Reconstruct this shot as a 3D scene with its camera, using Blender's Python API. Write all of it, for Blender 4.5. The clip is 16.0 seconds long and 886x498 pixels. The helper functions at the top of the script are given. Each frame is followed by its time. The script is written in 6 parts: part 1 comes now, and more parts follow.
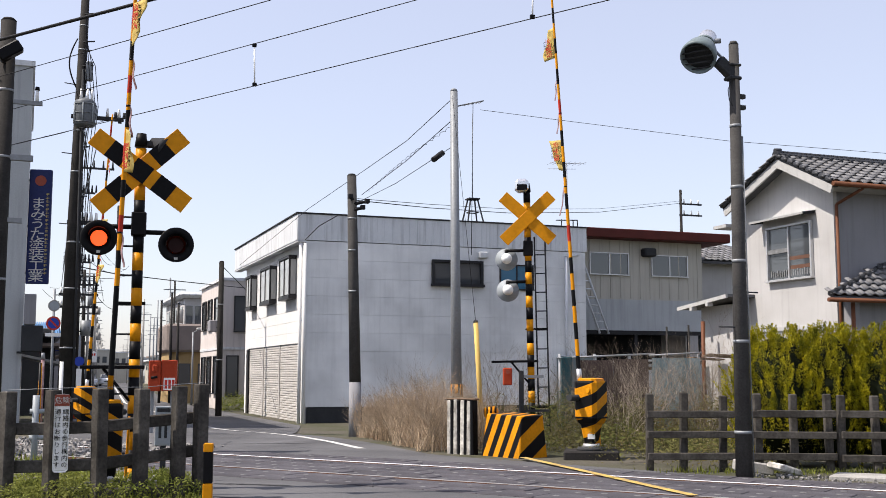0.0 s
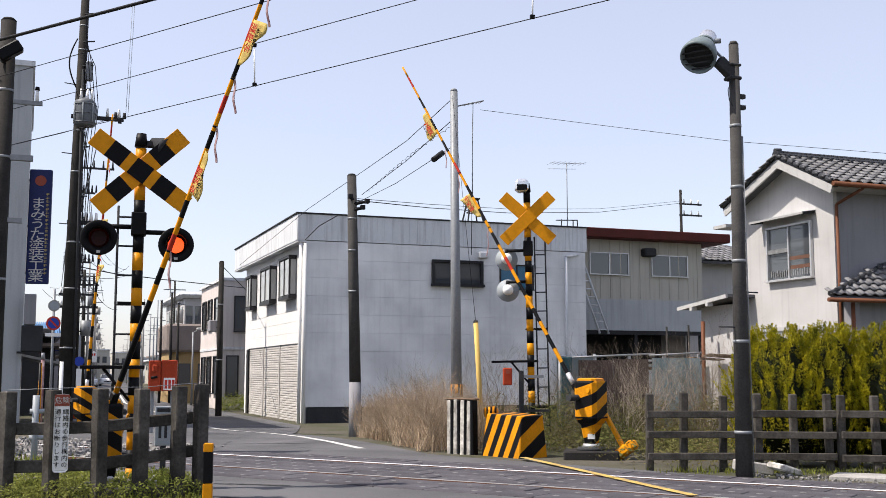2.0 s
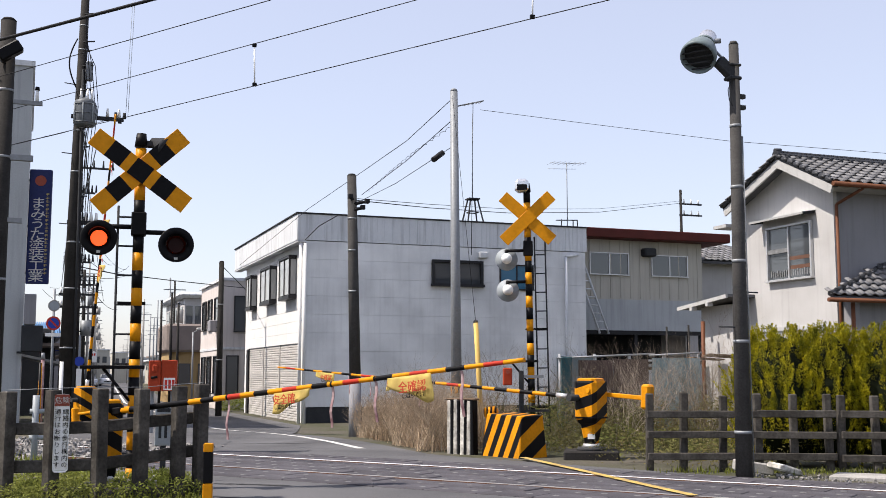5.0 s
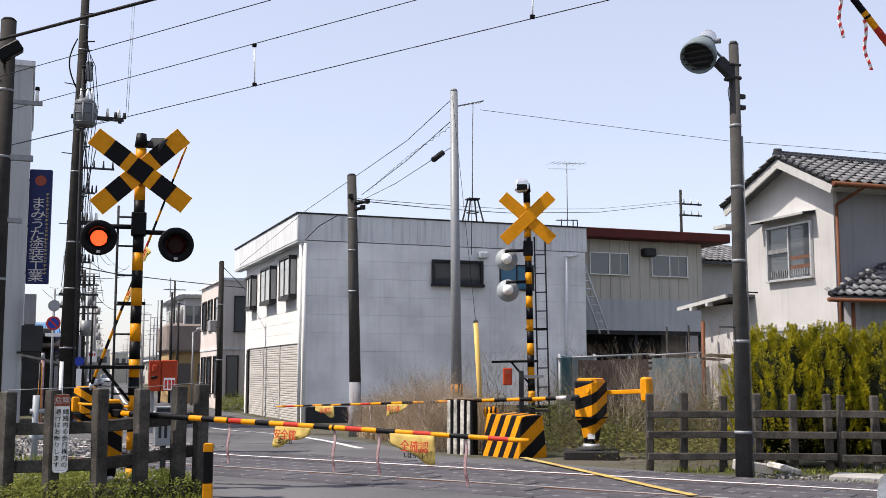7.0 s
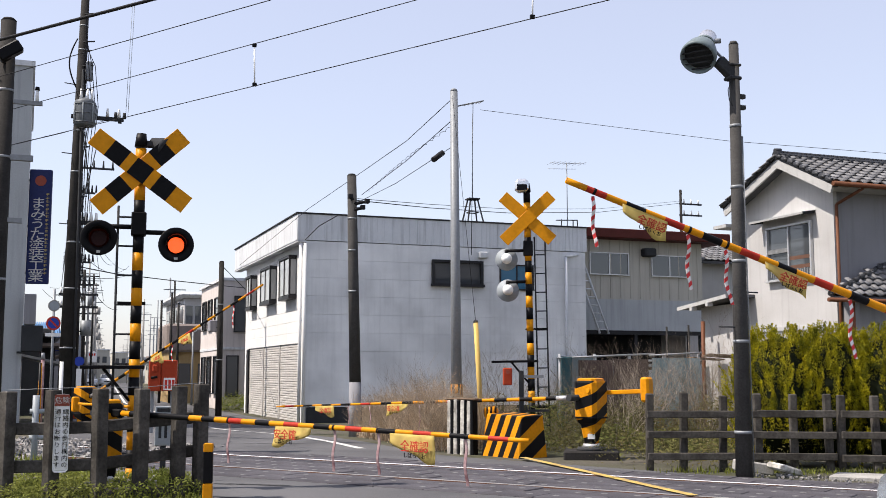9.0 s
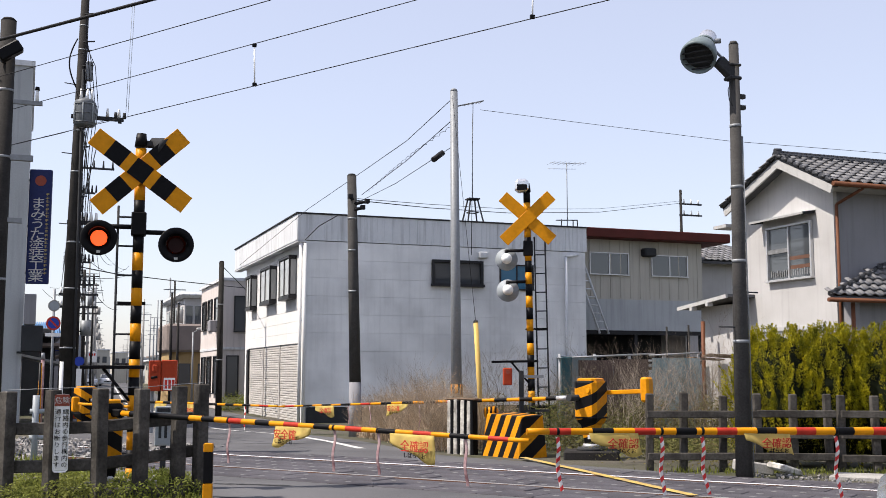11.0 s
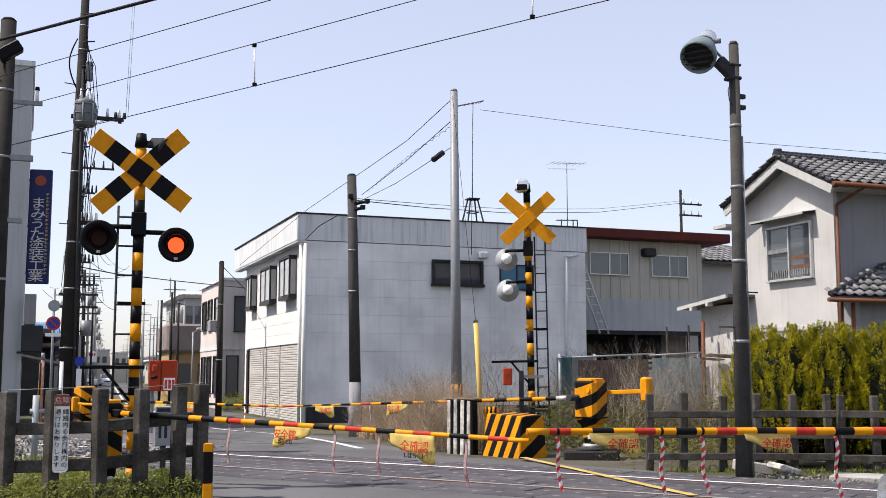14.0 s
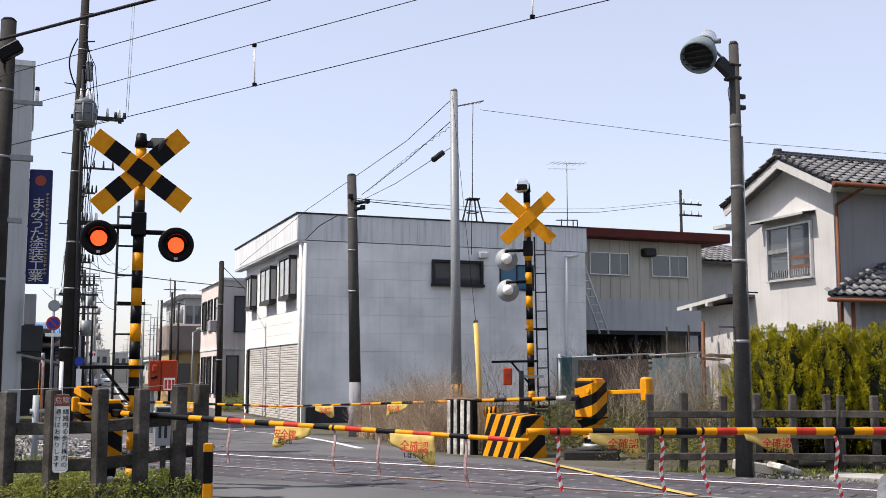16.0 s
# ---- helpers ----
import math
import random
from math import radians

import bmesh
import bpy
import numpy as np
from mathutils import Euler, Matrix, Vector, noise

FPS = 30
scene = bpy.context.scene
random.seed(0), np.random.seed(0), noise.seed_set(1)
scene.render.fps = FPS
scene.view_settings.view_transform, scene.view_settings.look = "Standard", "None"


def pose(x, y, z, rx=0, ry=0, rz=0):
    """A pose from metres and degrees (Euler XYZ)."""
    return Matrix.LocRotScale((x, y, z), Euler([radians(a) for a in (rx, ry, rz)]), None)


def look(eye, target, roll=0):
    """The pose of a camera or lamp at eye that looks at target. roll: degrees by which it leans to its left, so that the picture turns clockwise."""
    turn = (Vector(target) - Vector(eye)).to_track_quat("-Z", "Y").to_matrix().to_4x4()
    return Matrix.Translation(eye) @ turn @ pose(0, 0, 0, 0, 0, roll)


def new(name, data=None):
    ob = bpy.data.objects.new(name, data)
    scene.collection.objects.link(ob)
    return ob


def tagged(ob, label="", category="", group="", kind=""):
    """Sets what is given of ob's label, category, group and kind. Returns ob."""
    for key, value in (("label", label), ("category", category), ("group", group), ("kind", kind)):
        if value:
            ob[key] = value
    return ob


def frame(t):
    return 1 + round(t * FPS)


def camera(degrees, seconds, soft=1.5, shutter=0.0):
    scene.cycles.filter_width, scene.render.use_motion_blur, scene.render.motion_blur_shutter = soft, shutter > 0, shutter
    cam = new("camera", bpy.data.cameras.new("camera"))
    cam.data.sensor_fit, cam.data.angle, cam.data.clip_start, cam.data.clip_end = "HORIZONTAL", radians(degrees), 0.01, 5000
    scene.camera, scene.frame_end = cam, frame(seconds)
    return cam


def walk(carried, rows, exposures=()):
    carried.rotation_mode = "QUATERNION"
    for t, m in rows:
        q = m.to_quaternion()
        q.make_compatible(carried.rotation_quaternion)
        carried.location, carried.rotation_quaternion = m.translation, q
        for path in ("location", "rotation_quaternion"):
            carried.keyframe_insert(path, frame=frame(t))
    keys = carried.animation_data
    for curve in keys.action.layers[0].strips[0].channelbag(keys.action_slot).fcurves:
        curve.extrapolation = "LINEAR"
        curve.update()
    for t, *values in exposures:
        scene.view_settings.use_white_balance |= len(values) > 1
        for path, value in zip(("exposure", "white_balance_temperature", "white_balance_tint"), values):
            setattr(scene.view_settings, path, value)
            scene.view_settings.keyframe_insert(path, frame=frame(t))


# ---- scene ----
# ---------------------------------------------------------------- camera
cam = camera(43.81, 16.0, soft=0.7)
EYE = (0.0, 0.0, 1.15)
VIEW = pose(*EYE, 96.466, 0, -20.635)
walk(cam, [(0.0, VIEW), (16.0, VIEW)], [(0.0, 0.95, 6600, 14), (16.0, 0.95, 6600, 14)])

# ---------------------------------------------------------------- daylight
SUN_AZ, SUN_EL = -80.0, 55.0          # degrees from +y towards +x
world = bpy.data.worlds.new("sky")
scene.world = world
world.use_nodes = True
wn = world.node_tree.nodes
sky = wn.new("ShaderNodeTexSky")
sky.sky_type = 'NISHITA'
sky.sun_disc = False
sky.sun_elevation = radians(SUN_EL)
sky.sun_rotation = radians(SUN_AZ)
sky.altitude = 0
sky.air_density, sky.dust_density, sky.ozone_density = 1.0, 1.3, 1.0
wn["Background"].inputs[1].default_value = 0.121
haze = wn.new("ShaderNodeMix")          # thin high haze evens out the blue
haze.data_type = 'RGBA'
haze.inputs[0].default_value = 0.5
haze.inputs[7].default_value = (3.48, 3.46, 3.88, 1)
world.node_tree.links.new(sky.outputs[0], haze.inputs[6])
world.node_tree.links.new(haze.outputs[2], wn["Background"].inputs[0])
sun_data = bpy.data.lights.new("sun", 'SUN')
sun_data.energy, sun_data.angle, sun_data.color = 3.7, radians(0.5), (1.0, 0.94, 0.84)
sun = new("sun", sun_data)
sun_dir = Vector((math.sin(radians(SUN_AZ)) * math.cos(radians(SUN_EL)),
                  math.cos(radians(SUN_AZ)) * math.cos(radians(SUN_EL)), math.sin(radians(SUN_EL))))
sun.matrix_world = look(sun_dir * 60, (0, 0, 0))


# ---------------------------------------------------------------- materials
def material(name, colour, rough=0.7, metal=0.0, vary=0.2, grain=40.0, blotch=1.5, bump=0.2, colour2=None,
             streak=0.0, island=0.0, spec=0.10, thin=0.0):
    """Procedural surface: fine grain and broad blotches of a second colour, optional vertical streaks, relief."""
    m = bpy.data.materials.new(name)
    m.use_nodes = True
    nt = m.node_tree
    nd, ln = nt.nodes, nt.links
    bs = nd["Principled BSDF"]
    tc = nd.new("ShaderNodeTexCoord")
    a = nd.new("ShaderNodeTexNoise")
    a.inputs["Scale"].default_value, a.inputs["Detail"].default_value = blotch, 5
    b = nd.new("ShaderNodeTexNoise")
    b.inputs["Scale"].default_value, b.inputs["Detail"].default_value = grain, 6
    ln.new(tc.outputs["Object"], a.inputs["Vector"])
    ln.new(tc.outputs["Object"], b.inputs["Vector"])
    c2 = colour2 or tuple(c * (1 - vary) for c in colour)
    mix = nd.new("ShaderNodeMix")
    mix.data_type = 'RGBA'
    mix.inputs[6].default_value, mix.inputs[7].default_value = (*colour, 1), (*c2, 1)
    ramp = nd.new("ShaderNodeMapRange")
    ramp.inputs[1].default_value, ramp.inputs[2].default_value = 0.35, 0.68
    ln.new(a.outputs[0], ramp.inputs[0])
    ln.new(ramp.outputs[0], mix.inputs[0])
    out = mix.outputs[2]
    g = nd.new("ShaderNodeMapRange")
    g.inputs[1].default_value, g.inputs[2].default_value = 0.25, 0.75
    g.inputs[3].default_value, g.inputs[4].default_value = 1 - vary, 1 + vary * 0.6
    ln.new(b.outputs[0], g.inputs[0])
    mul = nd.new("ShaderNodeVectorMath")
    mul.operation = 'SCALE'
    ln.new(out, mul.inputs[0])
    ln.new(g.outputs[0], mul.inputs[3])
    out = mul.outputs[0]
    if streak:
        mp = nd.new("ShaderNodeMapping")
        mp.inputs["Scale"].default_value = (5, 5, 0.25)
        s = nd.new("ShaderNodeTexNoise")
        s.inputs["Scale"].default_value, s.inputs["Detail"].default_value = 1.6, 7
        ln.new(tc.outputs["Object"], mp.inputs["Vector"])
        ln.new(mp.outputs[0], s.inputs["Vector"])
        r = nd.new("ShaderNodeMapRange")
        r.inputs[1].default_value, r.inputs[2].default_value = 0.5, 0.78
        r.inputs[3].default_value, r.inputs[4].default_value = 1.0, 1 - streak
        ln.new(s.outputs[0], r.inputs[0])
        k = nd.new("ShaderNodeVectorMath")
        k.operation = 'SCALE'
        ln.new(out, k.inputs[0])
        ln.new(r.outputs[0], k.inputs[3])
        out = k.outputs[0]
    if island:
        if island > 0:
            gi = nd.new("ShaderNodeNewGeometry").outputs["Random Per Island"]
        else:
            gi = nd.new("ShaderNodeObjectInfo").outputs["Random"]
        r = nd.new("ShaderNodeMapRange")
        r.inputs[3].default_value, r.inputs[4].default_value = 1 - abs(island), 1 + abs(island)
        ln.new(gi, r.inputs[0])
        k = nd.new("ShaderNodeVectorMath")
        k.operation = 'SCALE'
        ln.new(out, k.inputs[0])
        ln.new(r.outputs[0], k.inputs[3])
        out = k.outputs[0]
    ln.new(out, bs.inputs["Base Color"])
    bs.inputs["Roughness"].default_value, bs.inputs["Metallic"].default_value = rough, metal
    bs.inputs["Specular IOR Level"].default_value = spec
    if bump:
        bp = nd.new("ShaderNodeBump")
        bp.inputs["Strength"].default_value, bp.inputs["Distance"].default_value = bump, 0.01
        ln.new(b.outputs[0], bp.inputs["Height"])
        ln.new(bp.outputs[0], bs.inputs["Normal"])
    if thin:
        tr = nd.new("ShaderNodeBsdfTranslucent")
        sh = nd.new("ShaderNodeMixShader")
        sh.inputs[0].default_value = thin
        ln.new(out, tr.inputs["Color"])
        ln.new(bs.outputs[0], sh.inputs[1])
        ln.new(tr.outputs[0], sh.inputs[2])
        ln.new(sh.outputs[0], nd["Material Output"].inputs["Surface"])
    return m


def stripes(name, c1, c2, direction, period, phase=0.0, rough=0.45):
    """Painted hazard stripes of two colours, with scuffs."""
    m = material(name, c1, rough, vary=0.18, grain=25, blotch=4, bump=0.08)
    nt = m.node_tree
    nd, ln = nt.nodes, nt.links
    bs = nd["Principled BSDF"]
    tc = nd.new("ShaderNodeTexCoord")
    dot = nd.new("ShaderNodeVectorMath")
    dot.operation = 'DOT_PRODUCT'
    dot.inputs[1].default_value = direction
    ln.new(tc.outputs["Object"], dot.inputs[0])
    md = nd.new("ShaderNodeMath")
    md.operation = 'MULTIPLY_ADD'
    md.inputs[1].default_value, md.inputs[2].default_value = 1 / period, phase
    ln.new(dot.outputs["Value"], md.inputs[0])
    fr = nd.new("ShaderNodeMath")
    fr.operation = 'FRACT'
    ln.new(md.outputs[0], fr.inputs[0])
    gt = nd.new("ShaderNodeMath")
    gt.operation = 'GREATER_THAN'
    gt.inputs[1].default_value = 0.5
    ln.new(fr.outputs[0], gt.inputs[0])
    mix = nd.new("ShaderNodeMix")
    mix.data_type = 'RGBA'
    old = bs.inputs["Base Color"].links[0].from_socket
    ln.new(gt.outputs[0], mix.inputs[0])
    ln.new(old, mix.inputs[6])
    mix.inputs[7].default_value = (*c2, 1)
    ln.new(mix.outputs[2], bs.inputs["Base Color"])
    return m


def glow(name, colour, strength):
    m = bpy.data.materials.new(name)
    m.use_nodes = True
    bs = m.node_tree.nodes["Principled BSDF"]
    bs.inputs["Base Color"].default_value = (*colour, 1)
    bs.inputs["Emission Color"].default_value = (*colour, 1)
    bs.inputs["Emission Strength"].default_value = strength
    bs.inputs["Roughness"].default_value = 0.3
    return m


YEL, BLK, RED = (0.64, 0.255, 0.006), (0.006, 0.006, 0.007), (0.42, 0.035, 0.02)
M_YELLOW = material("yellow_paint", YEL, 0.42, vary=0.14, grain=18, blotch=3, bump=0.05)
M_BLACK = material("black_paint", BLK, 0.5, vary=0.3, grain=25, bump=0.08)
M_RED = material("red_paint", RED, 0.45, vary=0.2, grain=25, bump=0.05)
M_STRIPE = stripes("hazard_stripes", YEL, BLK, (0.52, 0.30, -0.95), 0.285, 0.62)
M_STRIPE2 = stripes("barrier_stripes", YEL, BLK, (1.0, 0.3, -0.42), 0.215, 0.1)
M_STRIPEW = stripes("white_black_stripes", (0.55, 0.55, 0.5), BLK, (1, 0, 0), 0.14, 0.0, 0.6)
M_TAPEOLD = material("faded_tape", (0.20, 0.10, 0.11), 0.7, vary=0.3, grain=30, blotch=9, bump=0, colour2=(0.4, 0.3, 0.3))
M_GUARD = material("yellow_guy_guard_plastic", (0.62, 0.42, 0.13), 0.5, vary=0.12, bump=0.02)
M_TAPENEAR = stripes("narrow_striped_tape", (0.7, 0.68, 0.66), (0.5, 0.04, 0.04), (0.9, 0, 1), 0.038, 0.0)
M_STRIPEV = stripes("warning_sleeve", YEL, BLK, (1, .6, 0), 0.07)
M_TAPE = stripes("striped_tape", (0.7, 0.68, 0.66), (0.5, 0.04, 0.04), (0.25, 0, 1), 0.10, 0.0)
M_ASPHALT = material("asphalt", (0.118, 0.118, 0.123), 0.85, vary=0.25, grain=120, blotch=0.7, bump=0.35, colour2=(0.078, 0.078, 0.082))
M_DECK = material("deck_block", (0.086, 0.082, 0.092), 0.8, vary=0.3, grain=60, blotch=2, bump=0.3, island=-0.16)
M_STUD = material("deck_stud", (0.17, 0.17, 0.17), 0.6, vary=0.3, grain=50)
M_PAINTLINE = material("road_paint", (0.62, 0.62, 0.60), 0.7, vary=0.3, grain=60, blotch=5, bump=0.1)
M_YLINE = material("yellow_line_paint", (0.52, 0.36, 0.10), 0.75, vary=0.35, grain=60, blotch=5, bump=0.1, colour2=(0.3, 0.22, 0.1))
M_STEEL = material("rail_steel", (0.92, 0.92, 0.93), 0.42, metal=0.35, vary=0.1, bump=0.02)
M_STEELDULL = material("dull_rail_steel", (0.34, 0.33, 0.32), 0.5, metal=0.3, vary=0.3, grain=30, bump=0.02)
M_RUST = material("rusty_steel", (0.13, 0.065, 0.04), 0.8, vary=0.35, grain=60, bump=0.3)
M_SOIL = material("ground_soil", (0.10, 0.09, 0.075), 0.95, vary=0.35, grain=30, blotch=0.5, bump=0.6, colour2=(0.06, 0.065, 0.035))
M_GRAVEL = material("ballast_stone", (0.25, 0.24, 0.23), 0.9, vary=0.3, grain=50, bump=0.3, island=0.35)
M_CONC = material("weathered_concrete", (0.36, 0.35, 0.33), 0.9, vary=0.25, grain=60, blotch=3, bump=0.3, streak=0.2)
M_POLE = material("dark_concrete_pole", (0.038, 0.036, 0.034), 0.85, vary=0.35, grain=50, blotch=4, bump=0.2, streak=0.25)
M_LAMPPOLE = material("grey_concrete_pole", (0.066, 0.064, 0.062), 0.85, vary=0.25, grain=50, blotch=4, bump=0.2, streak=0.3)
M_GPOLE = material("grey_steel_pole", (0.25, 0.265, 0.28), 0.5, metal=0.2, vary=0.15, grain=30, blotch=3, bump=0.05, streak=0.2)
M_TIE = material("old_sleeper_wood", (0.046, 0.042, 0.037), 0.95, vary=0.35, grain=35, blotch=4, bump=0.6, colour2=(0.10, 0.092, 0.082), streak=0.45, island=-0.15)
M_WALL = material("white_wall_panel", (0.76, 0.77, 0.77), 0.8, vary=0.06, grain=30, blotch=0.7, bump=0.06, colour2=(0.54, 0.55, 0.555), streak=0.11, island=-0.03)
M_SIDING = material("white_siding", (0.70, 0.70, 0.69), 0.7, vary=0.06, grain=40, blotch=1, bump=0.05, streak=0.1)
M_FASCIA = material("fascia_metal", (0.62, 0.64, 0.66), 0.55, vary=0.09, grain=30, blotch=1, bump=0.03, streak=0.42)
M_BASE = material("dark_plinth", (0.045, 0.047, 0.05), 0.85, vary=0.25, bump=0.2)
M_SHUTTER = material("roller_shutter", (0.50, 0.48, 0.455), 0.5, vary=0.07, grain=30, blotch=2, bump=0.04, streak=0.12)
M_BEIGE = material("beige_sheet_metal", (0.44, 0.42, 0.365), 0.6, vary=0.08, grain=30, blotch=1, bump=0.04, streak=0.2)
M_BEIGE2 = material("grey_sheet_metal", (0.40, 0.42, 0.43), 0.6, vary=0.1, grain=30, blotch=1, bump=0.04, streak=0.2)
M_MAROON = material("maroon_roof_edge", (0.10, 0.025, 0.02), 0.55, vary=0.25, grain=30)
M_STUCCO = material("stucco", (0.455, 0.45, 0.445), 0.92, vary=0.08, grain=90, blotch=0.9, bump=0.25, colour2=(0.38, 0.372, 0.365), streak=0.14)
M_WARMWALL = material("warm_rendered_wall", (0.60, 0.55, 0.52), 0.9, vary=0.1, grain=60, blotch=1, bump=0.15, streak=0.2)
M_GREYWALL = material("grey_stucco", (0.24, 0.24, 0.255), 0.9, vary=0.1, grain=80, blotch=1, bump=0.2, streak=0.2)
M_TILE = material("roof_tile", (0.10, 0.102, 0.108), 0.55, spec=0.12, vary=0.25, grain=30, blotch=4, bump=0.1, island=0.4)
M_WTRIM = material("white_trim", (0.42, 0.42, 0.41), 0.6, vary=0.1, grain=30, streak=0.2)
M_COPPER = material("brown_gutter", (0.15, 0.062, 0.034), 0.5, vary=0.2, grain=30)
M_DFRAME = material("dark_window_frame", (0.03, 0.03, 0.032), 0.4, vary=0.2)
M_ALU = material("aluminium", (0.6, 0.6, 0.6), 0.35, metal=0.6, vary=0.1)
M_CABLE = material("black_cable", (0.02, 0.02, 0.022), 0.6, vary=0.2, bump=0)
M_DARKCONC = material("dark_concrete", (0.035, 0.033, 0.032), 0.9, vary=0.3, grain=40, bump=0.3)
M_TRANSF = material("transformer_steel", (0.13, 0.14, 0.15), 0.5, metal=0.2, vary=0.2, grain=20, bump=0.05, streak=0.2)
M_LAMPBACK = material("pale_lamp_back", (0.30, 0.33, 0.35), 0.4, vary=0.1, bump=0.02)
M_BLUE = material("blue_sign_enamel", (0.03, 0.06, 0.35), 0.4, vary=0.1, bump=0)
M_BLUEROOF = material("blue_sheet_roof", (0.10, 0.22, 0.42), 0.5, vary=0.15, bump=0.05)
M_ORANGE = material("orange_red_enamel", (0.36, 0.05, 0.02), 0.45, vary=0.14, grain=20, bump=0.04)
M_WHITE = material("white_enamel", (0.78, 0.78, 0.76), 0.4, vary=0.06, grain=20, bump=0.02)
M_TEAL = material("grey_green_enamel", (0.16, 0.20, 0.21), 0.4, vary=0.15, grain=20, bump=0.03)
M_SIGNBLUE = material("navy_sign_face", (0.022, 0.03, 0.10), 0.45, vary=0.15, grain=15, bump=0.02)
M_LETTER = material("pale_lettering", (0.50, 0.50, 0.48), 0.6, vary=0.15, bump=0)
M_GOLD = material("gold_lettering", (0.40, 0.32, 0.12), 0.6, vary=0.15, bump=0)
M_REDLETTER = material("red_lettering", (0.50, 0.05, 0.035), 0.6, vary=0.15, bump=0)
M_REDSIGN = material("faded_red_sign", (0.30, 0.075, 0.05), 0.6, vary=0.2, bump=0.02)
M_FLAG = material("yellow_banner_cloth", (0.66, 0.52, 0.16), 0.7, vary=0.22, grain=14, blotch=9, bump=0.5, colour2=(0.52, 0.38, 0.12), thin=0.25)
M_LEAF = material("hedge_leaf", (0.43, 0.375, 0.012), 0.6, vary=0.3, grain=8, blotch=4.5, bump=0, colour2=(0.075, 0.088, 0.008), island=0.5, thin=0.22)
# near-black: the shade inside the bushes put into a colour
M_LEAFSHADE = material("hedge_inner_shade", (0.008, 0.011, 0.004), 0.9, vary=0.3, bump=0.2)
M_GRASS = material("green_weed", (0.18, 0.21, 0.036), 0.7, vary=0.3, blotch=1.5, bump=0, colour2=(0.15, 0.16, 0.04), island=0.4, thin=0.35)
M_WEED = material("dull_weed_leaf", (0.075, 0.09, 0.02), 0.7, vary=0.3, blotch=1.5, bump=0, colour2=(0.14, 0.105, 0.05), island=0.5, thin=0.25)
M_DRY = material("dry_grass", (0.52, 0.42, 0.31), 0.85, vary=0.3, blotch=1.2, bump=0, colour2=(0.30, 0.215, 0.14), island=0.55, thin=0.25)
M_TWIG = material("bare_twig", (0.20, 0.165, 0.125), 0.9, vary=0.3, bump=0, island=0.5)
M_PANELBROWN = material("brown_sheet", (0.085, 0.062, 0.055), 0.8, vary=0.3, grain=20, blotch=2, bump=0.2, streak=0.3)
M_PANELTEAL = material("weathered_teal_sheet", (0.20, 0.27, 0.28), 0.7, vary=0.3, grain=20, blotch=2, bump=0.2, streak=0.3)
M_DARKTEAL = material("dark_teal_paint", (0.03, 0.075, 0.09), 0.6, vary=0.3, grain=20, bump=0.1)
M_PALETWIG = material("pale_dead_stem", (0.40, 0.335, 0.27), 0.9, vary=0.25, bump=0, island=0.35)
M_WOOD = material("weathered_timber", (0.16, 0.11, 0.075), 0.85, vary=0.3, grain=30, bump=0.3)
M_LENSOFF = material("dark_red_lens", (0.03, 0.006, 0.006), 0.35, vary=0.1, bump=0, spec=0.1)
M_LENSON = glow("lit_red_lens", (1.0, 0.075, 0.010), 0.95)
M_CHROME = material("dull_chrome", (0.75, 0.76, 0.78), 0.25, metal=0.8, vary=0.1, bump=0.02)
M_CARSILVER = material("silver_car_paint", (0.36, 0.38, 0.40), 0.24, metal=0.7, vary=0.04, bump=0)
M_CARWHITE = material("white_car_paint", (0.78, 0.78, 0.78), 0.3, vary=0.04, bump=0)
M_RUBBER = material("black_rubber", (0.02, 0.02, 0.02), 0.85, vary=0.2, bump=0.1)
M_CURTAIN = material("pale_curtain", (0.55, 0.55, 0.55), 0.9, vary=0.2, grain=15, blotch=6, bump=0.1)
M_NET = material("net_curtain", (0.20, 0.205, 0.21), 0.9, vary=0.25, grain=15, blotch=6, bump=0.1)
M_BROWNCLOTH = material("brown_cloth", (0.13, 0.07, 0.05), 0.9, vary=0.2, bump=0.1)
M_DARKROOM = material("dark_interior", (0.02, 0.021, 0.023), 0.95, vary=0.2, bump=0)
M_OCHRE = material("ochre_wall", (0.42, 0.30, 0.15), 0.85, vary=0.12, streak=0.2)
M_TAN = material("tan_roof", (0.25, 0.21, 0.19), 0.8, vary=0.15, grain=25)


def glass_material(name, tint, rough=0.03):
    m = bpy.data.materials.new(name)
    m.use_nodes = True
    bs = m.node_tree.nodes["Principled BSDF"]
    bs.inputs["Base Color"].default_value = (*tint, 1)
    bs.inputs["Roughness"].default_value = rough
    bs.inputs["Specular IOR Level"].default_value = 0.8
    bs.inputs["Transmission Weight"].default_value = 0.0
    bs.inputs["Coat Weight"].default_value = 0.4
    return m


M_GLASS = glass_material("window_glass", (0.05, 0.055, 0.06))
M_GLASSB = glass_material("frosted_glass", (0.16, 0.17, 0.18), 0.25)
M_GLASSPALE = glass_material("pale_curtained_glass", (0.40, 0.41, 0.41), 0.2)
M_GLASSBLUE = glass_material("blue_window_glass", (0.03, 0.13, 0.22), 0.1)
M_CARGLASS = glass_material("car_glass", (0.03, 0.035, 0.04))


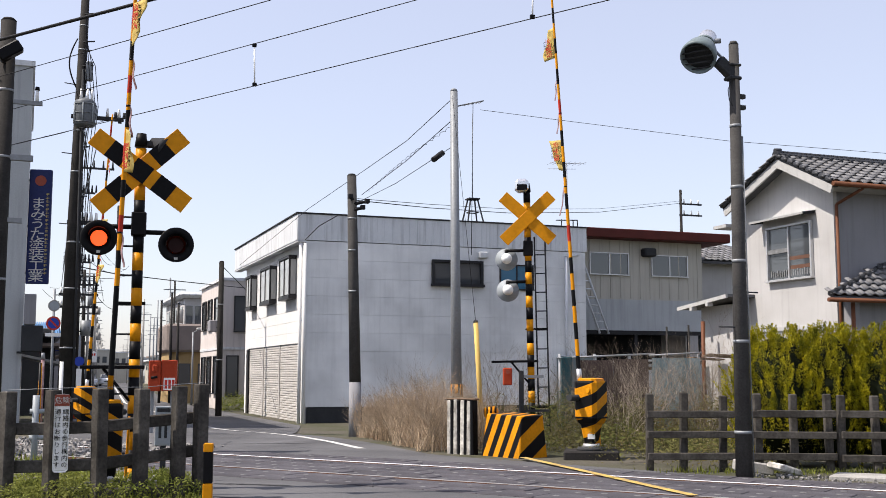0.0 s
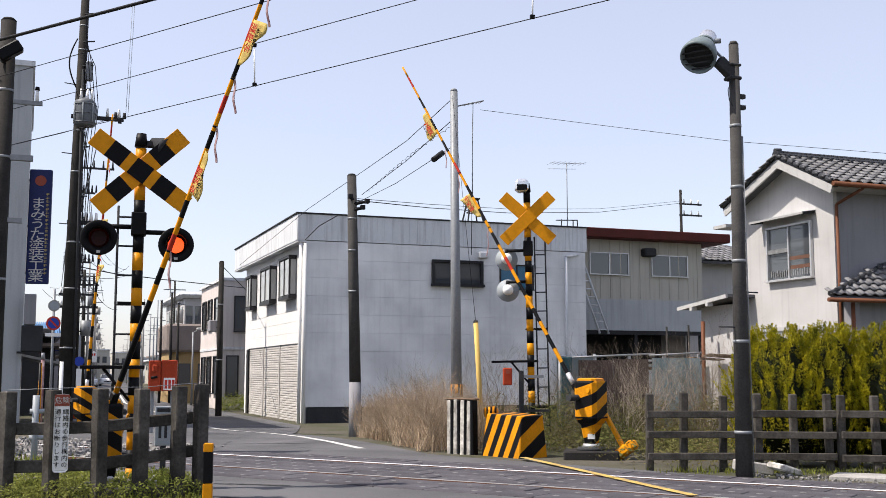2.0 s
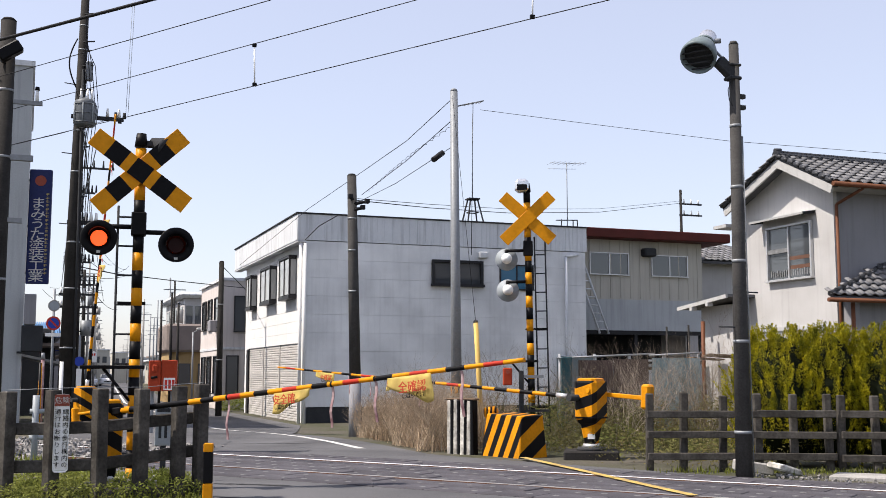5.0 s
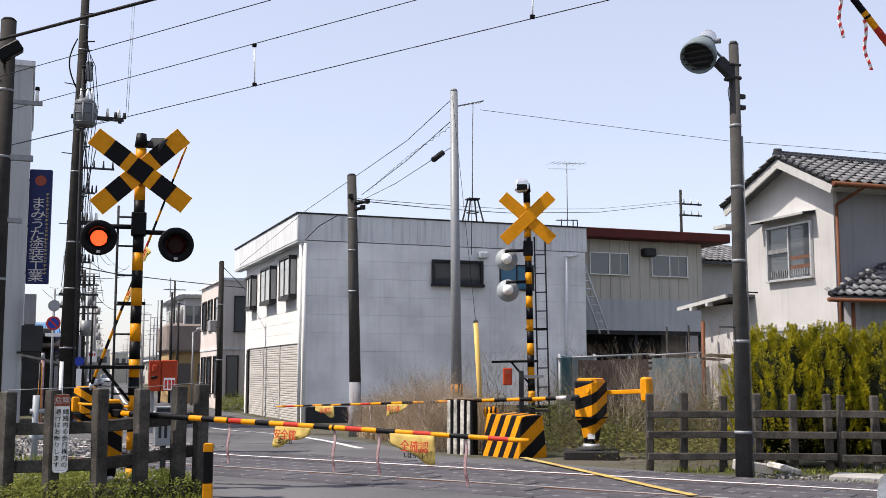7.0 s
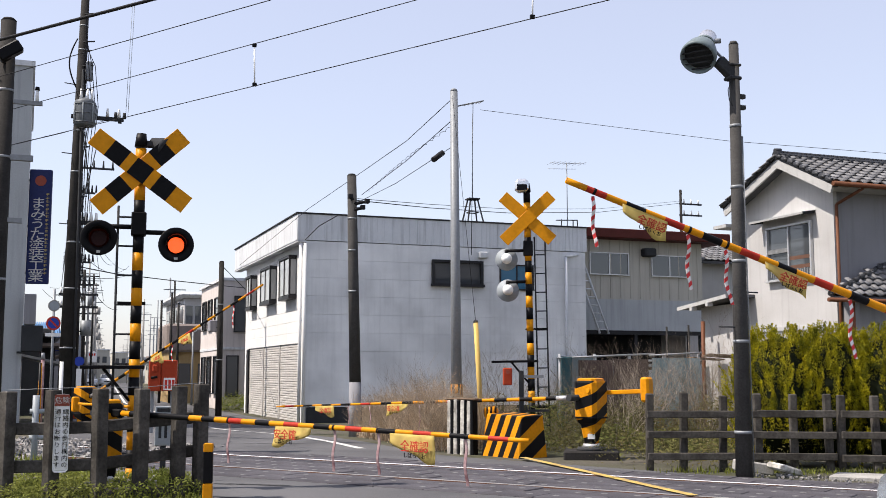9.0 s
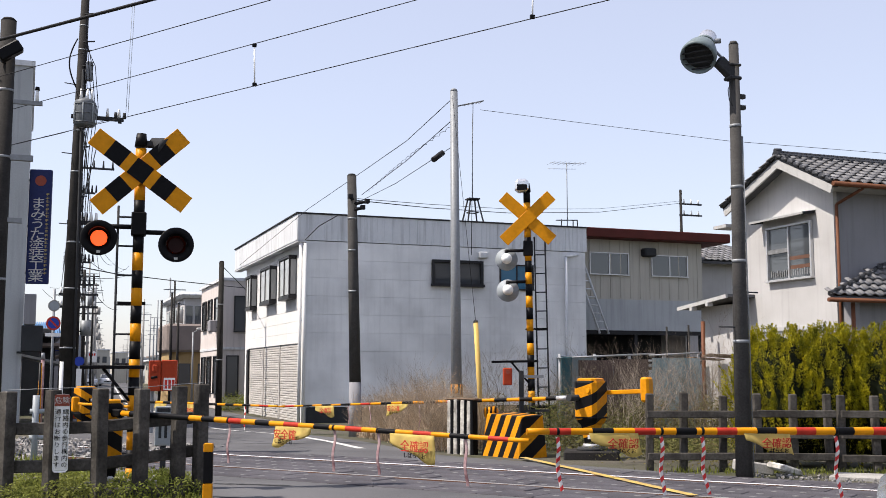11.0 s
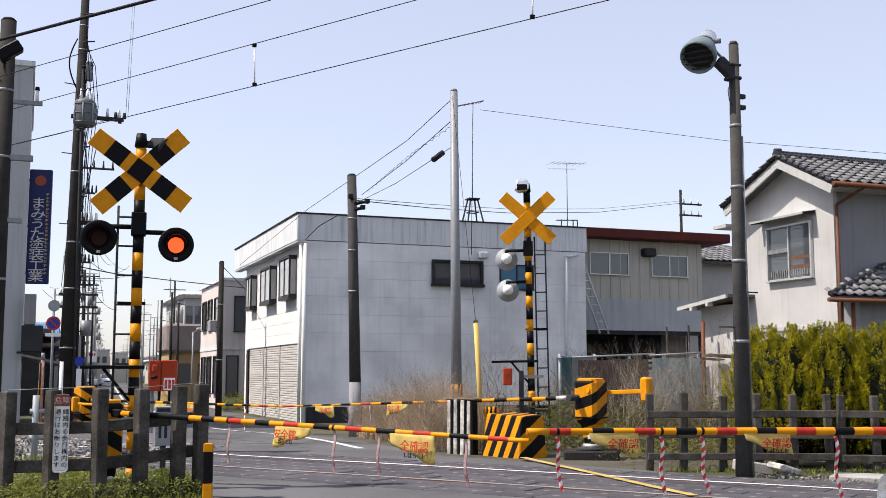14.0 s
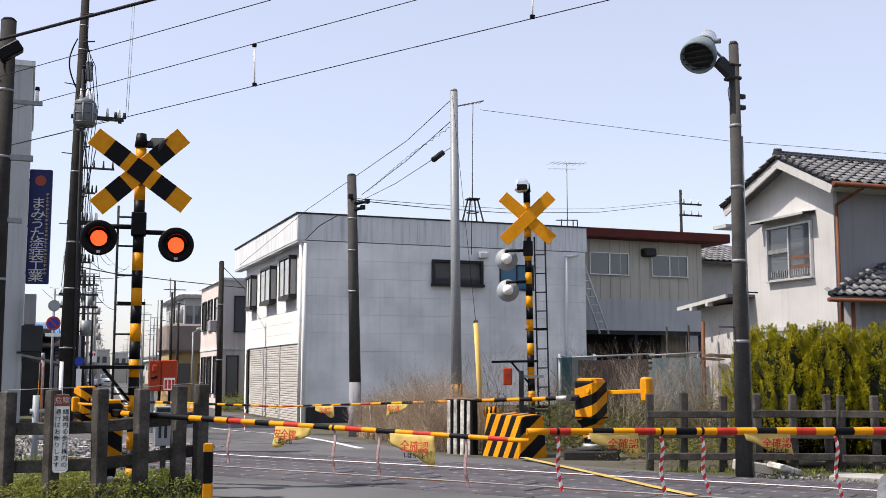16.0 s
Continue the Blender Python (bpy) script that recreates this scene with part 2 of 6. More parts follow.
# ---------------------------------------------------------------- building helpers
def box(bm, x0, x1, y0, y1, z0, z1, bevel=0.0, turn=None, mi=0):
    """An axis-aligned box, with chamfered edges where bevel is given; turn is a matrix."""
    t = bmesh.new()
    bmesh.ops.create_cube(t, size=1)
    for v in t.verts:
        v.co = Vector((x0 + (v.co.x + .5) * (x1 - x0), y0 + (v.co.y + .5) * (y1 - y0), z0 + (v.co.z + .5) * (z1 - z0)))
    if bevel:
        bmesh.ops.bevel(t, geom=t.edges[:], offset=bevel, segments=1, affect='EDGES')
    return merge(bm, t, turn, mi)


def merge(bm, t, turn=None, mi=0):
    if turn is not None:
        bmesh.ops.transform(t, matrix=turn, verts=t.verts[:])
    made = {v: bm.verts.new(v.co) for v in t.verts}
    for f in t.faces:
        try:
            n = bm.faces.new([made[v] for v in f.verts])
            n.material_index, n.smooth = mi, f.smooth
        except ValueError:
            pass
    t.free()
    return bm


def tube(bm, p0, p1, r0, r1=None, n=12, cap=True, mi=0, smooth=True):
    """A tapered round bar from p0 to p1."""
    r1 = r0 if r1 is None else r1
    p0, p1 = Vector(p0), Vector(p1)
    d = (p1 - p0).normalized()
    a = d.orthogonal().normalized()
    b = d.cross(a)
    rings = []
    for p, r in ((p0, r0), (p1, r1)):
        rings.append([bm.verts.new(p + (a * math.cos(k * 2 * math.pi / n) + b * math.sin(k * 2 * math.pi / n)) * r) for k in range(n)])
    for k in range(n):
        f = bm.faces.new((rings[0][k], rings[0][(k + 1) % n], rings[1][(k + 1) % n], rings[1][k]))
        f.smooth, f.material_index = smooth, mi
    if cap:
        f = bm.faces.new(rings[0][::-1])
        f.material_index = mi
        f = bm.faces.new(rings[1])
        f.material_index = mi
    return bm


def lathe(bm, origin, axis, profile, n=20, mi=0):
    """Turns a profile of (distance along the axis, radius) about the axis."""
    o, d = Vector(origin), Vector(axis).normalized()
    a = d.orthogonal().normalized()
    b = d.cross(a)
    prev = None
    for h, r in profile:
        ring = [bm.verts.new(o + d * h + (a * math.cos(k * 2 * math.pi / n) + b * math.sin(k * 2 * math.pi / n)) * max(r, 0.0005)) for k in range(n)]
        if prev:
            for k in range(n):
                f = bm.faces.new((prev[k], prev[(k + 1) % n], ring[(k + 1) % n], ring[k]))
                f.smooth, f.material_index = True, mi
        prev = ring
    return bm


def prism(rings, turn):
    """A square post with chamfered corners through rings of (height, half width)."""
    bm = bmesh.new()
    prev = None
    for z, a in rings:
        c = a * .72
        ring = [bm.verts.new(turn @ Vector((x, y, z))) for x, y in ((-c, -a), (c, -a), (a, -c), (a, c), (c, a), (-c, a), (-a, c), (-a, -c))]
        if prev:
            for k in range(8):
                bm.faces.new((prev[k], prev[(k + 1) % 8], ring[(k + 1) % 8], ring[k]))
        else:
            bm.faces.new(ring[::-1])
        prev = ring
    bm.faces.new(prev)
    return bm


def path_tube(bm, pts, r, n=6):
    prev = None
    for k, p in enumerate(pts):
        d = (Vector(pts[min(k + 1, len(pts) - 1)]) - Vector(pts[max(k - 1, 0)])).normalized()
        a = d.cross(Vector((0.31, 0.17, 1.0))).normalized()
        b = d.cross(a)
        ring = [bm.verts.new(Vector(p) + (a * math.cos(j * 2 * math.pi / n) + b * math.sin(j * 2 * math.pi / n)) * r) for j in range(n)]
        if prev:
            for j in range(n):
                bm.faces.new((prev[j], prev[(j + 1) % n], ring[(j + 1) % n], ring[j])).smooth = True
        prev = ring
    return bm


def sag(p0, p1, drop, n=14):
    p0, p1 = Vector(p0), Vector(p1)
    return [p0.lerp(p1, k / n) - Vector((0, 0, drop * 4 * (k / n) * (1 - k / n))) for k in range(n + 1)]


def part(name, bm, mat, parent, label=""):
    """Links a bmesh as one mesh object under a thing or a part."""
    me = bpy.data.meshes.new(name)
    bmesh.ops.recalc_face_normals(bm, faces=bm.faces[:])
    bm.to_mesh(me)
    bm.free()
    for m in (mat if isinstance(mat, (list, tuple)) else (mat,)):
        me.materials.append(m)
    ob = new(name, me)
    ob.parent = parent
    if label:
        tagged(ob, label)
    return ob


def thing(name, m, label, category, group="", kind=""):
    """An empty at the base of a thing."""
    ob = new(name)
    ob.empty_display_size = 0.2
    ob.matrix_world = m if isinstance(m, Matrix) else Matrix.Translation(m)
    return tagged(ob, label, category, group, kind)


def bx(*a, **k):
    return box(bmesh.new(), *a, **k)


def cyl(*a, **k):
    return tube(bmesh.new(), *a, **k)


# the railway runs along RAIL; TRACK is the measure across it
RAIL = Vector((0.587, -0.8096, 0.0))
ACROSS = Vector((0.8096, 0.587, 0.0))


def at(q, s, z=0.0):
    """A point q metres across the railway from the origin and s metres along it."""
    p = ACROSS * q + RAIL * s
    return Vector((p.x, p.y, z))


def land(x, y):
    """Height of the ground: level at the railway, a little lower beyond it."""
    q = x * ACROSS.x + y * ACROSS.y
    k = min(1.0, max(0.0, (q - 14.5) / 9.0))
    return -0.36 * k * k * (3 - 2 * k)


# ---------------------------------------------------------------- ground, road, railway
def build_ground():
    xs = [-900, -400, -150, -60, -30, -18, -10] + [-6 + 0.75 * k for k in range(37)] + [24, 30, 40, 60, 150, 400, 900]
    ys = [-300, -100, -40, -20, -10, -4] + [0.75 * k for k in range(60)] + [48, 55, 70, 100, 180, 400, 900, 2000, 4000]
    bm = bmesh.new()
    g = [[bm.verts.new((x, y, land(x, y) - 0.02)) for x in xs] for y in ys]
    for j in range(len(ys) - 1):
        for i in range(len(xs) - 1):
            bm.faces.new((g[j][i], g[j][i + 1], g[j + 1][i + 1], g[j + 1][i]))
    ob = part("ground", bm, M_SOIL, None)
    tagged(ob, "bare soil and gravel ground with patchy weeds", "ground", kind="structure")


def strip(name, x0, x1, ys, lift, mat, label, category, kind="structure"):
    bm = bmesh.new()
    rows = []
    for y in ys:
        a, b = (x0(y), x1(y)) if callable(x0) else (x0, x1)
        rows.append([bm.verts.new((a + (b - a) * k / 6, y, land(a + (b - a) * k / 6, y) + lift)) for k in range(7)])
    for r, s in zip(rows, rows[1:]):
        for k in range(6):
            bm.faces.new((r[k], r[k + 1], s[k + 1], s[k]))
    return tagged(part(name, bm, mat, None), label, category, kind=kind)


def bend(y):
    """How far the street has swung aside beyond the crossing."""
    return max(0.0, y - 60) * .065


def build_road():
    ys = [-30, -10, 0] + [4 + 0.7 * k for k in range(50)] + [42, 46, 52, 60, 80, 110, 160, 240, 400]

    def right(y):
        return 8.5 if y < 8.5 else (5.5 if 15 < y < 24 else (7.6 + bend(y) if y > 32 else (8.5 - (y - 8.5) * 3 / 6.5 if y <= 15 else 5.5 + (y - 24) * 2.1 / 8)))

    strip("road", lambda y: (0.9 if y < 14 else 0.7) + bend(y), right, ys, 0.0, M_ASPHALT, "worn grey asphalt street with patches", "road")
    bm = bmesh.new()
    for k in range(60):
        y0 = 16.6 + k * 2.0
        if 21.0 < y0 < 21.5:
            continue
        a = [bm.verts.new((x, y, land(x, y) + 0.006)) for x, y in ((4.84 + bend(y0), y0), (4.97 + bend(y0), y0), (4.97 + bend(y0 + 2), y0 + 2.0), (4.84 + bend(y0 + 2), y0 + 2.0))]
        bm.faces.new(a)
    tagged(part("edge_line", bm, M_PAINTLINE, None), "worn white painted edge line on asphalt", "road marking", kind="structure")


def build_railway():
    deck = thing("crossing_deck", (0, 0, 0), "dark block level-crossing deck between rails", "crossing deck", kind="structure")
    for q, nm in ((11.54, "rail"), (10.085, "rail")):
        bm = bmesh.new()
        prof = [(-0.06, -0.15), (0.06, -0.15), (0.06, -0.135), (0.012, -0.12), (0.012, -0.04), (0.038, -0.03), (0.038, 0.0),
                (-0.038, 0.0), (-0.038, -0.03), (-0.012, -0.04), (-0.012, -0.12), (-0.06, -0.135)]
        ends = [[bm.verts.new(at(q + a, s, b + 0.014)) for a, b in prof] for s in (-140, 60)]
        for k in range(12):
            f = bm.faces.new((ends[0][k], ends[0][(k + 1) % 12], ends[1][(k + 1) % 12], ends[1][k]))
            f.material_index = 1 if k == 6 else 0
        tagged(part("rail", bm, [M_RUST, M_STEEL if q > 11 else M_STEELDULL], None), "steel rail with a bright worn top", "rail", "railway rails", "structure")
    # deck blocks
    rows = [(9.20, 9.60), (9.61, 10.035), (10.155, 10.49), (10.50, 10.81), (10.82, 11.13), (11.14, 11.465), (11.59, 11.93), (11.94, 12.28)]
    rnd = random.Random(4)
    L = 0.62
    meshes = {}
    for j, (a, b) in enumerate(rows):
        w = b - a
        bm = bmesh.new()
        box(bm, -L / 2 + .004, L / 2 - .004, -w / 2, w / 2, -0.09, 0.0, bevel=0.008)
        for sx in (-0.17, 0.17):
            tube(bm, (sx, 0, -0.004), (sx, 0, 0.0025), 0.034, n=10, mi=1)
        me = bpy.data.meshes.new("deck_block")
        bm.to_mesh(me)
        bm.free()
        me.materials.append(M_DECK)
        me.materials.append(M_STUD)
        meshes[j] = me
    ang = math.degrees(math.atan2(RAIL.y, RAIL.x))
    for j, (a, b) in enumerate(rows):
        for k in range(24):
            s = -12.2 + k * L + (0.3 if j % 2 else 0)
            p = at((a + b) / 2, s)
            ob = new("deck_block", meshes[j])
            ob.parent = deck
            ob.matrix_local = pose(p.x, p.y, 0.008 + rnd.uniform(-0.004, 0.004), rnd.uniform(-.3, .3), rnd.uniform(-.3, .3), ang)
    bed = bmesh.new()
    v = [bed.verts.new(at(q, s, -0.012)) for q, s in ((9.16, -12.6), (12.32, -12.6), (12.32, 3.0), (9.16, 3.0))]
    bed.faces.new(v)
    tagged(part("deck_bed", bed, M_BASE, None), "dark joint bed under the crossing blocks", "crossing deck", kind="structure")
    # yellow line over the deck
    bm = bmesh.new()
    for k in range(12):
        y0, y1 = 9.0 + k * 0.408, 9.0 + (k + 1) * 0.408
        x0, x1 = 5.9 + 0.1 * (y0 - 9), 5.9 + 0.1 * (y1 - 9)
        bm.faces.new([bm.verts.new(c) for c in ((x0 - .055, y0, .022), (x0 + .055, y0, .022), (x1 + .055, y1, .022), (x1 - .055, y1, .022))])
    tagged(part("yellow_line", bm, M_YLINE, None), "worn yellow painted line across the deck", "road marking", kind="structure")
    # ballast and sleepers on both sides
    bm = bmesh.new()
    for k in range(5200):
        q = rnd.uniform(8.9, 12.9)
        s = rnd.choice((rnd.uniform(-26, -12.6), rnd.uniform(-19, -12.6), rnd.uniform(2.9, 7)))
        if q > 12.3:
            s = rnd.choice((rnd.uniform(-26, -12.6), rnd.uniform(-4.2, 6), rnd.uniform(-4.2, 2)))
            q = rnd.uniform(12.35, 12.95)
        p = at(q, s)
        r = rnd.uniform(0.015, 0.04) if s < -10 else rnd.uniform(0.008, 0.022)
        t = bmesh.new()
        bmesh.ops.create_cube(t, size=r * 1.5)
        for v in t.verts:
            v.co *= rnd.uniform(0.7, 1.2)
        merge(bm, t, pose(p.x, p.y, -0.005 + r * 0.35, rnd.uniform(0, 180), rnd.uniform(0, 180), rnd.uniform(0, 180)))
    tagged(part("ballast", bm, M_GRAVEL, None), "loose grey crushed stone beside the rails", "ballast", kind="stuff")


# ---------------------------------------------------------------- crossing gates and signals
def text_part(words, size, loc, mat, parent, rot=(90, 0, 0), vertical=False, gap=1.05):
    """Lettering as a mesh under its thing."""
    out = []
    chars = list(words) if vertical else [words]
    for k, w in enumerate(chars):
        cu = bpy.data.curves.new("lettering", 'FONT')
        cu.body, cu.size, cu.extrude, cu.resolution_u = w, size, .002, 2
        tmp = bpy.data.objects.new("lettering", cu)
        scene.collection.objects.link(tmp)
        me = bpy.data.meshes.new_from_object(tmp.evaluated_get(bpy.context.evaluated_depsgraph_get()))
        bpy.data.objects.remove(tmp)
        me.materials.clear()
        me.materials.append(mat)
        ob = new("lettering", me)
        ob.parent = parent
        ob.matrix_local = pose(loc[0], loc[1], loc[2] - k * size * gap, *rot)
        out.append(ob)
    return out


def banded(parent, name, r, z0, z1, bands, first=0, n=14):
    """A round post in alternate black and yellow bands, each one a part."""
    h = (z1 - z0) / bands
    for k in range(bands):
        m = (M_YELLOW, M_BLACK)[(k + first) % 2]
        part("band", cyl((0, 0, z0 + k * h), (0, 0, z0 + (k + 1) * h), r, n=n), m, parent)


def build_gate(x, y, pivot_z, heading, length, r0, r1, bands, flags, tapes, label, face, shift=(0, 0), wide=1.0, low=0.0, tape_w=.012, dense=True, seen=-1, counter=.72, tape_m=None, weight=1.0):
    """A crossing gate: machine on a plinth, and a boom that turns about the pivot. Returns boom and its tapes."""
    px, py = x, y
    x, y = x + shift[0], y + shift[1]
    z = land(x, y)
    g = thing("crossing_gate", pose(x, y, z, 0, 0, face), label, "crossing gate", "crossing gates")
    h = pivot_z - z - low
    part("plinth", bx(-.38, .38, -.30, .30, -0.05, .10, bevel=.02), M_DARKCONC, g, "low dark concrete plinth")
    part("foot", cyl((0, 0, .10), (0, 0, .14), .21, .19, n=16), M_BASE, g)
    part("foot_flange", cyl((0, 0, .14), (0, 0, .19), .13 * wide, .115 * wide, n=14), M_ALU, g, "bare metal flange")
    spin = pose(0, 0, 0, 0, 0, -32)
    part("stem", prism([(.19, .075 * wide), (.24, .085 * wide), (h - .46, .105 * wide), (h - .37, .12 * wide)], spin), M_STRIPE, g)
    body = part("housing", prism([(h - .37, .125 * wide), (h - .345, .15 * wide), (h - .27, .178 * wide), (h + .21, .182 * wide), (h + .235, .172 * wide)], spin), M_STRIPE, g, "yellow and black striped steel housing")
    part("lid", prism([(h + .236, .150 * wide), (h + .262, .146 * wide), (h + .272, .12 * wide)], spin), M_YELLOW, body)
    part("seam", prism([(h - .285, .184 * wide), (h - .27, .186 * wide), (h - .26, .184 * wide)], spin), M_BLACK, body)
    part("lock", cyl((-.02, -.18 * wide, h + .10), (-.045, -.20 * wide, h + .10), .035 * wide, n=12), M_YELLOW, body)
    part("number_plate", bx(-.05, .05, -.16, -.145, .26, .33), M_WHITE, g, "small white plate with dark bars")
    inv = g.matrix_world.inverted()
    local = inv @ Vector((px, py, pivot_z))
    boom = part("boom", cyl((-.12, 0, 0), (length, 0, 0), r0 * .98, r1 * .98, n=12), M_YELLOW, g, "long tapered boom in coloured bands")
    # bands
    xx = 0.35
    step = (length - 0.35) / bands
    for k in range(bands):
        e = bands - k
        c = (M_BLACK, M_YELLOW, M_RED, M_YELLOW)[e % 4] if dense or e % 8 == 2 and k > 7 else (M_BLACK, M_YELLOW)[e % 2]
        if wide < 1 and xx < 1.05:
            c = M_BLACK
        f0, f1 = xx / length, (xx + step) / length
        part("band", cyl((xx, 0, 0), (xx + step, 0, 0), r0 + (r1 - r0) * f0 + .001, r0 + (r1 - r0) * f1 + .001, n=12, cap=(k == bands - 1)), c, boom)
        xx += step
    part("bracket", bx(-.10, .22, -.036, .036, -.036, .036, bevel=.012), M_BLACK, boom, "dark steel boom bracket")
    if wide == 1.0:
        part("boom_sleeve", cyl((.22, 0, 0), (.40, 0, 0), r0 + .006, n=12), M_ALU, boom, "bare metal sleeve")
    part("hub", cyl((0, -.30 * wide, 0), (0, .30 * wide, 0), .045 * wide, n=12), M_BASE, boom)
    # counterweight arm on the other side
    part("counter_arm", bx(.10 - counter, -.05, -seen * .27 - .03 * weight, -seen * .27 + .03 * weight, .03, .03 + .06 * weight, bevel=.008), M_YELLOW, boom)
    part("counterweight", bx(-counter, .14 * weight - counter, -seen * .28 - .08 * weight, -seen * .28 + .08 * weight, -.09 * weight, .25 * weight, bevel=.03 * weight), M_YELLOW, boom, "yellow cast counterweight")
    for d, w, hh, tilt in flags:
        bm = bmesh.new()
        nx, nz = 12, 6
        gr = []
        for i in range(nx):
            u = i / (nx - 1)
            k = u if tilt > 0 else 1 - u
            low = hh * (.38 + .62 * min(1, k * 1.3)) * (1 + .10 * math.sin(k * 9 + d * 5))
            gr.append([bm.verts.new((d + (u - .5) * w + .05 * w * (j / (nz - 1)) * (1 if tilt > 0 else -1),
                                     seen * (.012 + .05 * hh * math.sin(u * 11 + j * .9 + d)) * (j / (nz - 1)) + seen * r1, -r1 * .3 - low * j / (nz - 1))) for j in range(nz)])
        for i in range(nx - 1):
            for j in range(nz - 1):
                bm.faces.new((gr[i][j], gr[i + 1][j], gr[i + 1][j + 1], gr[i][j + 1])).smooth = True
        ex = bmesh.ops.extrude_face_region(bm, geom=bm.faces[:])
        bmesh.ops.translate(bm, vec=(0, -seen * .003, 0), verts=[v for v in ex["geom"] if isinstance(v, bmesh.types.BMVert)])
        part("banner", bm, M_FLAG, boom, "crumpled yellow warning banner with red characters")
        left_full = (tilt > 0) == (seen > 0)
        way = 1 if seen > 0 else -1
        text_part("安全確" if left_full else "全確認", w * .21, (d + way * (.5 - (.03 if left_full else .33)) * w, seen * (r1 + .018 + .11 * hh), -r1 - hh * .56),
                  M_REDLETTER, boom, rot=(90, 0, 0 if seen < 0 else 180))
        text_part("しばらくお", w * .10, (d + way * (.5 - (.06 if left_full else .40)) * w, seen * (r1 + .018 + .11 * hh), -r1 - hh * .80),
                  M_BLACK, boom, rot=(90, 0, 0 if seen < 0 else 180))
    ts = []
    for d, tl in tapes:
        bm = bmesh.new()
        w = tape_w
        rnd = random.Random(int(d * 77))
        k1 = rnd.uniform(-.10, .06)
        pts = [Vector((k1 * (v / 8) ** 2 * tl, 0.012 * math.sin(v), -v / 8 * tl)) for v in range(9)]
        pr = None
        for p in pts:
            c = [bm.verts.new(p + Vector(o)) for o in ((-w, -.003, 0), (w, -.003, 0), (w, .003, 0), (-w, .003, 0))]
            if pr:
                for k in range(4):
                    bm.faces.new((pr[k], pr[(k + 1) % 4], c[(k + 1) % 4], c[k]))
            pr = c
        tp = part("tape_streamer", bm, tape_m or M_TAPE, boom, "hanging red and white tape")
        part("knot", cyl((d - tape_w * .8, 0, 0), (d + tape_w * .8, 0, 0), (r0 + (r1 - r0) * d / length) * 1.16, n=10), M_BLACK, boom)
        ts.append((tp, d))
    return boom, ts, local, heading, face


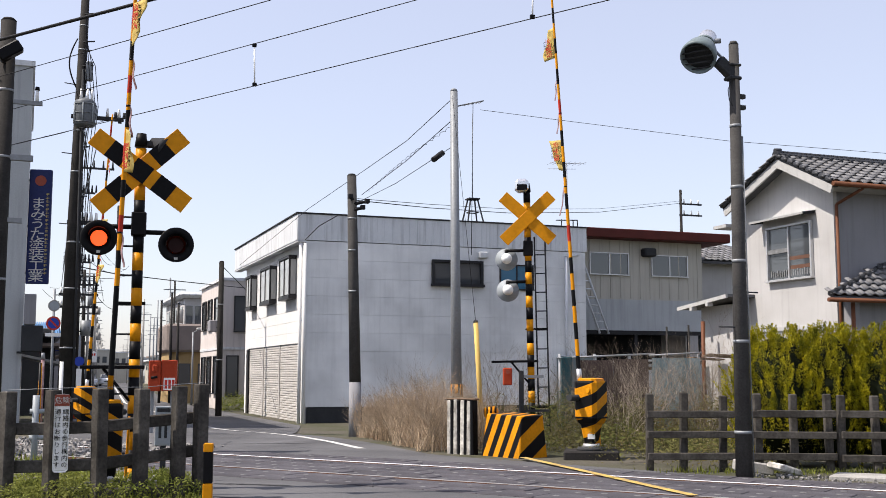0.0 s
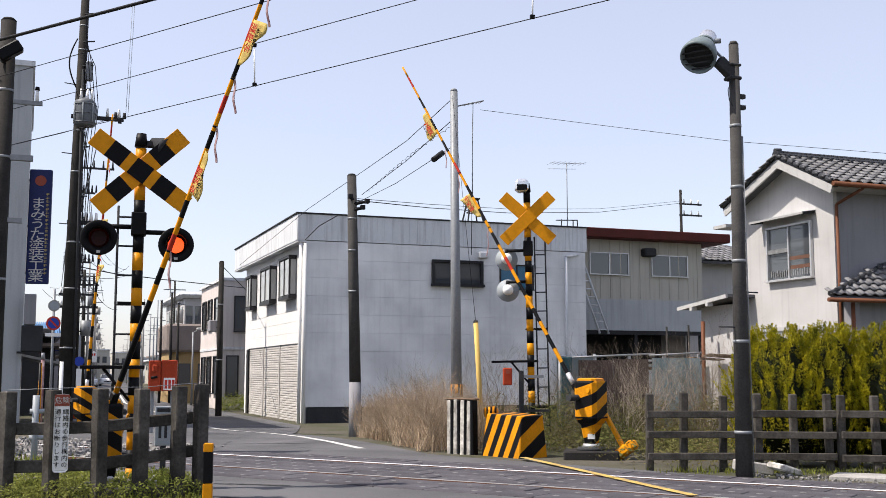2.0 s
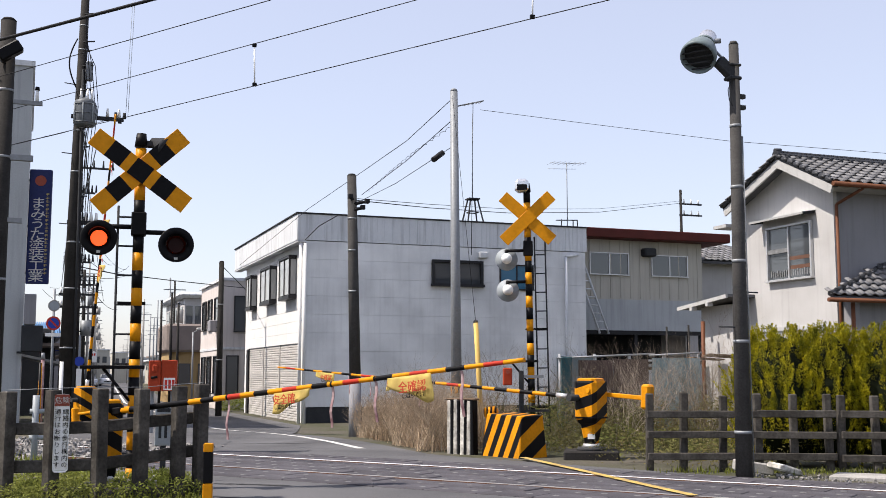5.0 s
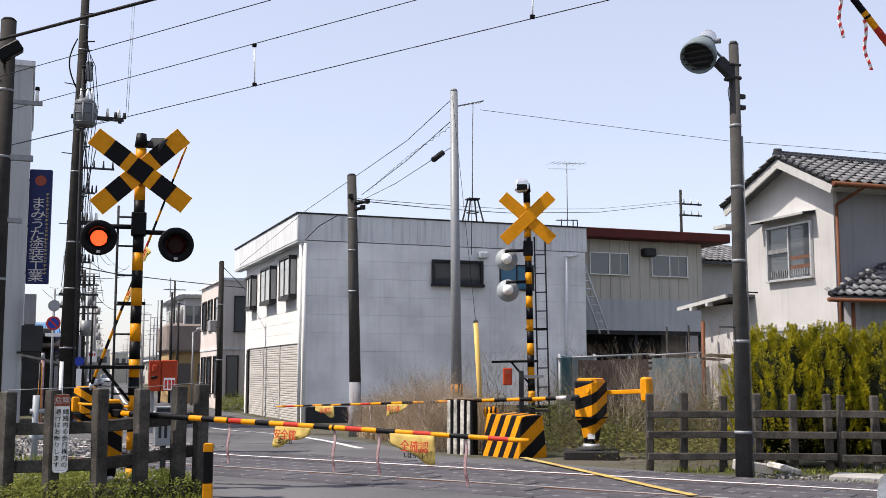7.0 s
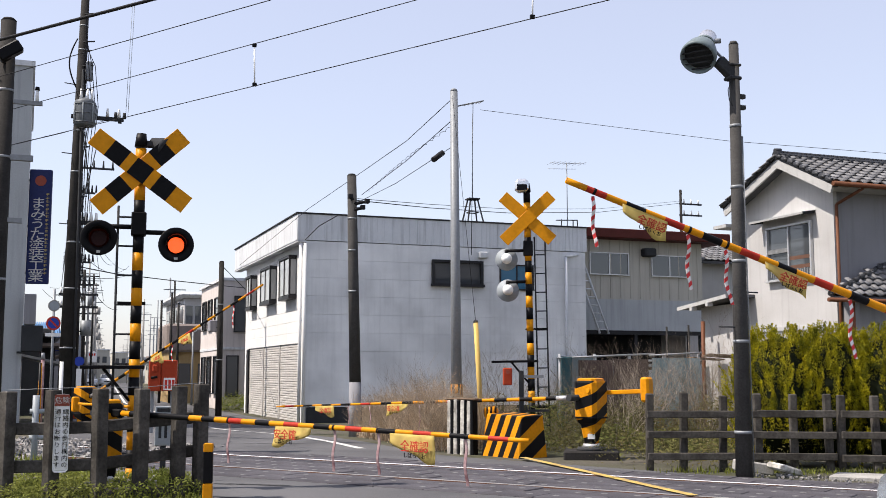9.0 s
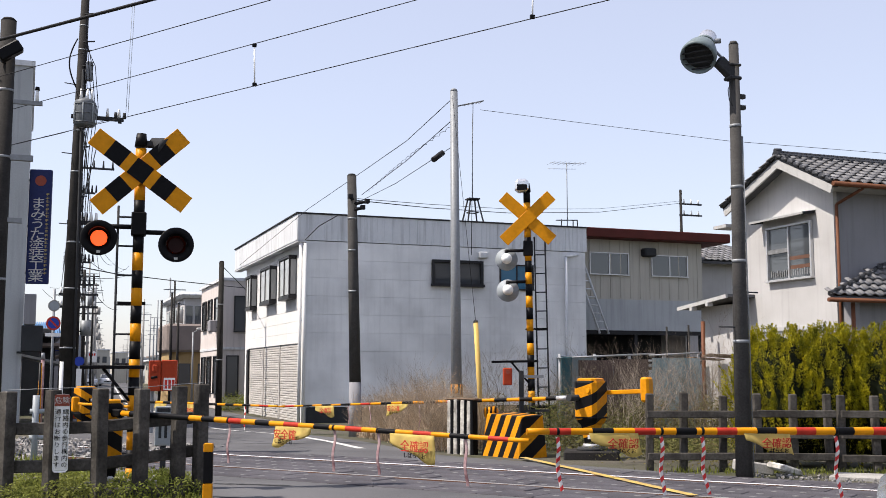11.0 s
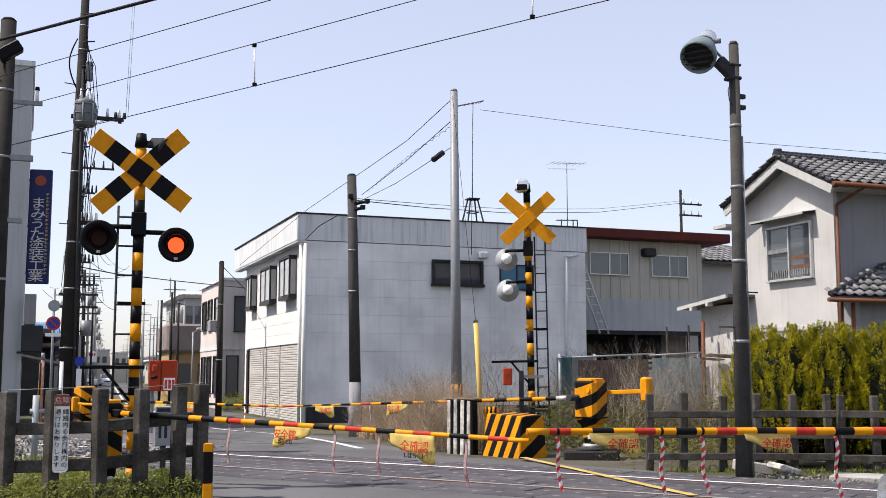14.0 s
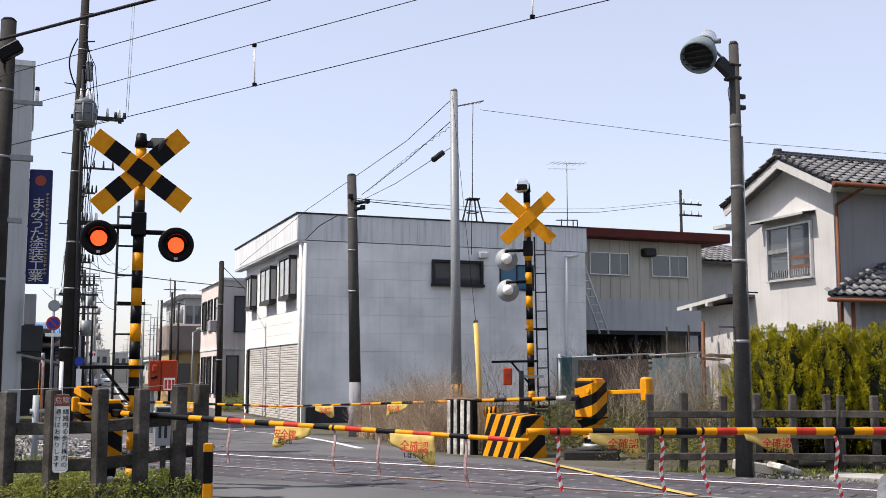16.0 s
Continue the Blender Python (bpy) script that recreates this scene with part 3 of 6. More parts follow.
def build_signal(x, y, name_label, face, front, top, arm_z, arm, a1, a2, lamps, first, ladder_side, tilt=0.0):
    """A crossing signal: banded post, crossed boards, two lamps on brackets, ladder. front: seen from the front."""
    z = land(x, y)
    s = thing("crossing_signal", pose(x, y, z, 0, tilt, face), name_label, "crossing signal", "crossing signals")
    top -= z
    arm_z -= z
    part("base", bx(-.25, .25, -.25, .25, -.05, .12, bevel=.02), M_CONC, s)
    if front:
        banded(s, "band", .055, .032, 3.462, 19, first)
    else:
        banded(s, "band", .055, -.04, 4.074, 22, first)
    part("cap", cyl((0, 0, top - .14), (0, 0, top), .068, .05, n=14), M_BLACK, s)
    sg = -1 if front else 1
    yb = -.085
    for ang, off in ((a1, 0.0), (a2, -.014)):
        rot = Matrix.Translation((0, yb + off, arm_z)) @ Matrix.Rotation(radians(ang), 4, 'Y')
        b = bmesh.new()
        box(b, -arm / 2, arm / 2, -.006, .006, -.098, .098, bevel=.003, turn=rot)
        board = part("crossbuck_board", b, M_YELLOW, s, "yellow board" + (" with black blocks" if front else ", plain back"))
        if front:
            b0 = arm / 9.0
            for c0, c1 in ((-arm * .33, -arm * .165), (-arm * .085, arm * .085), (arm * .165, arm * .33)):
                if c0 < 0 < c1 and off == 0:
                    continue
                part("black_block", box(bmesh.new(), c0, c1, -.0085, -.0062, -.098, .098, turn=rot), M_BLACK, board)
    part("clamp", bx(-.07, .07, -.085, .07, arm_z - .08, arm_z + .08, bevel=.01), M_BLACK, s)
    # bell or speaker on the top
    if front:
        bm = bmesh.new()
        lathe(bm, (.10, .05, top - .06), (.75, -.3, -.45), [(0, .04), (.02, .05), (.12, .10), (.18, .13), (.185, .0)], n=14)
        part("horn", bm, M_BASE, s, "dark loudspeaker horn")
        part("horn_bracket", bx(.0, .14, -.02, .08, top - .13, top - .07, bevel=.006), M_BASE, s)
    else:
        bm = bmesh.new()
        box(bm, -.19, .03, -.20, .06, top - .16, top + .05, bevel=.05)
        part("horn", bm, M_CHROME, s, "white weathered speaker box")
        part("horn_mouth", bx(-.16, .0, -.212, -.195, top - .14, top - .05), M_BLACK, s)
    discs = []
    for lx, lz in lamps:
        lz -= z
        fy = -.16 if front else .16
        d = -1 if front else 1
        part("bracket", cyl((0, 0, lz + .13), (lx, 0, lz + .13), .025, n=8), M_BLACK, s)
        part("bracket_drop", cyl((lx, 0, lz + .15), (lx, -d * .01, lz + .06), .03, n=8), M_BLACK, s)
        bm = bmesh.new()
        lathe(bm, (lx, d * .05, lz), (0, d, 0), [(-.10, .0), (-.10, .05), (-.06, .085), (.0, .10), (.02, .178), (.04, .18), (.045, .172), (.047, .098), (-.07, .095), (-.075, .0)], n=28)
        hs = part("lamp_housing", bm, M_BLACK if front else M_LAMPBACK, s, "round lamp with a dark backing plate" if front else "round grey lamp seen from its back")
        if front:
            bm = bmesh.new()
            for k in range(13):
                a0, a1_ = math.pi * (k / 13 * 1.1 - .05), math.pi * ((k + 1) / 13 * 1.1 - .05)
                q = []
                for aa, yy, rr in ((a0, .04, .105), (a1_, .04, .105), (a1_, .16, .10), (a0, .16, .10)):
                    q.append(bm.verts.new((lx + rr * math.cos(aa), d * (.05 + yy), lz + rr * math.sin(aa))))
                bm.faces.new(q).smooth = True
            part("hood", bm, M_BLACK, hs)
            part("plate_mark", bx(lx - .018, lx + .018, d * .098 - .002, d * .098, lz - .155, lz - .13), M_LETTER, hs)
            bm = bmesh.new()
            tube(bm, (0, 0, 0), (0, -.008, 0), .082, .078, n=28, mi=0)
            tube(bm, (0, .0005, 0), (0, .008, 0), .082, .078, n=28, mi=1)
            disc = part("lens", bm, [M_LENSOFF, M_LENSON], hs, "red signal lens")
            discs.append((disc, (lx, d * .052, lz)))
        else:
            bm = bmesh.new()
            lathe(bm, (lx, -.05, lz), (0, -1, 0), [(-.0, .085), (.03, .085), (.07, .07), (.10, .04), (.11, .0)], n=20)
            part("lamp_dome", bm, M_WHITE, hs, "shiny silver dome")
    # ladder
    lx = ladder_side
    for dx in (-.085, .085):
        part("ladder_rail", cyl((lx + dx, .03, .25), (lx + dx, .03, lamps[0][1] - z + .35), .013, n=6), M_BASE, s)
    zz = .35
    while zz < lamps[0][1] - z + .3:
        part("rung", cyl((lx - .085, .03, zz), (lx + .085, .03, zz), .010, n=6), M_BASE, s)
        zz += .30
    pz = 1.20 if front else 1.34
    part("platform", bx(-.52 if front else -.62, .1, -.10, .10, pz, pz + .035, bevel=.004), M_BLACK, s, "dark steel angle bracket")
    for y1 in (-.06, .06):
        part("brace", cyl((-.30, y1, pz), (-.04, y1 * .5, pz - .32), .016, n=6), M_BLACK, s)
    for zc in (.62, 1.85):
        part("ladder_clamp", bx(min(ladder_side, 0) - .07, max(ladder_side, 0) + .09, .0, .05, zc, zc + .03, bevel=.004), M_BLACK, s)
    part("junction_box", bx(-.075, .075, -.075, .075, lamps[0][1] - z + .04, lamps[0][1] - z + .28, bevel=.01), M_BLACK, s)
    return discs


# ---------------------------------------------------------------- poles and wires
def build_pole(name, x, y, top, r0, r1, mat, label, lean=(0, 0), bands=(), low=None):
    z = land(x, y)
    p = thing(name, (x, y, z), label, "utility pole", "poles")
    h = top - z
    if low:
        part("shaft", cyl((0, 0, low), (lean[0], lean[1], h), r0, r1, n=18), mat, p)
        part("lower_shaft", cyl((0, 0, -.1), (0, 0, low), r0 * 1.06, r0 * 1.04, n=18), M_GREYWALL, p, "pale worn lower shaft")
    else:
        part("shaft", cyl((0, 0, -.1), (lean[0], lean[1], h), r0, r1, n=18), mat, p)
    part("pole_cap", cyl((lean[0], lean[1], h), (lean[0], lean[1], h + .04), r1 * 1.04, r1 * .7, n=18), mat, p)
    for b in bands:
        f = b / h
        rr = r0 + (r1 - r0) * f
        c = Vector((lean[0] * f, lean[1] * f, b))
        part("steel_band", cyl(c, c + Vector((0, 0, .035)), rr + .004, n=18), M_GPOLE, p)
    return p


def build_wire(name, pts, r, label):
    bm = bmesh.new()
    path_tube(bm, pts, r, n=5)
    return tagged(part(name, bm, M_CABLE, None), label, "cable", "overhead wires")


# ---------------------------------------------------------------- windows
def build_window(parent, face, a0, a1, z0, z1, pos, frame_m, panes=2, depth=.06, glass=None, name="window", bar=.045, out=-1):
    """A sliding window. face 'y': lies in a wall across y at pos, a along x; face 'x': the other way. out: side it shows."""
    def bxx(a_0, a_1, d0, d1, zz0, zz1, **k):
        lo, hi = sorted((pos + out * d0, pos + out * d1))
        if face == 'y':
            return bx(a_0, a_1, lo, hi, zz0, zz1, **k)
        return bx(lo, hi, a_0, a_1, zz0, zz1, **k)
    w = part(name, bxx(a0, a1, -.05, .004, z0, z1), M_DARKROOM, parent)
    part("frame_bar", bxx(a0 - bar, a1 + bar, 0, depth, z1, z1 + bar, bevel=.004), frame_m, w)
    part("sill", bxx(a0 - bar * 1.3, a1 + bar * 1.3, 0, depth * 1.5, z0 - bar, z0, bevel=.004), frame_m, w)
    for a in (a0 - bar, a1):
        part("frame_bar", bxx(a, a + bar, 0, depth, z0, z1, bevel=.004), frame_m, w)
    pw = (a1 - a0) / panes
    for k in range(panes):
        off = .012 if k % 2 else .028
        part("pane", bxx(a0 + k * pw, a0 + (k + 1) * pw, off, off + .006, z0, z1), glass or M_GLASS, w)
        if k:
            part("mullion", bxx(a0 + k * pw - .022, a0 + k * pw + .022, 0, depth * .9, z0, z1, bevel=.003), frame_m, w)
    return w


# ---------------------------------------------------------------- white building
def build_white_building():
    x0, x1, y0, y1, zb = 8.15, 17.98, 33.9, 44.0, -0.40
    b = thing("white_building", (0, 0, 0), "white two-storey flat-roofed workshop with roller shutters", "building")
    wall = part("wall", bx(x0 + .06, x1 - .06, y0 + .06, y1, zb, 5.34), M_WALL, b)
    part("plinth", bx(x0 + .08, x1, y0 + .03, y1, zb - .1, .12), M_BASE, b, "dark grey concrete plinth")
    # camera-side panels
    rows = [0.12 + k * 0.58 for k in range(10)]
    for r0, r1 in zip(rows, rows[1:]):
        for k in range(2):
            a, c = x0 + k * 4.95, x0 + (k + 1) * 4.95
            part("wall_panel", bx(a + .002, c - .002, y0 - .0, y0 + .05, r0 + .0025, r1 - .0025), M_WALL, wall)
    # street side: siding above the shutters
    zz = 2.12
    while zz < 5.3:
        part("siding_board", bx(x0 - .0, x0 + .05, y0 + .05, y1, zz + .003, min(zz + .36, 5.34), bevel=.006), M_SIDING, wall)
        zz += .36
    for ya, yb in ((y0 + .06, y0 + 1.0), (y1 - .75, y1)):
        part("side_pier", bx(x0 - .002, x0 + .07, ya, yb, zb, 2.12), M_SIDING, b)
    # shutters
    sh0, sh1 = y0 + 1.0, y1 - .75
    w3 = (sh1 - sh0) / 3
    for k in range(3):
        s = part("roller_shutter", bx(x0 + .055, x0 + .07, sh0 + k * w3, sh0 + (k + 1) * w3, zb, 2.10), M_SHUTTER, b, "cream steel roller shutter, closed")
        bm = bmesh.new()
        z = zb + .02
        while z < 2.06:
            box(bm, x0 + .035, x0 + .06, sh0 + k * w3 + .05, sh0 + (k + 1) * w3 - .05, z, z + .065, bevel=.008)
            z += .08
        part("shutter_slats", bm, M_SHUTTER, s)
        part("shutter_post", bx(x0 + .01, x0 + .06, sh0 + (k + 1) * w3 - .04, sh0 + (k + 1) * w3 + .04, zb, 2.12), M_DFRAME if k == 2 else M_SHUTTER, b)
    part("shutter_jamb", bx(x0 - .02, x0 + .06, y1 - .78, y1 - .4, zb, 2.1), M_DFRAME, b, "dark steel jamb")
    # parapet
    p = part("parapet", bx(x0 - .30, x1 + .12, y0 - .02, y1 + 1.0, 5.36, 6.19), M_FASCIA, b, "pale ribbed metal fascia")
    for k in range(36):
        xx = x0 - .28 + k * .285
        part("fascia_rib", bx(xx, xx + .02, y0 - .034, y0 - .018, 5.37, 6.18), M_FASCIA, p)
    part("soffit", bx(x0 - .28, x0, y0, y1 + 1.2, 5.30, 5.36), M_FASCIA, b)
    part("coping", bx(x0 - .34, x1 + .16, y0 - .06, y1 + 1.05, 6.19, 6.24, bevel=.01), M_BASE, b, "dark metal coping")
    # camera-side windows and fittings
    build_window(b, 'y', 12.45, 14.08, 4.10, 4.80, y0, M_DFRAME, 2, .12, bar=.09)
    build_window(b, 'y', 14.84, 16.0, 4.0, 4.78, y0, M_DFRAME, 2, .06, glass=M_GLASSBLUE)
    part("vent_hood", bx(13.98, 14.3, y0 - .22, y0, 4.98, 5.2, bevel=.03), M_FASCIA, b)
    part("downpipe", cyl((17.25, y0 - .09, 0), (17.25, y0 - .09, 5.15), .05, n=10), M_FASCIA, b)
    part("downpipe_elbow", cyl((17.25, y0 - .09, 5.15), (17.75, y0 - .09, 5.25), .05, n=10), M_FASCIA, b)
    for xx in (8.10, 7.99):
        part("downpipe", cyl((xx, y0 - .06 + (8.1 - xx), zb), (xx, y0 - .06 + (8.1 - xx), 5.25), .055, n=10), M_SIDING, b, "white drainpipe")
    # street-side bay windows
    for ya, yb, za, zc in ((41.8, 42.75, 3.68, 4.80), (38.26, 39.9, 3.72, 4.85), (35.2, 36.7, 3.70, 4.92)):
        bay = part("bay_window", bx(x0 - .22, x0, ya, yb, za, zc), M_DARKROOM, b, "dark framed projecting window")
        for d0, d1, zz0, zz1 in ((ya - .05, yb + .05, zc, zc + .09), (ya - .05, yb + .05, za - .12, za)):
            part("bay_edge", bx(x0 - .27, x0, d0, d1, zz0, zz1, bevel=.008), M_DFRAME, bay)
        nP = 2
        for k in range(nP):
            w = (yb - ya) / nP
            part("pane", bx(x0 - .235, x0 - .225, ya + k * w + .03, ya + (k + 1) * w - .03, za + .03, zc - .03), M_GLASSPALE, bay)
        for k in range(nP + 1):
            yy = ya + k * (yb - ya) / nP
            part("mullion", bx(x0 - .26, x0 - .22, yy - .03, yy + .03, za, zc), M_DFRAME, bay)
        part("pane", bx(x0 - .20, x0 - .02, ya - .006, ya - .001, za + .04, zc - .04), M_GLASSB, bay)


def build_annex():
    x0, x1, y0 = 18.1, 24.2, 36.0
    b = thing("annex", (0, 0, 0), "beige sheet-metal upper storey over an open dark bay", "building")
    part("wall", bx(x0, x1, y0, y0 + 6, 2.75, 6.15), M_BEIGE, b)
    k = x0
    while k < x1 - .1:
        part("sheet_rib", bx(k, k + .035, y0 - .02, y0, 3.95, 6.12), M_BEIGE, b)
        k += .42
    part("lower_band", bx(x0, x1 + .02, y0 - .03, y0 + .0, 2.75, 3.9), M_BEIGE2, b, "grey sheet-metal lower band")
    part("roof", bx(x0 - .2, 25.05, y0 - .7, y0 + 6.3, 6.12, 6.46, bevel=.02), M_MAROON, b, "dark red metal roof edge")
    part("bay_back", bx(x0, x1, y0 + 3, y0 + 3.1, -.4, 2.75), M_DARKROOM, b)
    part("soffit_beam", bx(x0, x1, y0, y0 + .2, 2.6, 2.75), M_DFRAME, b)
    for xx in (x0 + .05, 21.2, x1 - .15):
        part("post", bx(xx, xx + .12, y0 + .02, y0 + .14, -.4, 2.62), M_DFRAME, b)
    build_window(b, 'y', 19.35, 20.93, 4.83, 5.60, y0, M_ALU, 2, .07, glass=M_GLASS, bar=.04)
    build_window(b, 'y', 21.98, 23.5, 4.83, 5.58, y0, M_ALU, 2, .07, glass=M_GLASS, bar=.04)
    part("vent_hood", bx(21.5, 22.0, y0 - .38, y0, 5.52, 5.84, bevel=.05), M_BASE, b, "dark ventilation hood")
    part("low_wall", bx(18.4, 24.6, y0 - 2.1, y0 - 2.0, -.4, 1.5), M_BEIGE2, b, "pale sheet fence")
    part("rail_bar", cyl((18.4, y0 - 2.2, 1.55), (24.6, y0 - 2.2, 1.72), .04, n=8), M_ALU, b)
    part("blue_tank", bx(16.9, 18.3, y0 - 2.4, y0 - 1.6, -.4, 1.75, bevel=.05), M_TEAL, b, "blue-grey steel tank")
    lad = thing("ladder", (0, 0, 0), "long aluminium ladder leaning on a wall", "ladder")
    p0, p1 = Vector((19.4, 35.4, 2.6)), Vector((18.35, 35.75, 5.85))
    for dx in (0, .36):
        part("ladder_rail", cyl(p0 + Vector((dx, 0, 0)), p1 + Vector((dx, 0, 0)), .04, n=6), M_FASCIA, lad)
    for k in range(11):
        p = p0.lerp(p1, (k + .5) / 11)
        part("rung", cyl(p, p + Vector((.36, 0, 0)), .022, n=6), M_FASCIA, lad)


def roof_tiles(parent, xa, xb, ya, za, yb, zb_, nx, ny, hip=0.0):
    """Curved tiles on a slope from the eave (ya, za) up to (yb, zb), along x."""
    run = Vector((0, yb - ya, zb_ - za))
    ln = run.length / ny
    wx = (xb - xa) / nx
    bm = bmesh.new()
    for i in range(7):
        u = i / 6
        zz = .028 * math.sin(u * 2 * math.pi) + .012
        for j, (v, lift) in enumerate(((-.02, .035), (1.08, .0))):
            bm.verts.new((u * wx * 1.05, v * ln, zz + lift))
    bm.verts.ensure_lookup_table()
    for i in range(6):
        f = bm.faces.new((bm.verts[2 * i], bm.verts[2 * i + 2], bm.verts[2 * i + 3], bm.verts[2 * i + 1]))
        f.smooth = True
    ex = bmesh.ops.extrude_face_region(bm, geom=bm.faces[:])
    bmesh.ops.translate(bm, vec=(0, 0, -.02), verts=[v for v in ex["geom"] if isinstance(v, bmesh.types.BMVert)])
    bmesh.ops.recalc_face_normals(bm, faces=bm.faces[:])
    me = bpy.data.meshes.new("roof_tile")
    bm.to_mesh(me)
    bm.free()
    me.materials.append(M_TILE2)
    pitch = math.degrees(math.atan2(run.z, abs(run.y)))
    for i in range(nx):
        for j in range(ny):
            if i * wx < hip * j / ny:
                continue
            p = Vector((xa + i * wx, ya, za)) + run * (j / ny)
            ob = new("roof_tile", me)
            ob.parent = parent
            if run.y > 0:
                ob.matrix_local = pose(p.x, p.y, p.z + .03, pitch, 0, 0)
            else:
                ob.matrix_local = pose(p.x + wx, p.y, p.z + .03, pitch, 0, 180)


M_TILE2 = material("glazed_roof_tile", (0.19, 0.19, 0.195), 0.55, spec=0.12, vary=0.2, grain=30, blotch=4, bump=0.1, island=-0.3)


M_TILEDARK = material("dark_ridge_tile", (0.045, 0.047, 0.052), 0.4, vary=0.3, grain=30, blotch=4, bump=0.1, spec=0.2)


def build_house():
    gx, yn, yf = 16.49, 19.42, 22.7
    h = thing("house", (0, 0, 0), "two-storey stucco house with a tiled gable roof", "house")
    yr, zr, ze = 20.72, 6.12, 5.22
    yen, yef = 18.86, 22.9
    # gable prism
    bm = bmesh.new()
    prof = [(yn, -.4), (yf, -.4), (yf, 5.3), (yr, 6.02), (yn, 5.36)]
    ends = [[bm.verts.new((x, a, c)) for a, c in prof] for x in (gx, gx + 9)]
    for k in range(5):
        bm.faces.new((ends[0][k], ends[0][(k + 1) % 5], ends[1][(k + 1) % 5], ends[1][k]))
    bm.faces.new(ends[0])
    bm.faces.new(ends[1][::-1])
    wall = part("wall", bm, M_STUCCO, h)
    part("front_cladding", bx(gx + .10, gx + 9, yn - .012, yn + .02, 2.0, 5.35), M_GREYWALL, h, "grey rendered wall")
    # roof slabs
    for ya, za in ((yen, ze), (yef, ze + .02)):
        bm = bmesh.new()
        run = Vector((0, yr - ya, zr - za))
        nrm = Vector((0, -run.z, run.y)).normalized() * (1 if run.y > 0 else -1)
        c = [Vector((x, ya, za)) + r for x, r in ((gx - .44, Vector()), (gx + 9.3, Vector()), (gx + 9.3, run), (gx - .44, run))]
        lo = [bm.verts.new(v - nrm * .09) for v in c]
        hi = [bm.verts.new(v) for v in c]
        bm.faces.new(lo)
        bm.faces.new(hi)
        for k in range(4):
            bm.faces.new((lo[k], lo[(k + 1) % 4], hi[(k + 1) % 4], hi[k]))
        rf = part("roof", bm, M_TILE, h)
        # barge board
        bm = bmesh.new()
        d = run.normalized()
        e = gx - .45 - (.006 if run.y > 0 else 0)
        a0, a1 = Vector((e, ya, za)), Vector((e, yr, zr))
        vv = [a0 - nrm * .05, a1 - nrm * .05, a1 - nrm * .23, a0 - nrm * .23]
        f0 = [bm.verts.new(v) for v in vv]
        f1 = [bm.verts.new(v + Vector((.05, 0, 0))) for v in vv]
        bm.faces.new(f0)
        bm.faces.new(f1[::-1])
        for k in range(4):
            bm.faces.new((f0[k], f0[(k + 1) % 4], f1[(k + 1) % 4], f1[k]))
        part("barge_board", bm, M_WTRIM, h, "white barge board")
        roof_tiles(rf, gx - .46, gx + 4.64, ya, za, yr, zr, 17 if ya == yen else 3, 8 if ya == yen else 8)
    ridge = part("ridge", bx(gx - .42, gx + 9, yr - .09, yr + .09, zr - .02, zr + .10, bevel=.03), M_TILEDARK, h, "dark stacked ridge tiles")
    for k in range(40):
        xx = gx - .42 + k * .13
        part("ridge_tile", cyl((xx, yr, zr + .10), (xx + .122, yr, zr + .105), .062, .054, n=10), M_TILEDARK, ridge)
    for k in range(34):
        xx = gx - .40 + k * .15
        part("ridge_bead", cyl((xx, yr - .10, zr + .03), (xx + .07, yr - .10, zr + .03), .035, n=8), M_TILEDARK, ridge)
    part("ridge_end", cyl((gx - .50, yr, zr + .05), (gx - .42, yr, zr + .06), .10, .09, n=12), M_TILEDARK, ridge)
    part("ridge_knob", cyl((gx - .50, yr, zr + .15), (gx - .34, yr, zr + .17), .055, .05, n=10), M_TILEDARK, ridge)
    for k in range(9):
        p = Vector((gx - .47, yen, ze)).lerp(Vector((gx - .47, yr, zr)), k / 9)
        q = Vector((gx - .47, yen, ze)).lerp(Vector((gx - .47, yr, zr)), (k + .92) / 9)
        part("verge_tile", cyl(p + Vector((0, 0, .05)), q + Vector((0, 0, .045)), .05, .045, n=8), M_TILEDARK, ridge)
        p = Vector((gx - .47, yef, ze)).lerp(Vector((gx - .47, yr, zr)), k / 9)
        q = Vector((gx - .47, yef, ze)).lerp(Vector((gx - .47, yr, zr)), (k + .92) / 9)
        part("verge_tile", cyl(p + Vector((0, 0, .05)), q + Vector((0, 0, .045)), .05, .045, n=8), M_TILEDARK, ridge)
    part("gutter", cyl((gx - .5, yen - .05, ze - .02), (gx + 9, yen - .05, ze - .02), .055, n=8), M_COPPER, h)
    part("soffit", bx(gx - .3, gx + 9, yen + .02, yn, ze - .08, ze - .03), M_WTRIM, h)
    # downpipe on the corner
    part("downpipe", cyl((gx + .02, yn - .08, .3), (gx + .02, yn - .08, 4.85), .035, n=8), M_COPPER, h)
    part("downpipe_elbow", cyl((gx + .02, yn - .08, 4.85), (gx + .35, yen, 5.15), .035, n=8), M_COPPER, h)
    # gable window with its little roof
    w = build_window(h, 'x', 20.17, 21.68, 3.34, 4.55, gx, M_ALU, 2, .08, glass=M_GLASS, bar=.05)
    part("curtain", bx(gx - .033, gx - .03, 20.2, 20.9, 3.4, 4.5), M_NET, w, "thin grey net curtain")
    for zz in (3.55, 3.76):
        part("cloth_stripe", bx(gx - .037, gx - .0335, 20.2, 20.9, zz, zz + .085), M_BROWNCLOTH, w)
    for k in range(18):
        yy = 20.22 + k * .08
        part("curtain_fold", bx(gx - .040, gx - .033, yy, yy + .035, 3.4, 3.52 + .02 * (k % 3)), M_NET, w)
    part("transom", bx(gx - .06, gx - .03, 20.92, 21.68, 3.96, 4.06), M_NET, w)
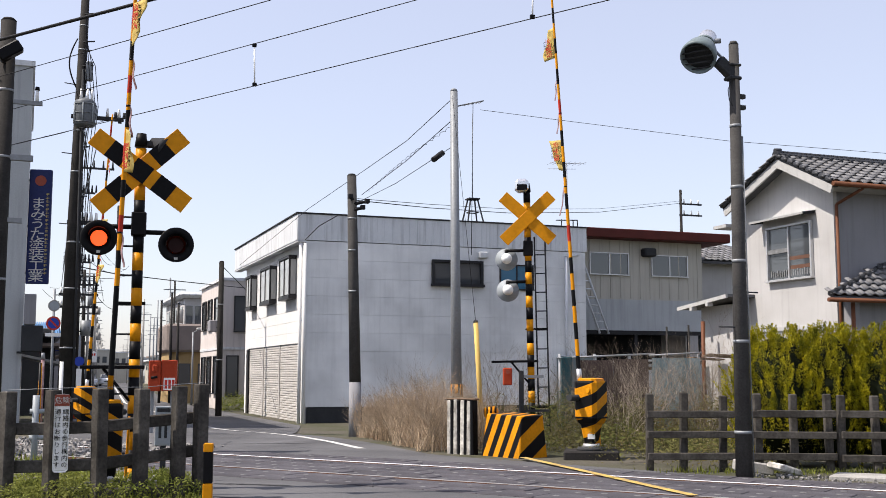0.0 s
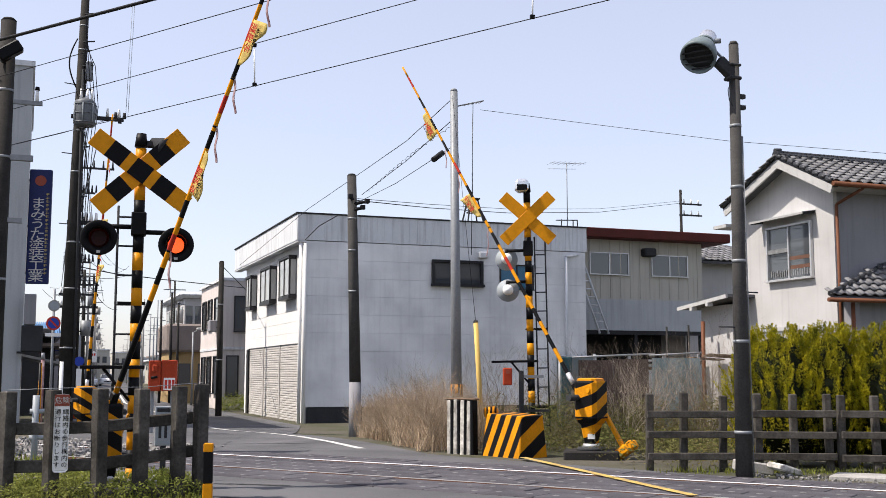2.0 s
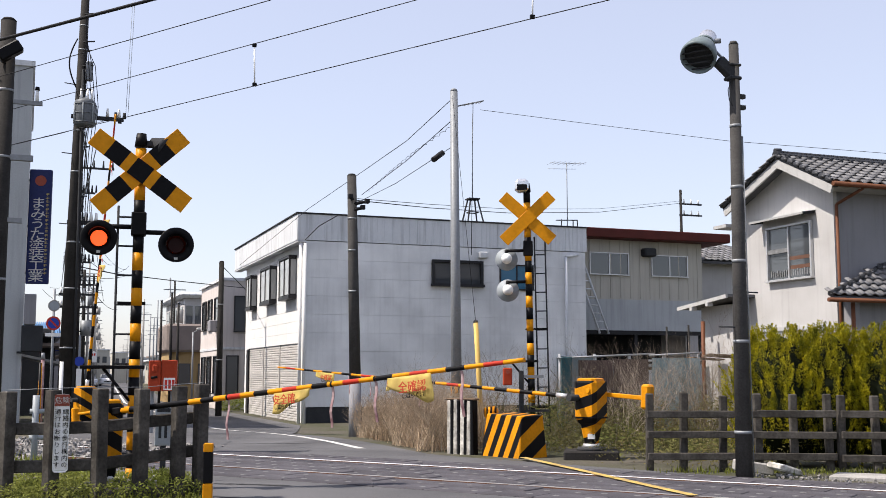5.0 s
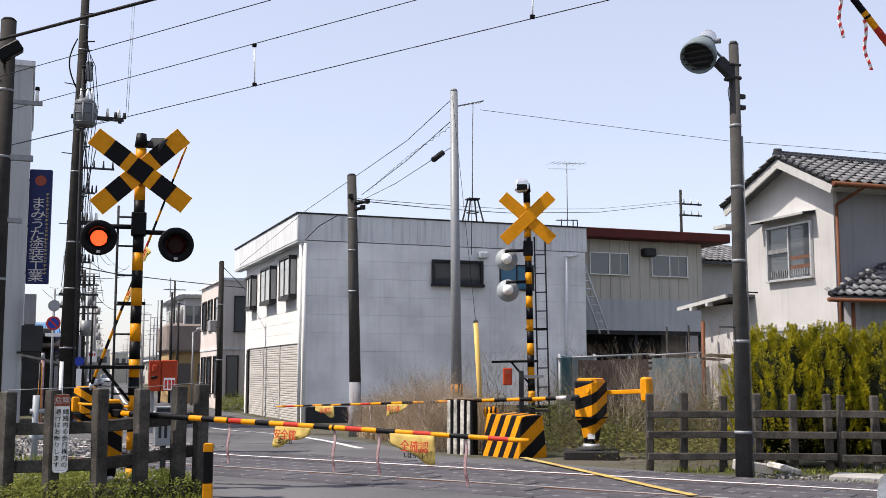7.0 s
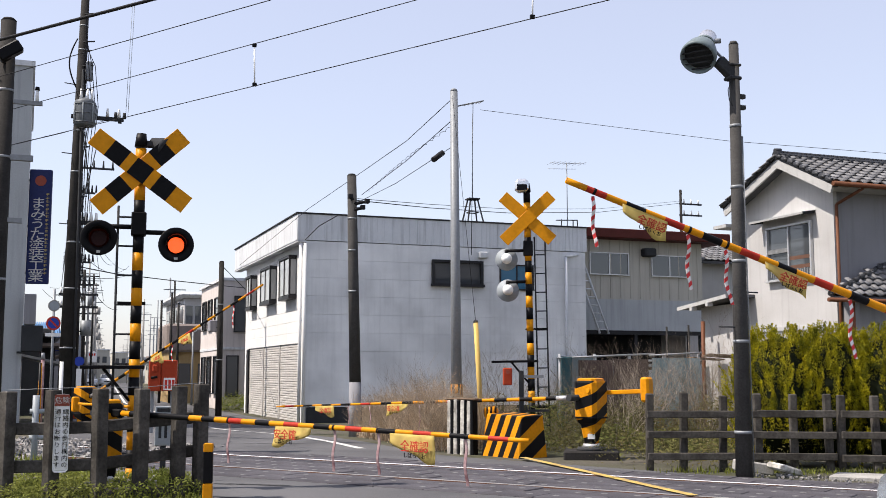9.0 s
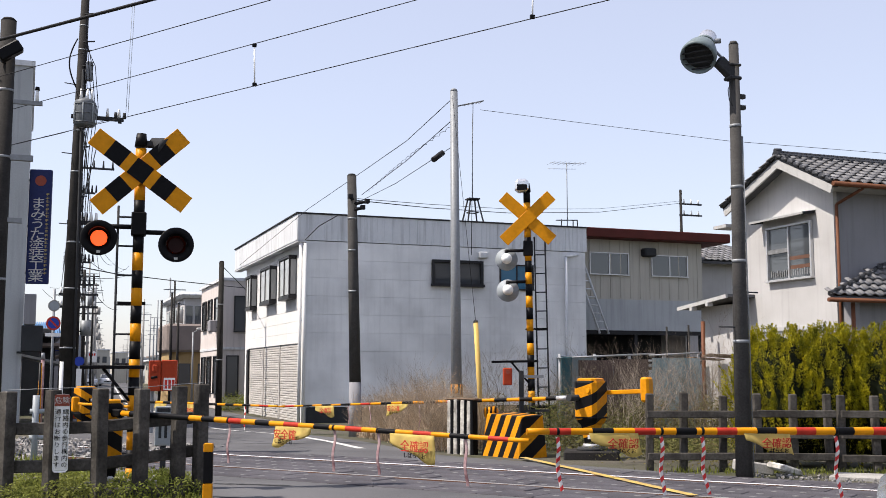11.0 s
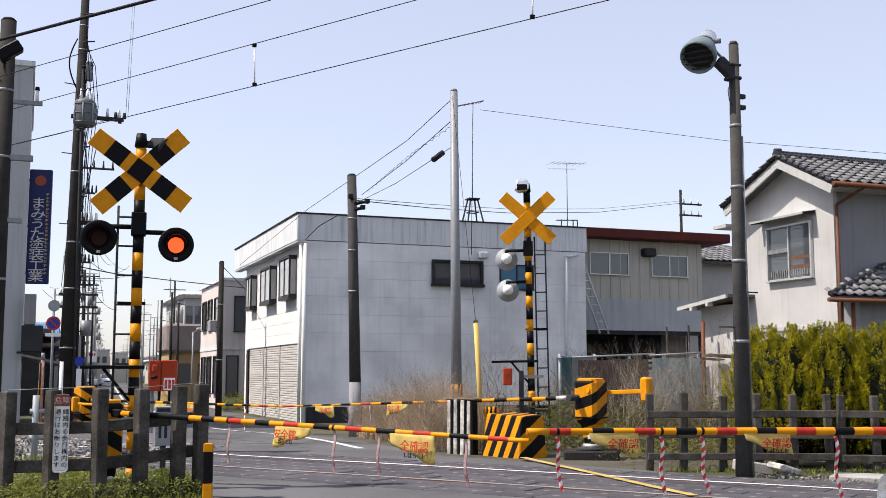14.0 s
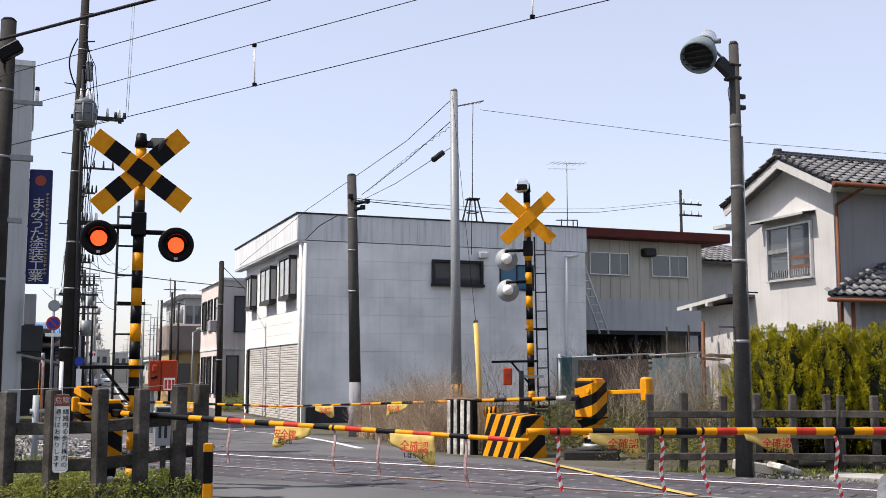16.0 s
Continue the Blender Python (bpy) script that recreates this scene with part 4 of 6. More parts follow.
    tilt = Matrix.Translation((gx, 0, 4.80)) @ Matrix.Rotation(radians(-9), 4, 'Y')
    # slab and sides under the pale sheet are coloured dark for the underside's shade
    aw = part("awning", box(bmesh.new(), -.36, 0, 20.02, 21.95, -.012, .012, turn=tilt), M_BASE, h, "small sloping window awning, underside darkened for shade")
    part("awning_edge", box(bmesh.new(), -.375, -.355, 20.0, 21.97, -.03, .02, turn=tilt), M_WTRIM, aw)
    part("awning_sheet", box(bmesh.new(), -.37, 0, 20.0, 21.97, .013, .022, turn=tilt), M_FASCIA, aw)
    for yy in (20.04, 21.90):
        part("awning_side", box(bmesh.new(), -.36, 0, yy, yy + .03, -.05, -.012, turn=tilt), M_BASE, aw)
    part("belt_trim", bx(gx - .04, gx, yn, yf, 2.14, 2.24, bevel=.006), M_WTRIM, h)
    # lower roof in front of the camera-side wall
    zc, ye = 2.74, 18.45
    bm = bmesh.new()
    c = [Vector(v) for v in ((15.5, ye, zc), (25, ye, zc), (25, yn, zc + .80), (17.9, yn, zc + .80), (16.5, yn, zc + .20))]
    lo = [bm.verts.new(v - Vector((0, 0, .08))) for v in c]
    hi = [bm.verts.new(v) for v in c]
    bm.faces.new(lo[:4])
    bm.faces.new(hi[:4])
    bm.faces.new((hi[0], hi[3], hi[4]))
    bm.faces.new((lo[0], lo[3], lo[4]))
    for k in range(5):
        bm.faces.new((lo[k], lo[(k + 1) % 5], hi[(k + 1) % 5], hi[k]))
    lr = part("lower_roof", bm, M_TILE, h, "low tiled porch roof with a hipped end")
    roof_tiles(lr, 15.5, 20.3, ye, zc, yn, zc + .80, 18, 6, hip=2.4)
    hp, hq = Vector((15.5, ye, zc)), Vector((17.9, yn, zc + .80))
    for k in range(10):
        part("hip_tile", cyl(hp.lerp(hq, k / 10) + Vector((0, 0, .06)), hp.lerp(hq, (k + .9) / 10) + Vector((0, 0, .055)), .06, .052, n=10), M_TILEDARK, lr)
    part("porch_gutter", cyl((15.40, ye - .06, zc - .07), (25, ye - .06, zc - .07), .045, n=8), M_COPPER, h)
    part("porch_wall", bx(16.56, 25, 18.80, yn, -.4, zc + .1), M_GREYWALL, h, "grey porch wall")
    part("porch_trim", bx(16.52, 25, 18.76, 18.80, 1.70, 1.78), M_WOOD, h)
    part("porch_post", cyl((16.2, 18.6, -.1), (16.2, 18.6, zc - .05), .045, n=8), M_COPPER, h)
    # side wing at the far end, with a shed roof
    part("side_wing", bx(16.15, 18.5, yf, 24.1, -.4, 2.85), M_STUCCO, h)
    bm = bmesh.new()
    box(bm, 15.7, 18.9, 22.3, 24.45, 0, .07, turn=Matrix.Translation((0, 0, 2.95)) @ Matrix.Translation((0, 22.75, 0)) @ Matrix.Rotation(radians(-5.5), 4, 'X') @ Matrix.Translation((0, -22.75, 0)))
    part("shed_roof", bm, M_TILE, h)
    bm = bmesh.new()
    box(bm, 15.64, 15.7, 22.3, 24.45, -.03, .06, turn=Matrix.Translation((0, 0, 2.95)) @ Matrix.Translation((0, 22.75, 0)) @ Matrix.Rotation(radians(-5.5), 4, 'X') @ Matrix.Translation((0, -22.75, 0)))
    part("shed_fascia", bm, M_WTRIM, h)
    for k in range(2):
        part("rafter_end", bx(15.6, 15.75, 23.0 + k * .7, 23.1 + k * .7, 2.80 - k * .07, 2.89 - k * .07), M_WTRIM, h)
    for k in range(5):
        part("roof_plank", box(bmesh.new(), 15.2, 16.1, 0, .32, 0, .03, turn=pose(0, 23.35 + k * .24, 2.40 - k * .07, -8 + 5 * (k % 2), 3, 2 * k - 4)), M_WOOD, h)
    for yy in (23.4, 24.4):
        part("plank_post", cyl((15.3, yy, -.4), (15.3, yy, 2.35), .025, n=6), M_POLE, h)
    part("rear_roof", bx(16.0, 16.5, 22.72, 23.25, 4.74, 4.82), M_WTRIM, h)
    part("rusty_post", cyl((15.75, 23.45, -.4), (15.75, 23.45, 2.45), .05, n=8), M_COPPER, h)


def build_rear_house():
    h = thing("rear_house", (0, 0, 0), "small beige house with a dark tiled roof", "house")
    part("wall", bx(24.7, 33, 38, 43, -.4, 5.75), M_STUCCO, h)
    bm = bmesh.new()
    c = [Vector(v) for v in ((24.4, 37.4, 5.65), (33, 37.4, 5.65), (33, 40.4, 6.7), (24.4, 40.4, 6.7))]
    lo = [bm.verts.new(v - Vector((0, 0, .1))) for v in c]
    hi = [bm.verts.new(v) for v in c]
    bm.faces.new(lo)
    bm.faces.new(hi)
    for k in range(4):
        bm.faces.new((lo[k], lo[(k + 1) % 4], hi[(k + 1) % 4], hi[k]))
    r = part("roof", bm, M_TILE, h)
    roof_tiles(r, 24.4, 28.4, 37.4, 5.65, 40.4, 6.7, 14, 8)
    part("downpipe", cyl((24.55, 37.6, 0), (24.55, 37.6, 5.6), .06, n=8), M_DFRAME, h)


# ---------------------------------------------------------------- fences, barriers
def build_far_fence():
    f = thing("sleeper_fence", (0, 0, 0), "low fence of weathered old railway sleepers", "fence", "fences")
    rnd = random.Random(5)
    pts = [(7.086, 11.747), (7.468, 11.603), (7.914, 11.435), (8.329, 11.28), (8.70, 11.10), (9.06, 10.90), (9.16, 10.82), (9.5, 10.6), (9.9, 10.35), (10.3, 10.1)]
    for k, (x, y) in enumerate(pts):
        part("post", box(bmesh.new(), -.045, .045, -.045, .045, -.1, .90 + rnd.uniform(-.015, .03), bevel=.012, turn=pose(x, y, 0, rnd.uniform(-1, 1), rnd.uniform(-1.5, 1.5), -24)), M_TIE, f)
    for k, (x, y) in enumerate(pts):
        for z in (.16, .42, .67):
            part("bolt", cyl((x - .03, y - .085, z), (x - .03, y - .072, z), .014, n=8), M_BLACK, f)
    for (a, b) in (((7.05, 11.70), (8.3, 11.24)), ((8.3, 11.24), (9.08, 10.84)), ((9.14, 10.76), (10.4, 9.98))):
        for z in (.16, .42, .67):
            p, q = Vector((*a, 0)), Vector((*b, 0))
            d = q - p
            part("fence_rail", box(bmesh.new(), -.02, d.length + .02, -.075, -.035, -.043, .043, bevel=.008,
                                   turn=pose(p.x, p.y, z + rnd.uniform(-.008, .008), 0, 0, math.degrees(math.atan2(d.y, d.x)))), M_TIE, f)


def build_near_fence():
    f = thing("sleeper_fence", (0, 0, 0), "dark weathered sleeper fence with a warning board", "fence", "fences")
    rnd = random.Random(8)
    # (x, y, top, foot offset)
    pts = NEARPOSTS
    for k, (x, y, top) in enumerate(pts):
        part("post", box(bmesh.new(), -.056, .056, -.056, .056, -.1, top, bevel=.010, turn=pose(x, y, 0, rnd.uniform(-.5, .5), rnd.uniform(-.6, .6), 36 - k * 3)), M_TIE, f)
    for heights in ((.655, .660, .675, .708, .735, .747), (.318, .324, .344, .380, .424, .441), (.0, .0, .02, .06, .09, .10)):
        for k in range(5):
            a, b = pts[k], pts[k + 1]
            za, zb_ = heights[k], heights[k + 1]
            p, q = Vector((a[0], a[1] + .08, za)), Vector((b[0], b[1] + .08, zb_))
            d = q - p
            rot = d.to_track_quat('X', 'Z').to_matrix().to_4x4()
            part("fence_rail", box(bmesh.new(), -.05, d.length + .05, -.03, .03, -.054, .054, bevel=.01, turn=Matrix.Translation(p) @ rot), M_TIE, f)
    # end of the left run
    a = pts[0]
    for z in (.648, .31):
        part("fence_rail", bx(a[0] - 1.6, a[0], a[1] + .05, a[1] + .11, z - .054, z + .054, bevel=.01), M_TIE, f)
    wire = bmesh.new()
    path_tube(wire, [Vector((p[0], p[1] - .02, p[2] + .012)) for p in pts], .003, n=5)
    part("top_wire", wire, M_GPOLE, f)
    # warning board
    x, y, top = pts[1]
    s = thing("warning_board", pose(x + .075, y - .085, .97, 0, 0, -3), "narrow white warning board with red head and black characters", "sign")
    part("board", bx(-.066, .066, -.008, .008, -.69, .0, bevel=.02), M_WHITE, s)
    part("head", bx(-.064, .064, -.013, -.0085, -.105, -.004, bevel=.004), M_REDSIGN, s, "red heading panel")
    text_part("危険", .063, (-.063, -.015, -.078), M_LETTER, s)
    text_part("線路内の歩行構内の", .054, (.006, -.0115, -.175), M_BLACK, s, vertical=True, gap=1.08)
    text_part("通行はお断りします", .054, (-.060, -.0115, -.175), M_BLACK, s, vertical=True, gap=1.08)


def build_barriers():
    b = thing("concrete_barrier", pose(6.60, 14.60, 0, 0, 0, -71.6), "low concrete barrier in yellow and black stripes", "barrier")
    bm = bmesh.new()
    v = [bm.verts.new((c[0] * .87, c[1] * .87, c[2])) for c in ((-.47, -.34, -.05), (.47, -.34, -.05), (.50, .26, -.05), (-.40, .34, -.05), (-.40, -.27, .58), (.42, -.25, .56), (.44, .22, .57), (-.34, .28, .59))]
    for f in ((0, 1, 2, 3), (4, 5, 6, 7), (0, 1, 5, 4), (1, 2, 6, 5), (2, 3, 7, 6), (3, 0, 4, 7)):
        bm.faces.new([v[k] for k in f])
    bmesh.ops.bevel(bm, geom=bm.edges[:], offset=.012, segments=1, affect='EDGES')
    part("body", bm, M_STRIPE2, b)
    w = thing("striped_sleeper_wall", pose(5.90, 15.42, 0, 0, 0, -58), "upright sleepers painted in worn black and white", "barrier")
    for k in range(8):
        part("sleeper", bx(k * .060 + (.006 if k % 2 else -.006), k * .060 + (.052 if k % 2 else .064) + .004 * ((k * 5) % 3 - 1), -.05 + .003 * (k % 2), .08, -.1, .76 + .012 * ((k * 7) % 3), bevel=.008, turn=Matrix.Rotation(radians((.9, -1.1, .5, -.6)[k % 4]), 4, 'Y')), M_BLACK if k % 2 else M_WHITE2, w)
    part("top_beam", bx(-.02, .50, -.05, .09, .765, .795, bevel=.012), M_WOOD, w)
    part("end_log", cyl((.60, .12, .58), (.66, .26, .60), .09, .085, n=10), M_STRIPEV, w)


M_WHITE2 = material("worn_white_paint", (0.66, 0.64, 0.58), 0.85, vary=0.3, grain=25, blotch=9, bump=0.4, colour2=(0.30, 0.28, 0.25), streak=0.4)


# ---------------------------------------------------------------- plants
def blades(name, n, area, hmin, hmax, width, mat, label, lean=.25, seed=1, shape=None, category="grass"):
    rnd = random.Random(seed)
    verts, faces = [], []
    for _ in range(n):
        x, y = area(rnd)
        z = land(x, y) - .01
        hh = rnd.uniform(hmin, hmax) * (shape(x, y) if shape else 1)
        a = rnd.uniform(0, 2 * math.pi)
        l = rnd.uniform(0, lean) * hh
        dx, dy = math.cos(a), math.sin(a)
        w = width * rnd.uniform(.6, 1.3)
        px, py = -dy * w, dx * w
        k = len(verts)
        verts += [(x - px, y - py, z), (x + px, y + py, z), (x + dx * l * .35 + px * .7, y + dy * l * .35 + py * .7, z + hh * .55),
                  (x + dx * l * .35 - px * .7, y + dy * l * .35 - py * .7, z + hh * .55), (x + dx * l, y + dy * l, z + hh)]
        faces += [(k, k + 1, k + 2, k + 3), (k + 3, k + 2, k + 4)]
    me = bpy.data.meshes.new(name)
    me.from_pydata(verts, [], faces)
    me.materials.append(mat)
    return tagged(new(name, me), label, category, kind="stuff")


def twigs(bm, rnd, p, d, length, r, depth):
    q = p + d * length
    tube(bm, p, q, r, r * .7, n=4, cap=False)
    if depth == 0:
        return
    for k in range(rnd.choice((2, 3, 3))):
        v = Vector((rnd.gauss(0, .42), rnd.gauss(0, .42), rnd.uniform(.0, .35)))
        nd = (d + v).normalized()
        s = p.lerp(q, rnd.uniform(.45, 1.0))
        twigs(bm, rnd, s, nd, length * rnd.uniform(.55, .85), r * .62, depth - 1)


def leafy(name, n, area, hmax, size, mat, label, seed):
    """Small leaves at every height of a low thicket."""
    rnd = random.Random(seed)
    verts, faces = [], []
    for _ in range(n):
        x, y = area(rnd)
        top = hmax * (.55 + .45 * noise.noise(Vector((x * 1.3, y * 1.3, 0))) + .25 * noise.noise(Vector((x * 4, y * 4, 2))))
        c = Vector((x, y, land(x, y) + max(.03, top) * rnd.random() ** .8))
        u = Vector((rnd.gauss(0, 1), rnd.gauss(0, 1), rnd.gauss(.4, .8))).normalized()
        v = u.orthogonal().normalized()
        l, w = size * rnd.uniform(.6, 1.5), size * rnd.uniform(.2, .5)
        k = len(verts)
        verts += [tuple(c - u * l), tuple(c + v * w), tuple(c + u * l), tuple(c - v * w)]
        faces.append((k, k + 1, k + 2, k + 3))
    me = bpy.data.meshes.new(name)
    me.from_pydata(verts, [], faces)
    me.materials.append(mat)
    return tagged(new(name, me), label, "weeds", kind="stuff")


def build_bare_shrub(x, y, h, seed, n=9, dry=False, pale=False):
    rnd = random.Random(seed)
    t = thing("bare_shrub", (x, y, land(x, y)), "dry straw-coloured weed clump beside the road" if dry else "leafless grey-brown shrub with fine twigs", "shrub", "dry weed clumps" if dry else "bare shrubs")
    bm = bmesh.new()
    for k in range(n):
        d = Vector((rnd.gauss(0, .5 if dry else .28), rnd.gauss(0, .5 if dry else .28), 1)).normalized()
        twigs(bm, rnd, Vector((rnd.gauss(0, .15), rnd.gauss(0, .15), -.05)), d, h * rnd.uniform(.35, .5), .0052 if dry else .0048, 4)
    part("foliage" if dry else "branchwork", bm, M_DRY if dry else (M_PALETWIG if pale else M_TWIG), t)


def build_conifer(x, y, h, rx, seed):
    rnd = random.Random(seed)
    t = thing("hedge_conifer", (x, y, land(x, y)), "golden-green rounded conifer bush beside a fence", "bush", "hedge conifers")
    part("trunk", cyl((0, 0, -.05), (0, 0, h * .6), .06, .03, n=8), M_WOOD, t)
    # added solid core, coloured near black for the shade between the plumes
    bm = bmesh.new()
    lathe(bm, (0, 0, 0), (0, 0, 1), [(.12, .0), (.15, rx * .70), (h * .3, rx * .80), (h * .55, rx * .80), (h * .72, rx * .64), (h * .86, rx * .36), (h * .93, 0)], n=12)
    part("crown_shade_core", bm, M_LEAFSHADE, t)
    verts, faces = [], []
    for _ in range(560):
        # upright feathery plumes over a domed crown, thinning out towards the bare foot
        u = .08 + .90 * rnd.random() ** .75
        if u < .42 and rnd.random() > u * 1.7:
            continue
        dome = (max(.0, 1 - ((u - .5) / .5) ** 2.2)) ** .62 if u > .5 else .86 + .14 * (u / .5)
        a0 = rnd.uniform(0, 2 * math.pi)
        lump = 1 + .09 * math.sin(a0 * 3 + seed) + .07 * math.sin(a0 * 8 + u * 11 + seed)
        ro = rx * dome * lump * rnd.uniform(.72, 1.0)
        out = Vector((math.cos(a0), math.sin(a0), 0))
        axis = (out * rnd.uniform(.15, .55) + Vector((rnd.gauss(0, .14), rnd.gauss(0, .14), 1.0))).normalized()
        tall, fat = rnd.uniform(.18, .34), rnd.uniform(.030, .055)
        foot = out * ro + Vector((0, 0, h * u - tall * .7))
        for _ in range(125):
            f = rnd.random() ** .8
            rr = fat * (.25 + math.sin(math.pi * min(1, f * .8 + .18))) * rnd.uniform(.3, 1.0)
            b = rnd.uniform(0, 2 * math.pi)
            o2 = Vector((math.cos(b), math.sin(b), rnd.uniform(-.2, .2)))
            c = foot + axis * tall * f + o2 * rr
            up = (axis + o2 * .55 + Vector((rnd.gauss(0, .15), rnd.gauss(0, .15), 0))).normalized()
            side = up.cross(o2 + Vector((.01, .02, .3))).normalized()
            ll, ww = rnd.uniform(.014, .030), rnd.uniform(.0035, .0065)
            k = len(verts)
            verts += [tuple(c - up * ll * .4), tuple(c + side * ww), tuple(c + up * ll * .6), tuple(c - side * ww)]
            faces.append((k, k + 1, k + 2, k + 3))
    me = bpy.data.meshes.new("crown")
    me.from_pydata(verts, [], faces)
    me.materials.append(M_LEAF)
    ob = new("crown", me)
    ob.parent = t


def build_sheet_fence():
    """Old sheets on a pipe frame behind the shrubs."""
    p, q = Vector((9.25, 18.42, 0)), Vector((11.66, 17.51, 0))
    turn = math.degrees(math.atan2(q.y - p.y, q.x - p.x))
    L = (q - p).length
    f = thing("sheet_fence", pose(p.x, p.y, land(p.x, p.y) - .05, 0, 0, turn), "old fence of brown and teal sheets on a pipe frame", "fence")
    top = 1.52 - land(p.x, p.y) + .05
    for k in range(5):
        part("post", cyl((k * L / 4, .03, 0), (k * L / 4, .03, top), .028, n=8), M_GPOLE, f)
    part("top_rail", cyl((-.05, 0, top - .08), (1.75, 0, top + .0), .017, n=8), M_GPOLE, f, "pale pipe rail")
    part("top_rail", cyl((1.65, -.01, top - .03), (L + .05, -.01, top + .02), .017, n=8), M_GPOLE, f, "pale pipe rail")
    for k in range(2):
        part("panel", bx(.34 + k * .65, .985 + k * .65, -.012, .012, .1, top - .12 + .02 * k), M_PANELBROWN, f, "dull brown sheet")
    part("panel", bx(1.70, L, -.03, -.008, .08, top - .08), M_PANELTEAL, f, "weathered teal sheet")
    part("end_box", bx(.02, .22, -.05, .05, .3, top - .06, bevel=.01), M_DARKTEAL, f, "dark teal box")


def build_extras():
    """Smaller fittings round the crossing and on the roofs."""
    c = thing("signal_cabinet", pose(2.56, 22.55, land(2.56, 22.55), 0, 0, -10), "orange-red steel signal cabinet on legs", "cabinet")
    part("case", bx(-.27, -.04, -.15, .15, .82, 1.42, bevel=.015), M_ORANGE, c)
    part("door", bx(-.03, .27, -.15, .12, .82, 1.43, bevel=.015), M_ORANGE, c)
    part("label_plate", bx(.02, .24, -.156, -.15, .84, 1.08), M_WHITE, c)
    for k in range(3):
        part("red_mark", bx(.04 + k * .07, .09 + k * .07, -.159, -.156, .87, 1.04), M_REDLETTER, c)
    part("handle", cyl((-.22, -.17, 1.08), (-.10, -.17, 1.10), .025, n=8), M_BLACK, c)
    part("switch_box", bx(-.20, -.10, -.20, -.15, 1.2, 1.34, bevel=.02), M_ORANGE, c)
    for sx in (-.2, .18):
        part("leg", bx(sx - .03, sx + .03, -.03, .03, -.05, .82), M_GPOLE, c)
    e = thing("emergency_button_post", pose(7.06, 15.37, land(7.06, 15.37), 0, 0, -20), "red emergency button box on a grey post", "emergency button")
    part("post", bx(-.035, .035, -.035, .035, -.05, 1.20, bevel=.006), M_BASE, e)
    part("button_box", bx(-.28, -.145, -.10, .03, .98, 1.24, bevel=.012), M_ORANGE, e, "red button box")
    part("button", cyl((-.212, -.10, 1.18), (-.212, -.13, 1.18), .03, n=12), M_REDSIGN, e)
    part("crossbar", bx(.03, .42, -.02, .02, .58, .615), M_BASE, e)
    part("crossbar", bx(.03, .34, -.02, .02, 1.09, 1.13), M_GPOLE, e)
    # roof aerials
    a = thing("roof_aerial", (17.58, 34.3, 6.23), "thin rooftop television aerial", "aerial", "aerials")
    part("mast", cyl((0, 0, 0), (0, 0, 2.33), .016, n=6), M_GPOLE, a)
    part("boom_bar", cyl((-.65, 0, 2.28), (.75, 0, 2.33), .009, n=6), M_GPOLE, a)
    for k in range(7):
        part("element", cyl((-.6 + k * .2, -.35, 2.28 + k * .007), (-.6 + k * .2, .35, 2.28 + k * .007), .006, n=5), M_GPOLE, a)
    part("lower_bar", cyl((-.75, 0, 2.06), (.35, 0, 2.12), .009, n=6), M_GPOLE, a)
    t = thing("roof_lattice_mast", (15.5, 38.0, 6.23), "small lattice mast with a tall whip aerial on a flat roof", "aerial", "aerials")
    for sx in (-1, 1):
        for sy in (-1, 1):
            part("leg", cyl((sx * .42, sy * .42, 0), (sx * .14, sy * .14, 1.45), .03, n=6), M_BASE, t)
    for z, w in ((.45, .62), (.95, .36)):
        for sy in (-1, 1):
            part("brace", cyl((-w / 2, sy * w / 2, z), (w / 2, sy * w / 2, z), .02, n=6), M_BASE, t)
            part("brace", cyl((sy * w / 2, -w / 2, z), (sy * w / 2, w / 2, z), .02, n=6), M_BASE, t)
    part("platform", bx(-.22, .22, -.22, .22, 1.43, 1.48), M_BASE, t)
    part("whip", cyl((0, 0, 1.4), (0, 0, 4.75), .014, .006, n=6), M_GPOLE, t)
    r = thing("roof_handrail", (17.3, 34.2, 6.23), "short steel handrail at a roof edge", "handrail")
    for x in (0, .45, .62):
        part("upright", cyl((x, 0, 0), (x, 0, .28), .02, n=6), M_BASE, r)
    part("top_rail", cyl((-.2, 0, .24), (.62, 0, .28), .02, n=6), M_BASE, r)
    y = thing("pole_aerial", (6.87, 17.7, 0), "small aerial on a grey pole", "aerial", "aerials")
    part("arm", cyl((0, 0, 5.82), (.52, -.1, 5.95), .012, n=6), M_GPOLE, y)
    for k in range(5):
        part("element", cyl((.22 + k * .07, -.16, 5.87 + k * .017), (.22 + k * .07, .06, 5.87 + k * .017), .006, n=5), M_GPOLE, y)
    part("lead_cable", cyl((.34, -.06, 5.9), (.30, -.06, 3.2), .006, n=5), M_CABLE, y)
    part("hazard_band", cyl((0.05, 0, .76), (0.05, 0, .97), .108, n=18), M_STRIPEV, y, "yellow and black warning sleeve")
    i = thing("cable_closure", pose(6.72, 18.1, 5.0, 0, -35, 20), "black cable joint closure on overhead wires", "cable closure")
    part("closure", cyl((-.14, 0, 0), (.14, 0, 0), .05, n=10), M_CABLE, i)
    p = thing("street_pole", (32.4, 50.0, -.36), "far utility pole with cross-arms behind roofs", "utility pole", "street poles")
    part("shaft", cyl((0, 0, 0), (0, 0, 11.3), .11, .07, n=8), M_POLE, p)
    for z in (9.9, 10.5):
        part("cross_arm", bx(-.1, 1.3, -.04, .04, z, z + .08), M_BASE, p)
        for k in range(3):
            part("insulator", cyl((.2 + k * .45, 0, z + .08), (.2 + k * .45, 0, z + .3), .05, .03, n=6), M_WHITE, p)
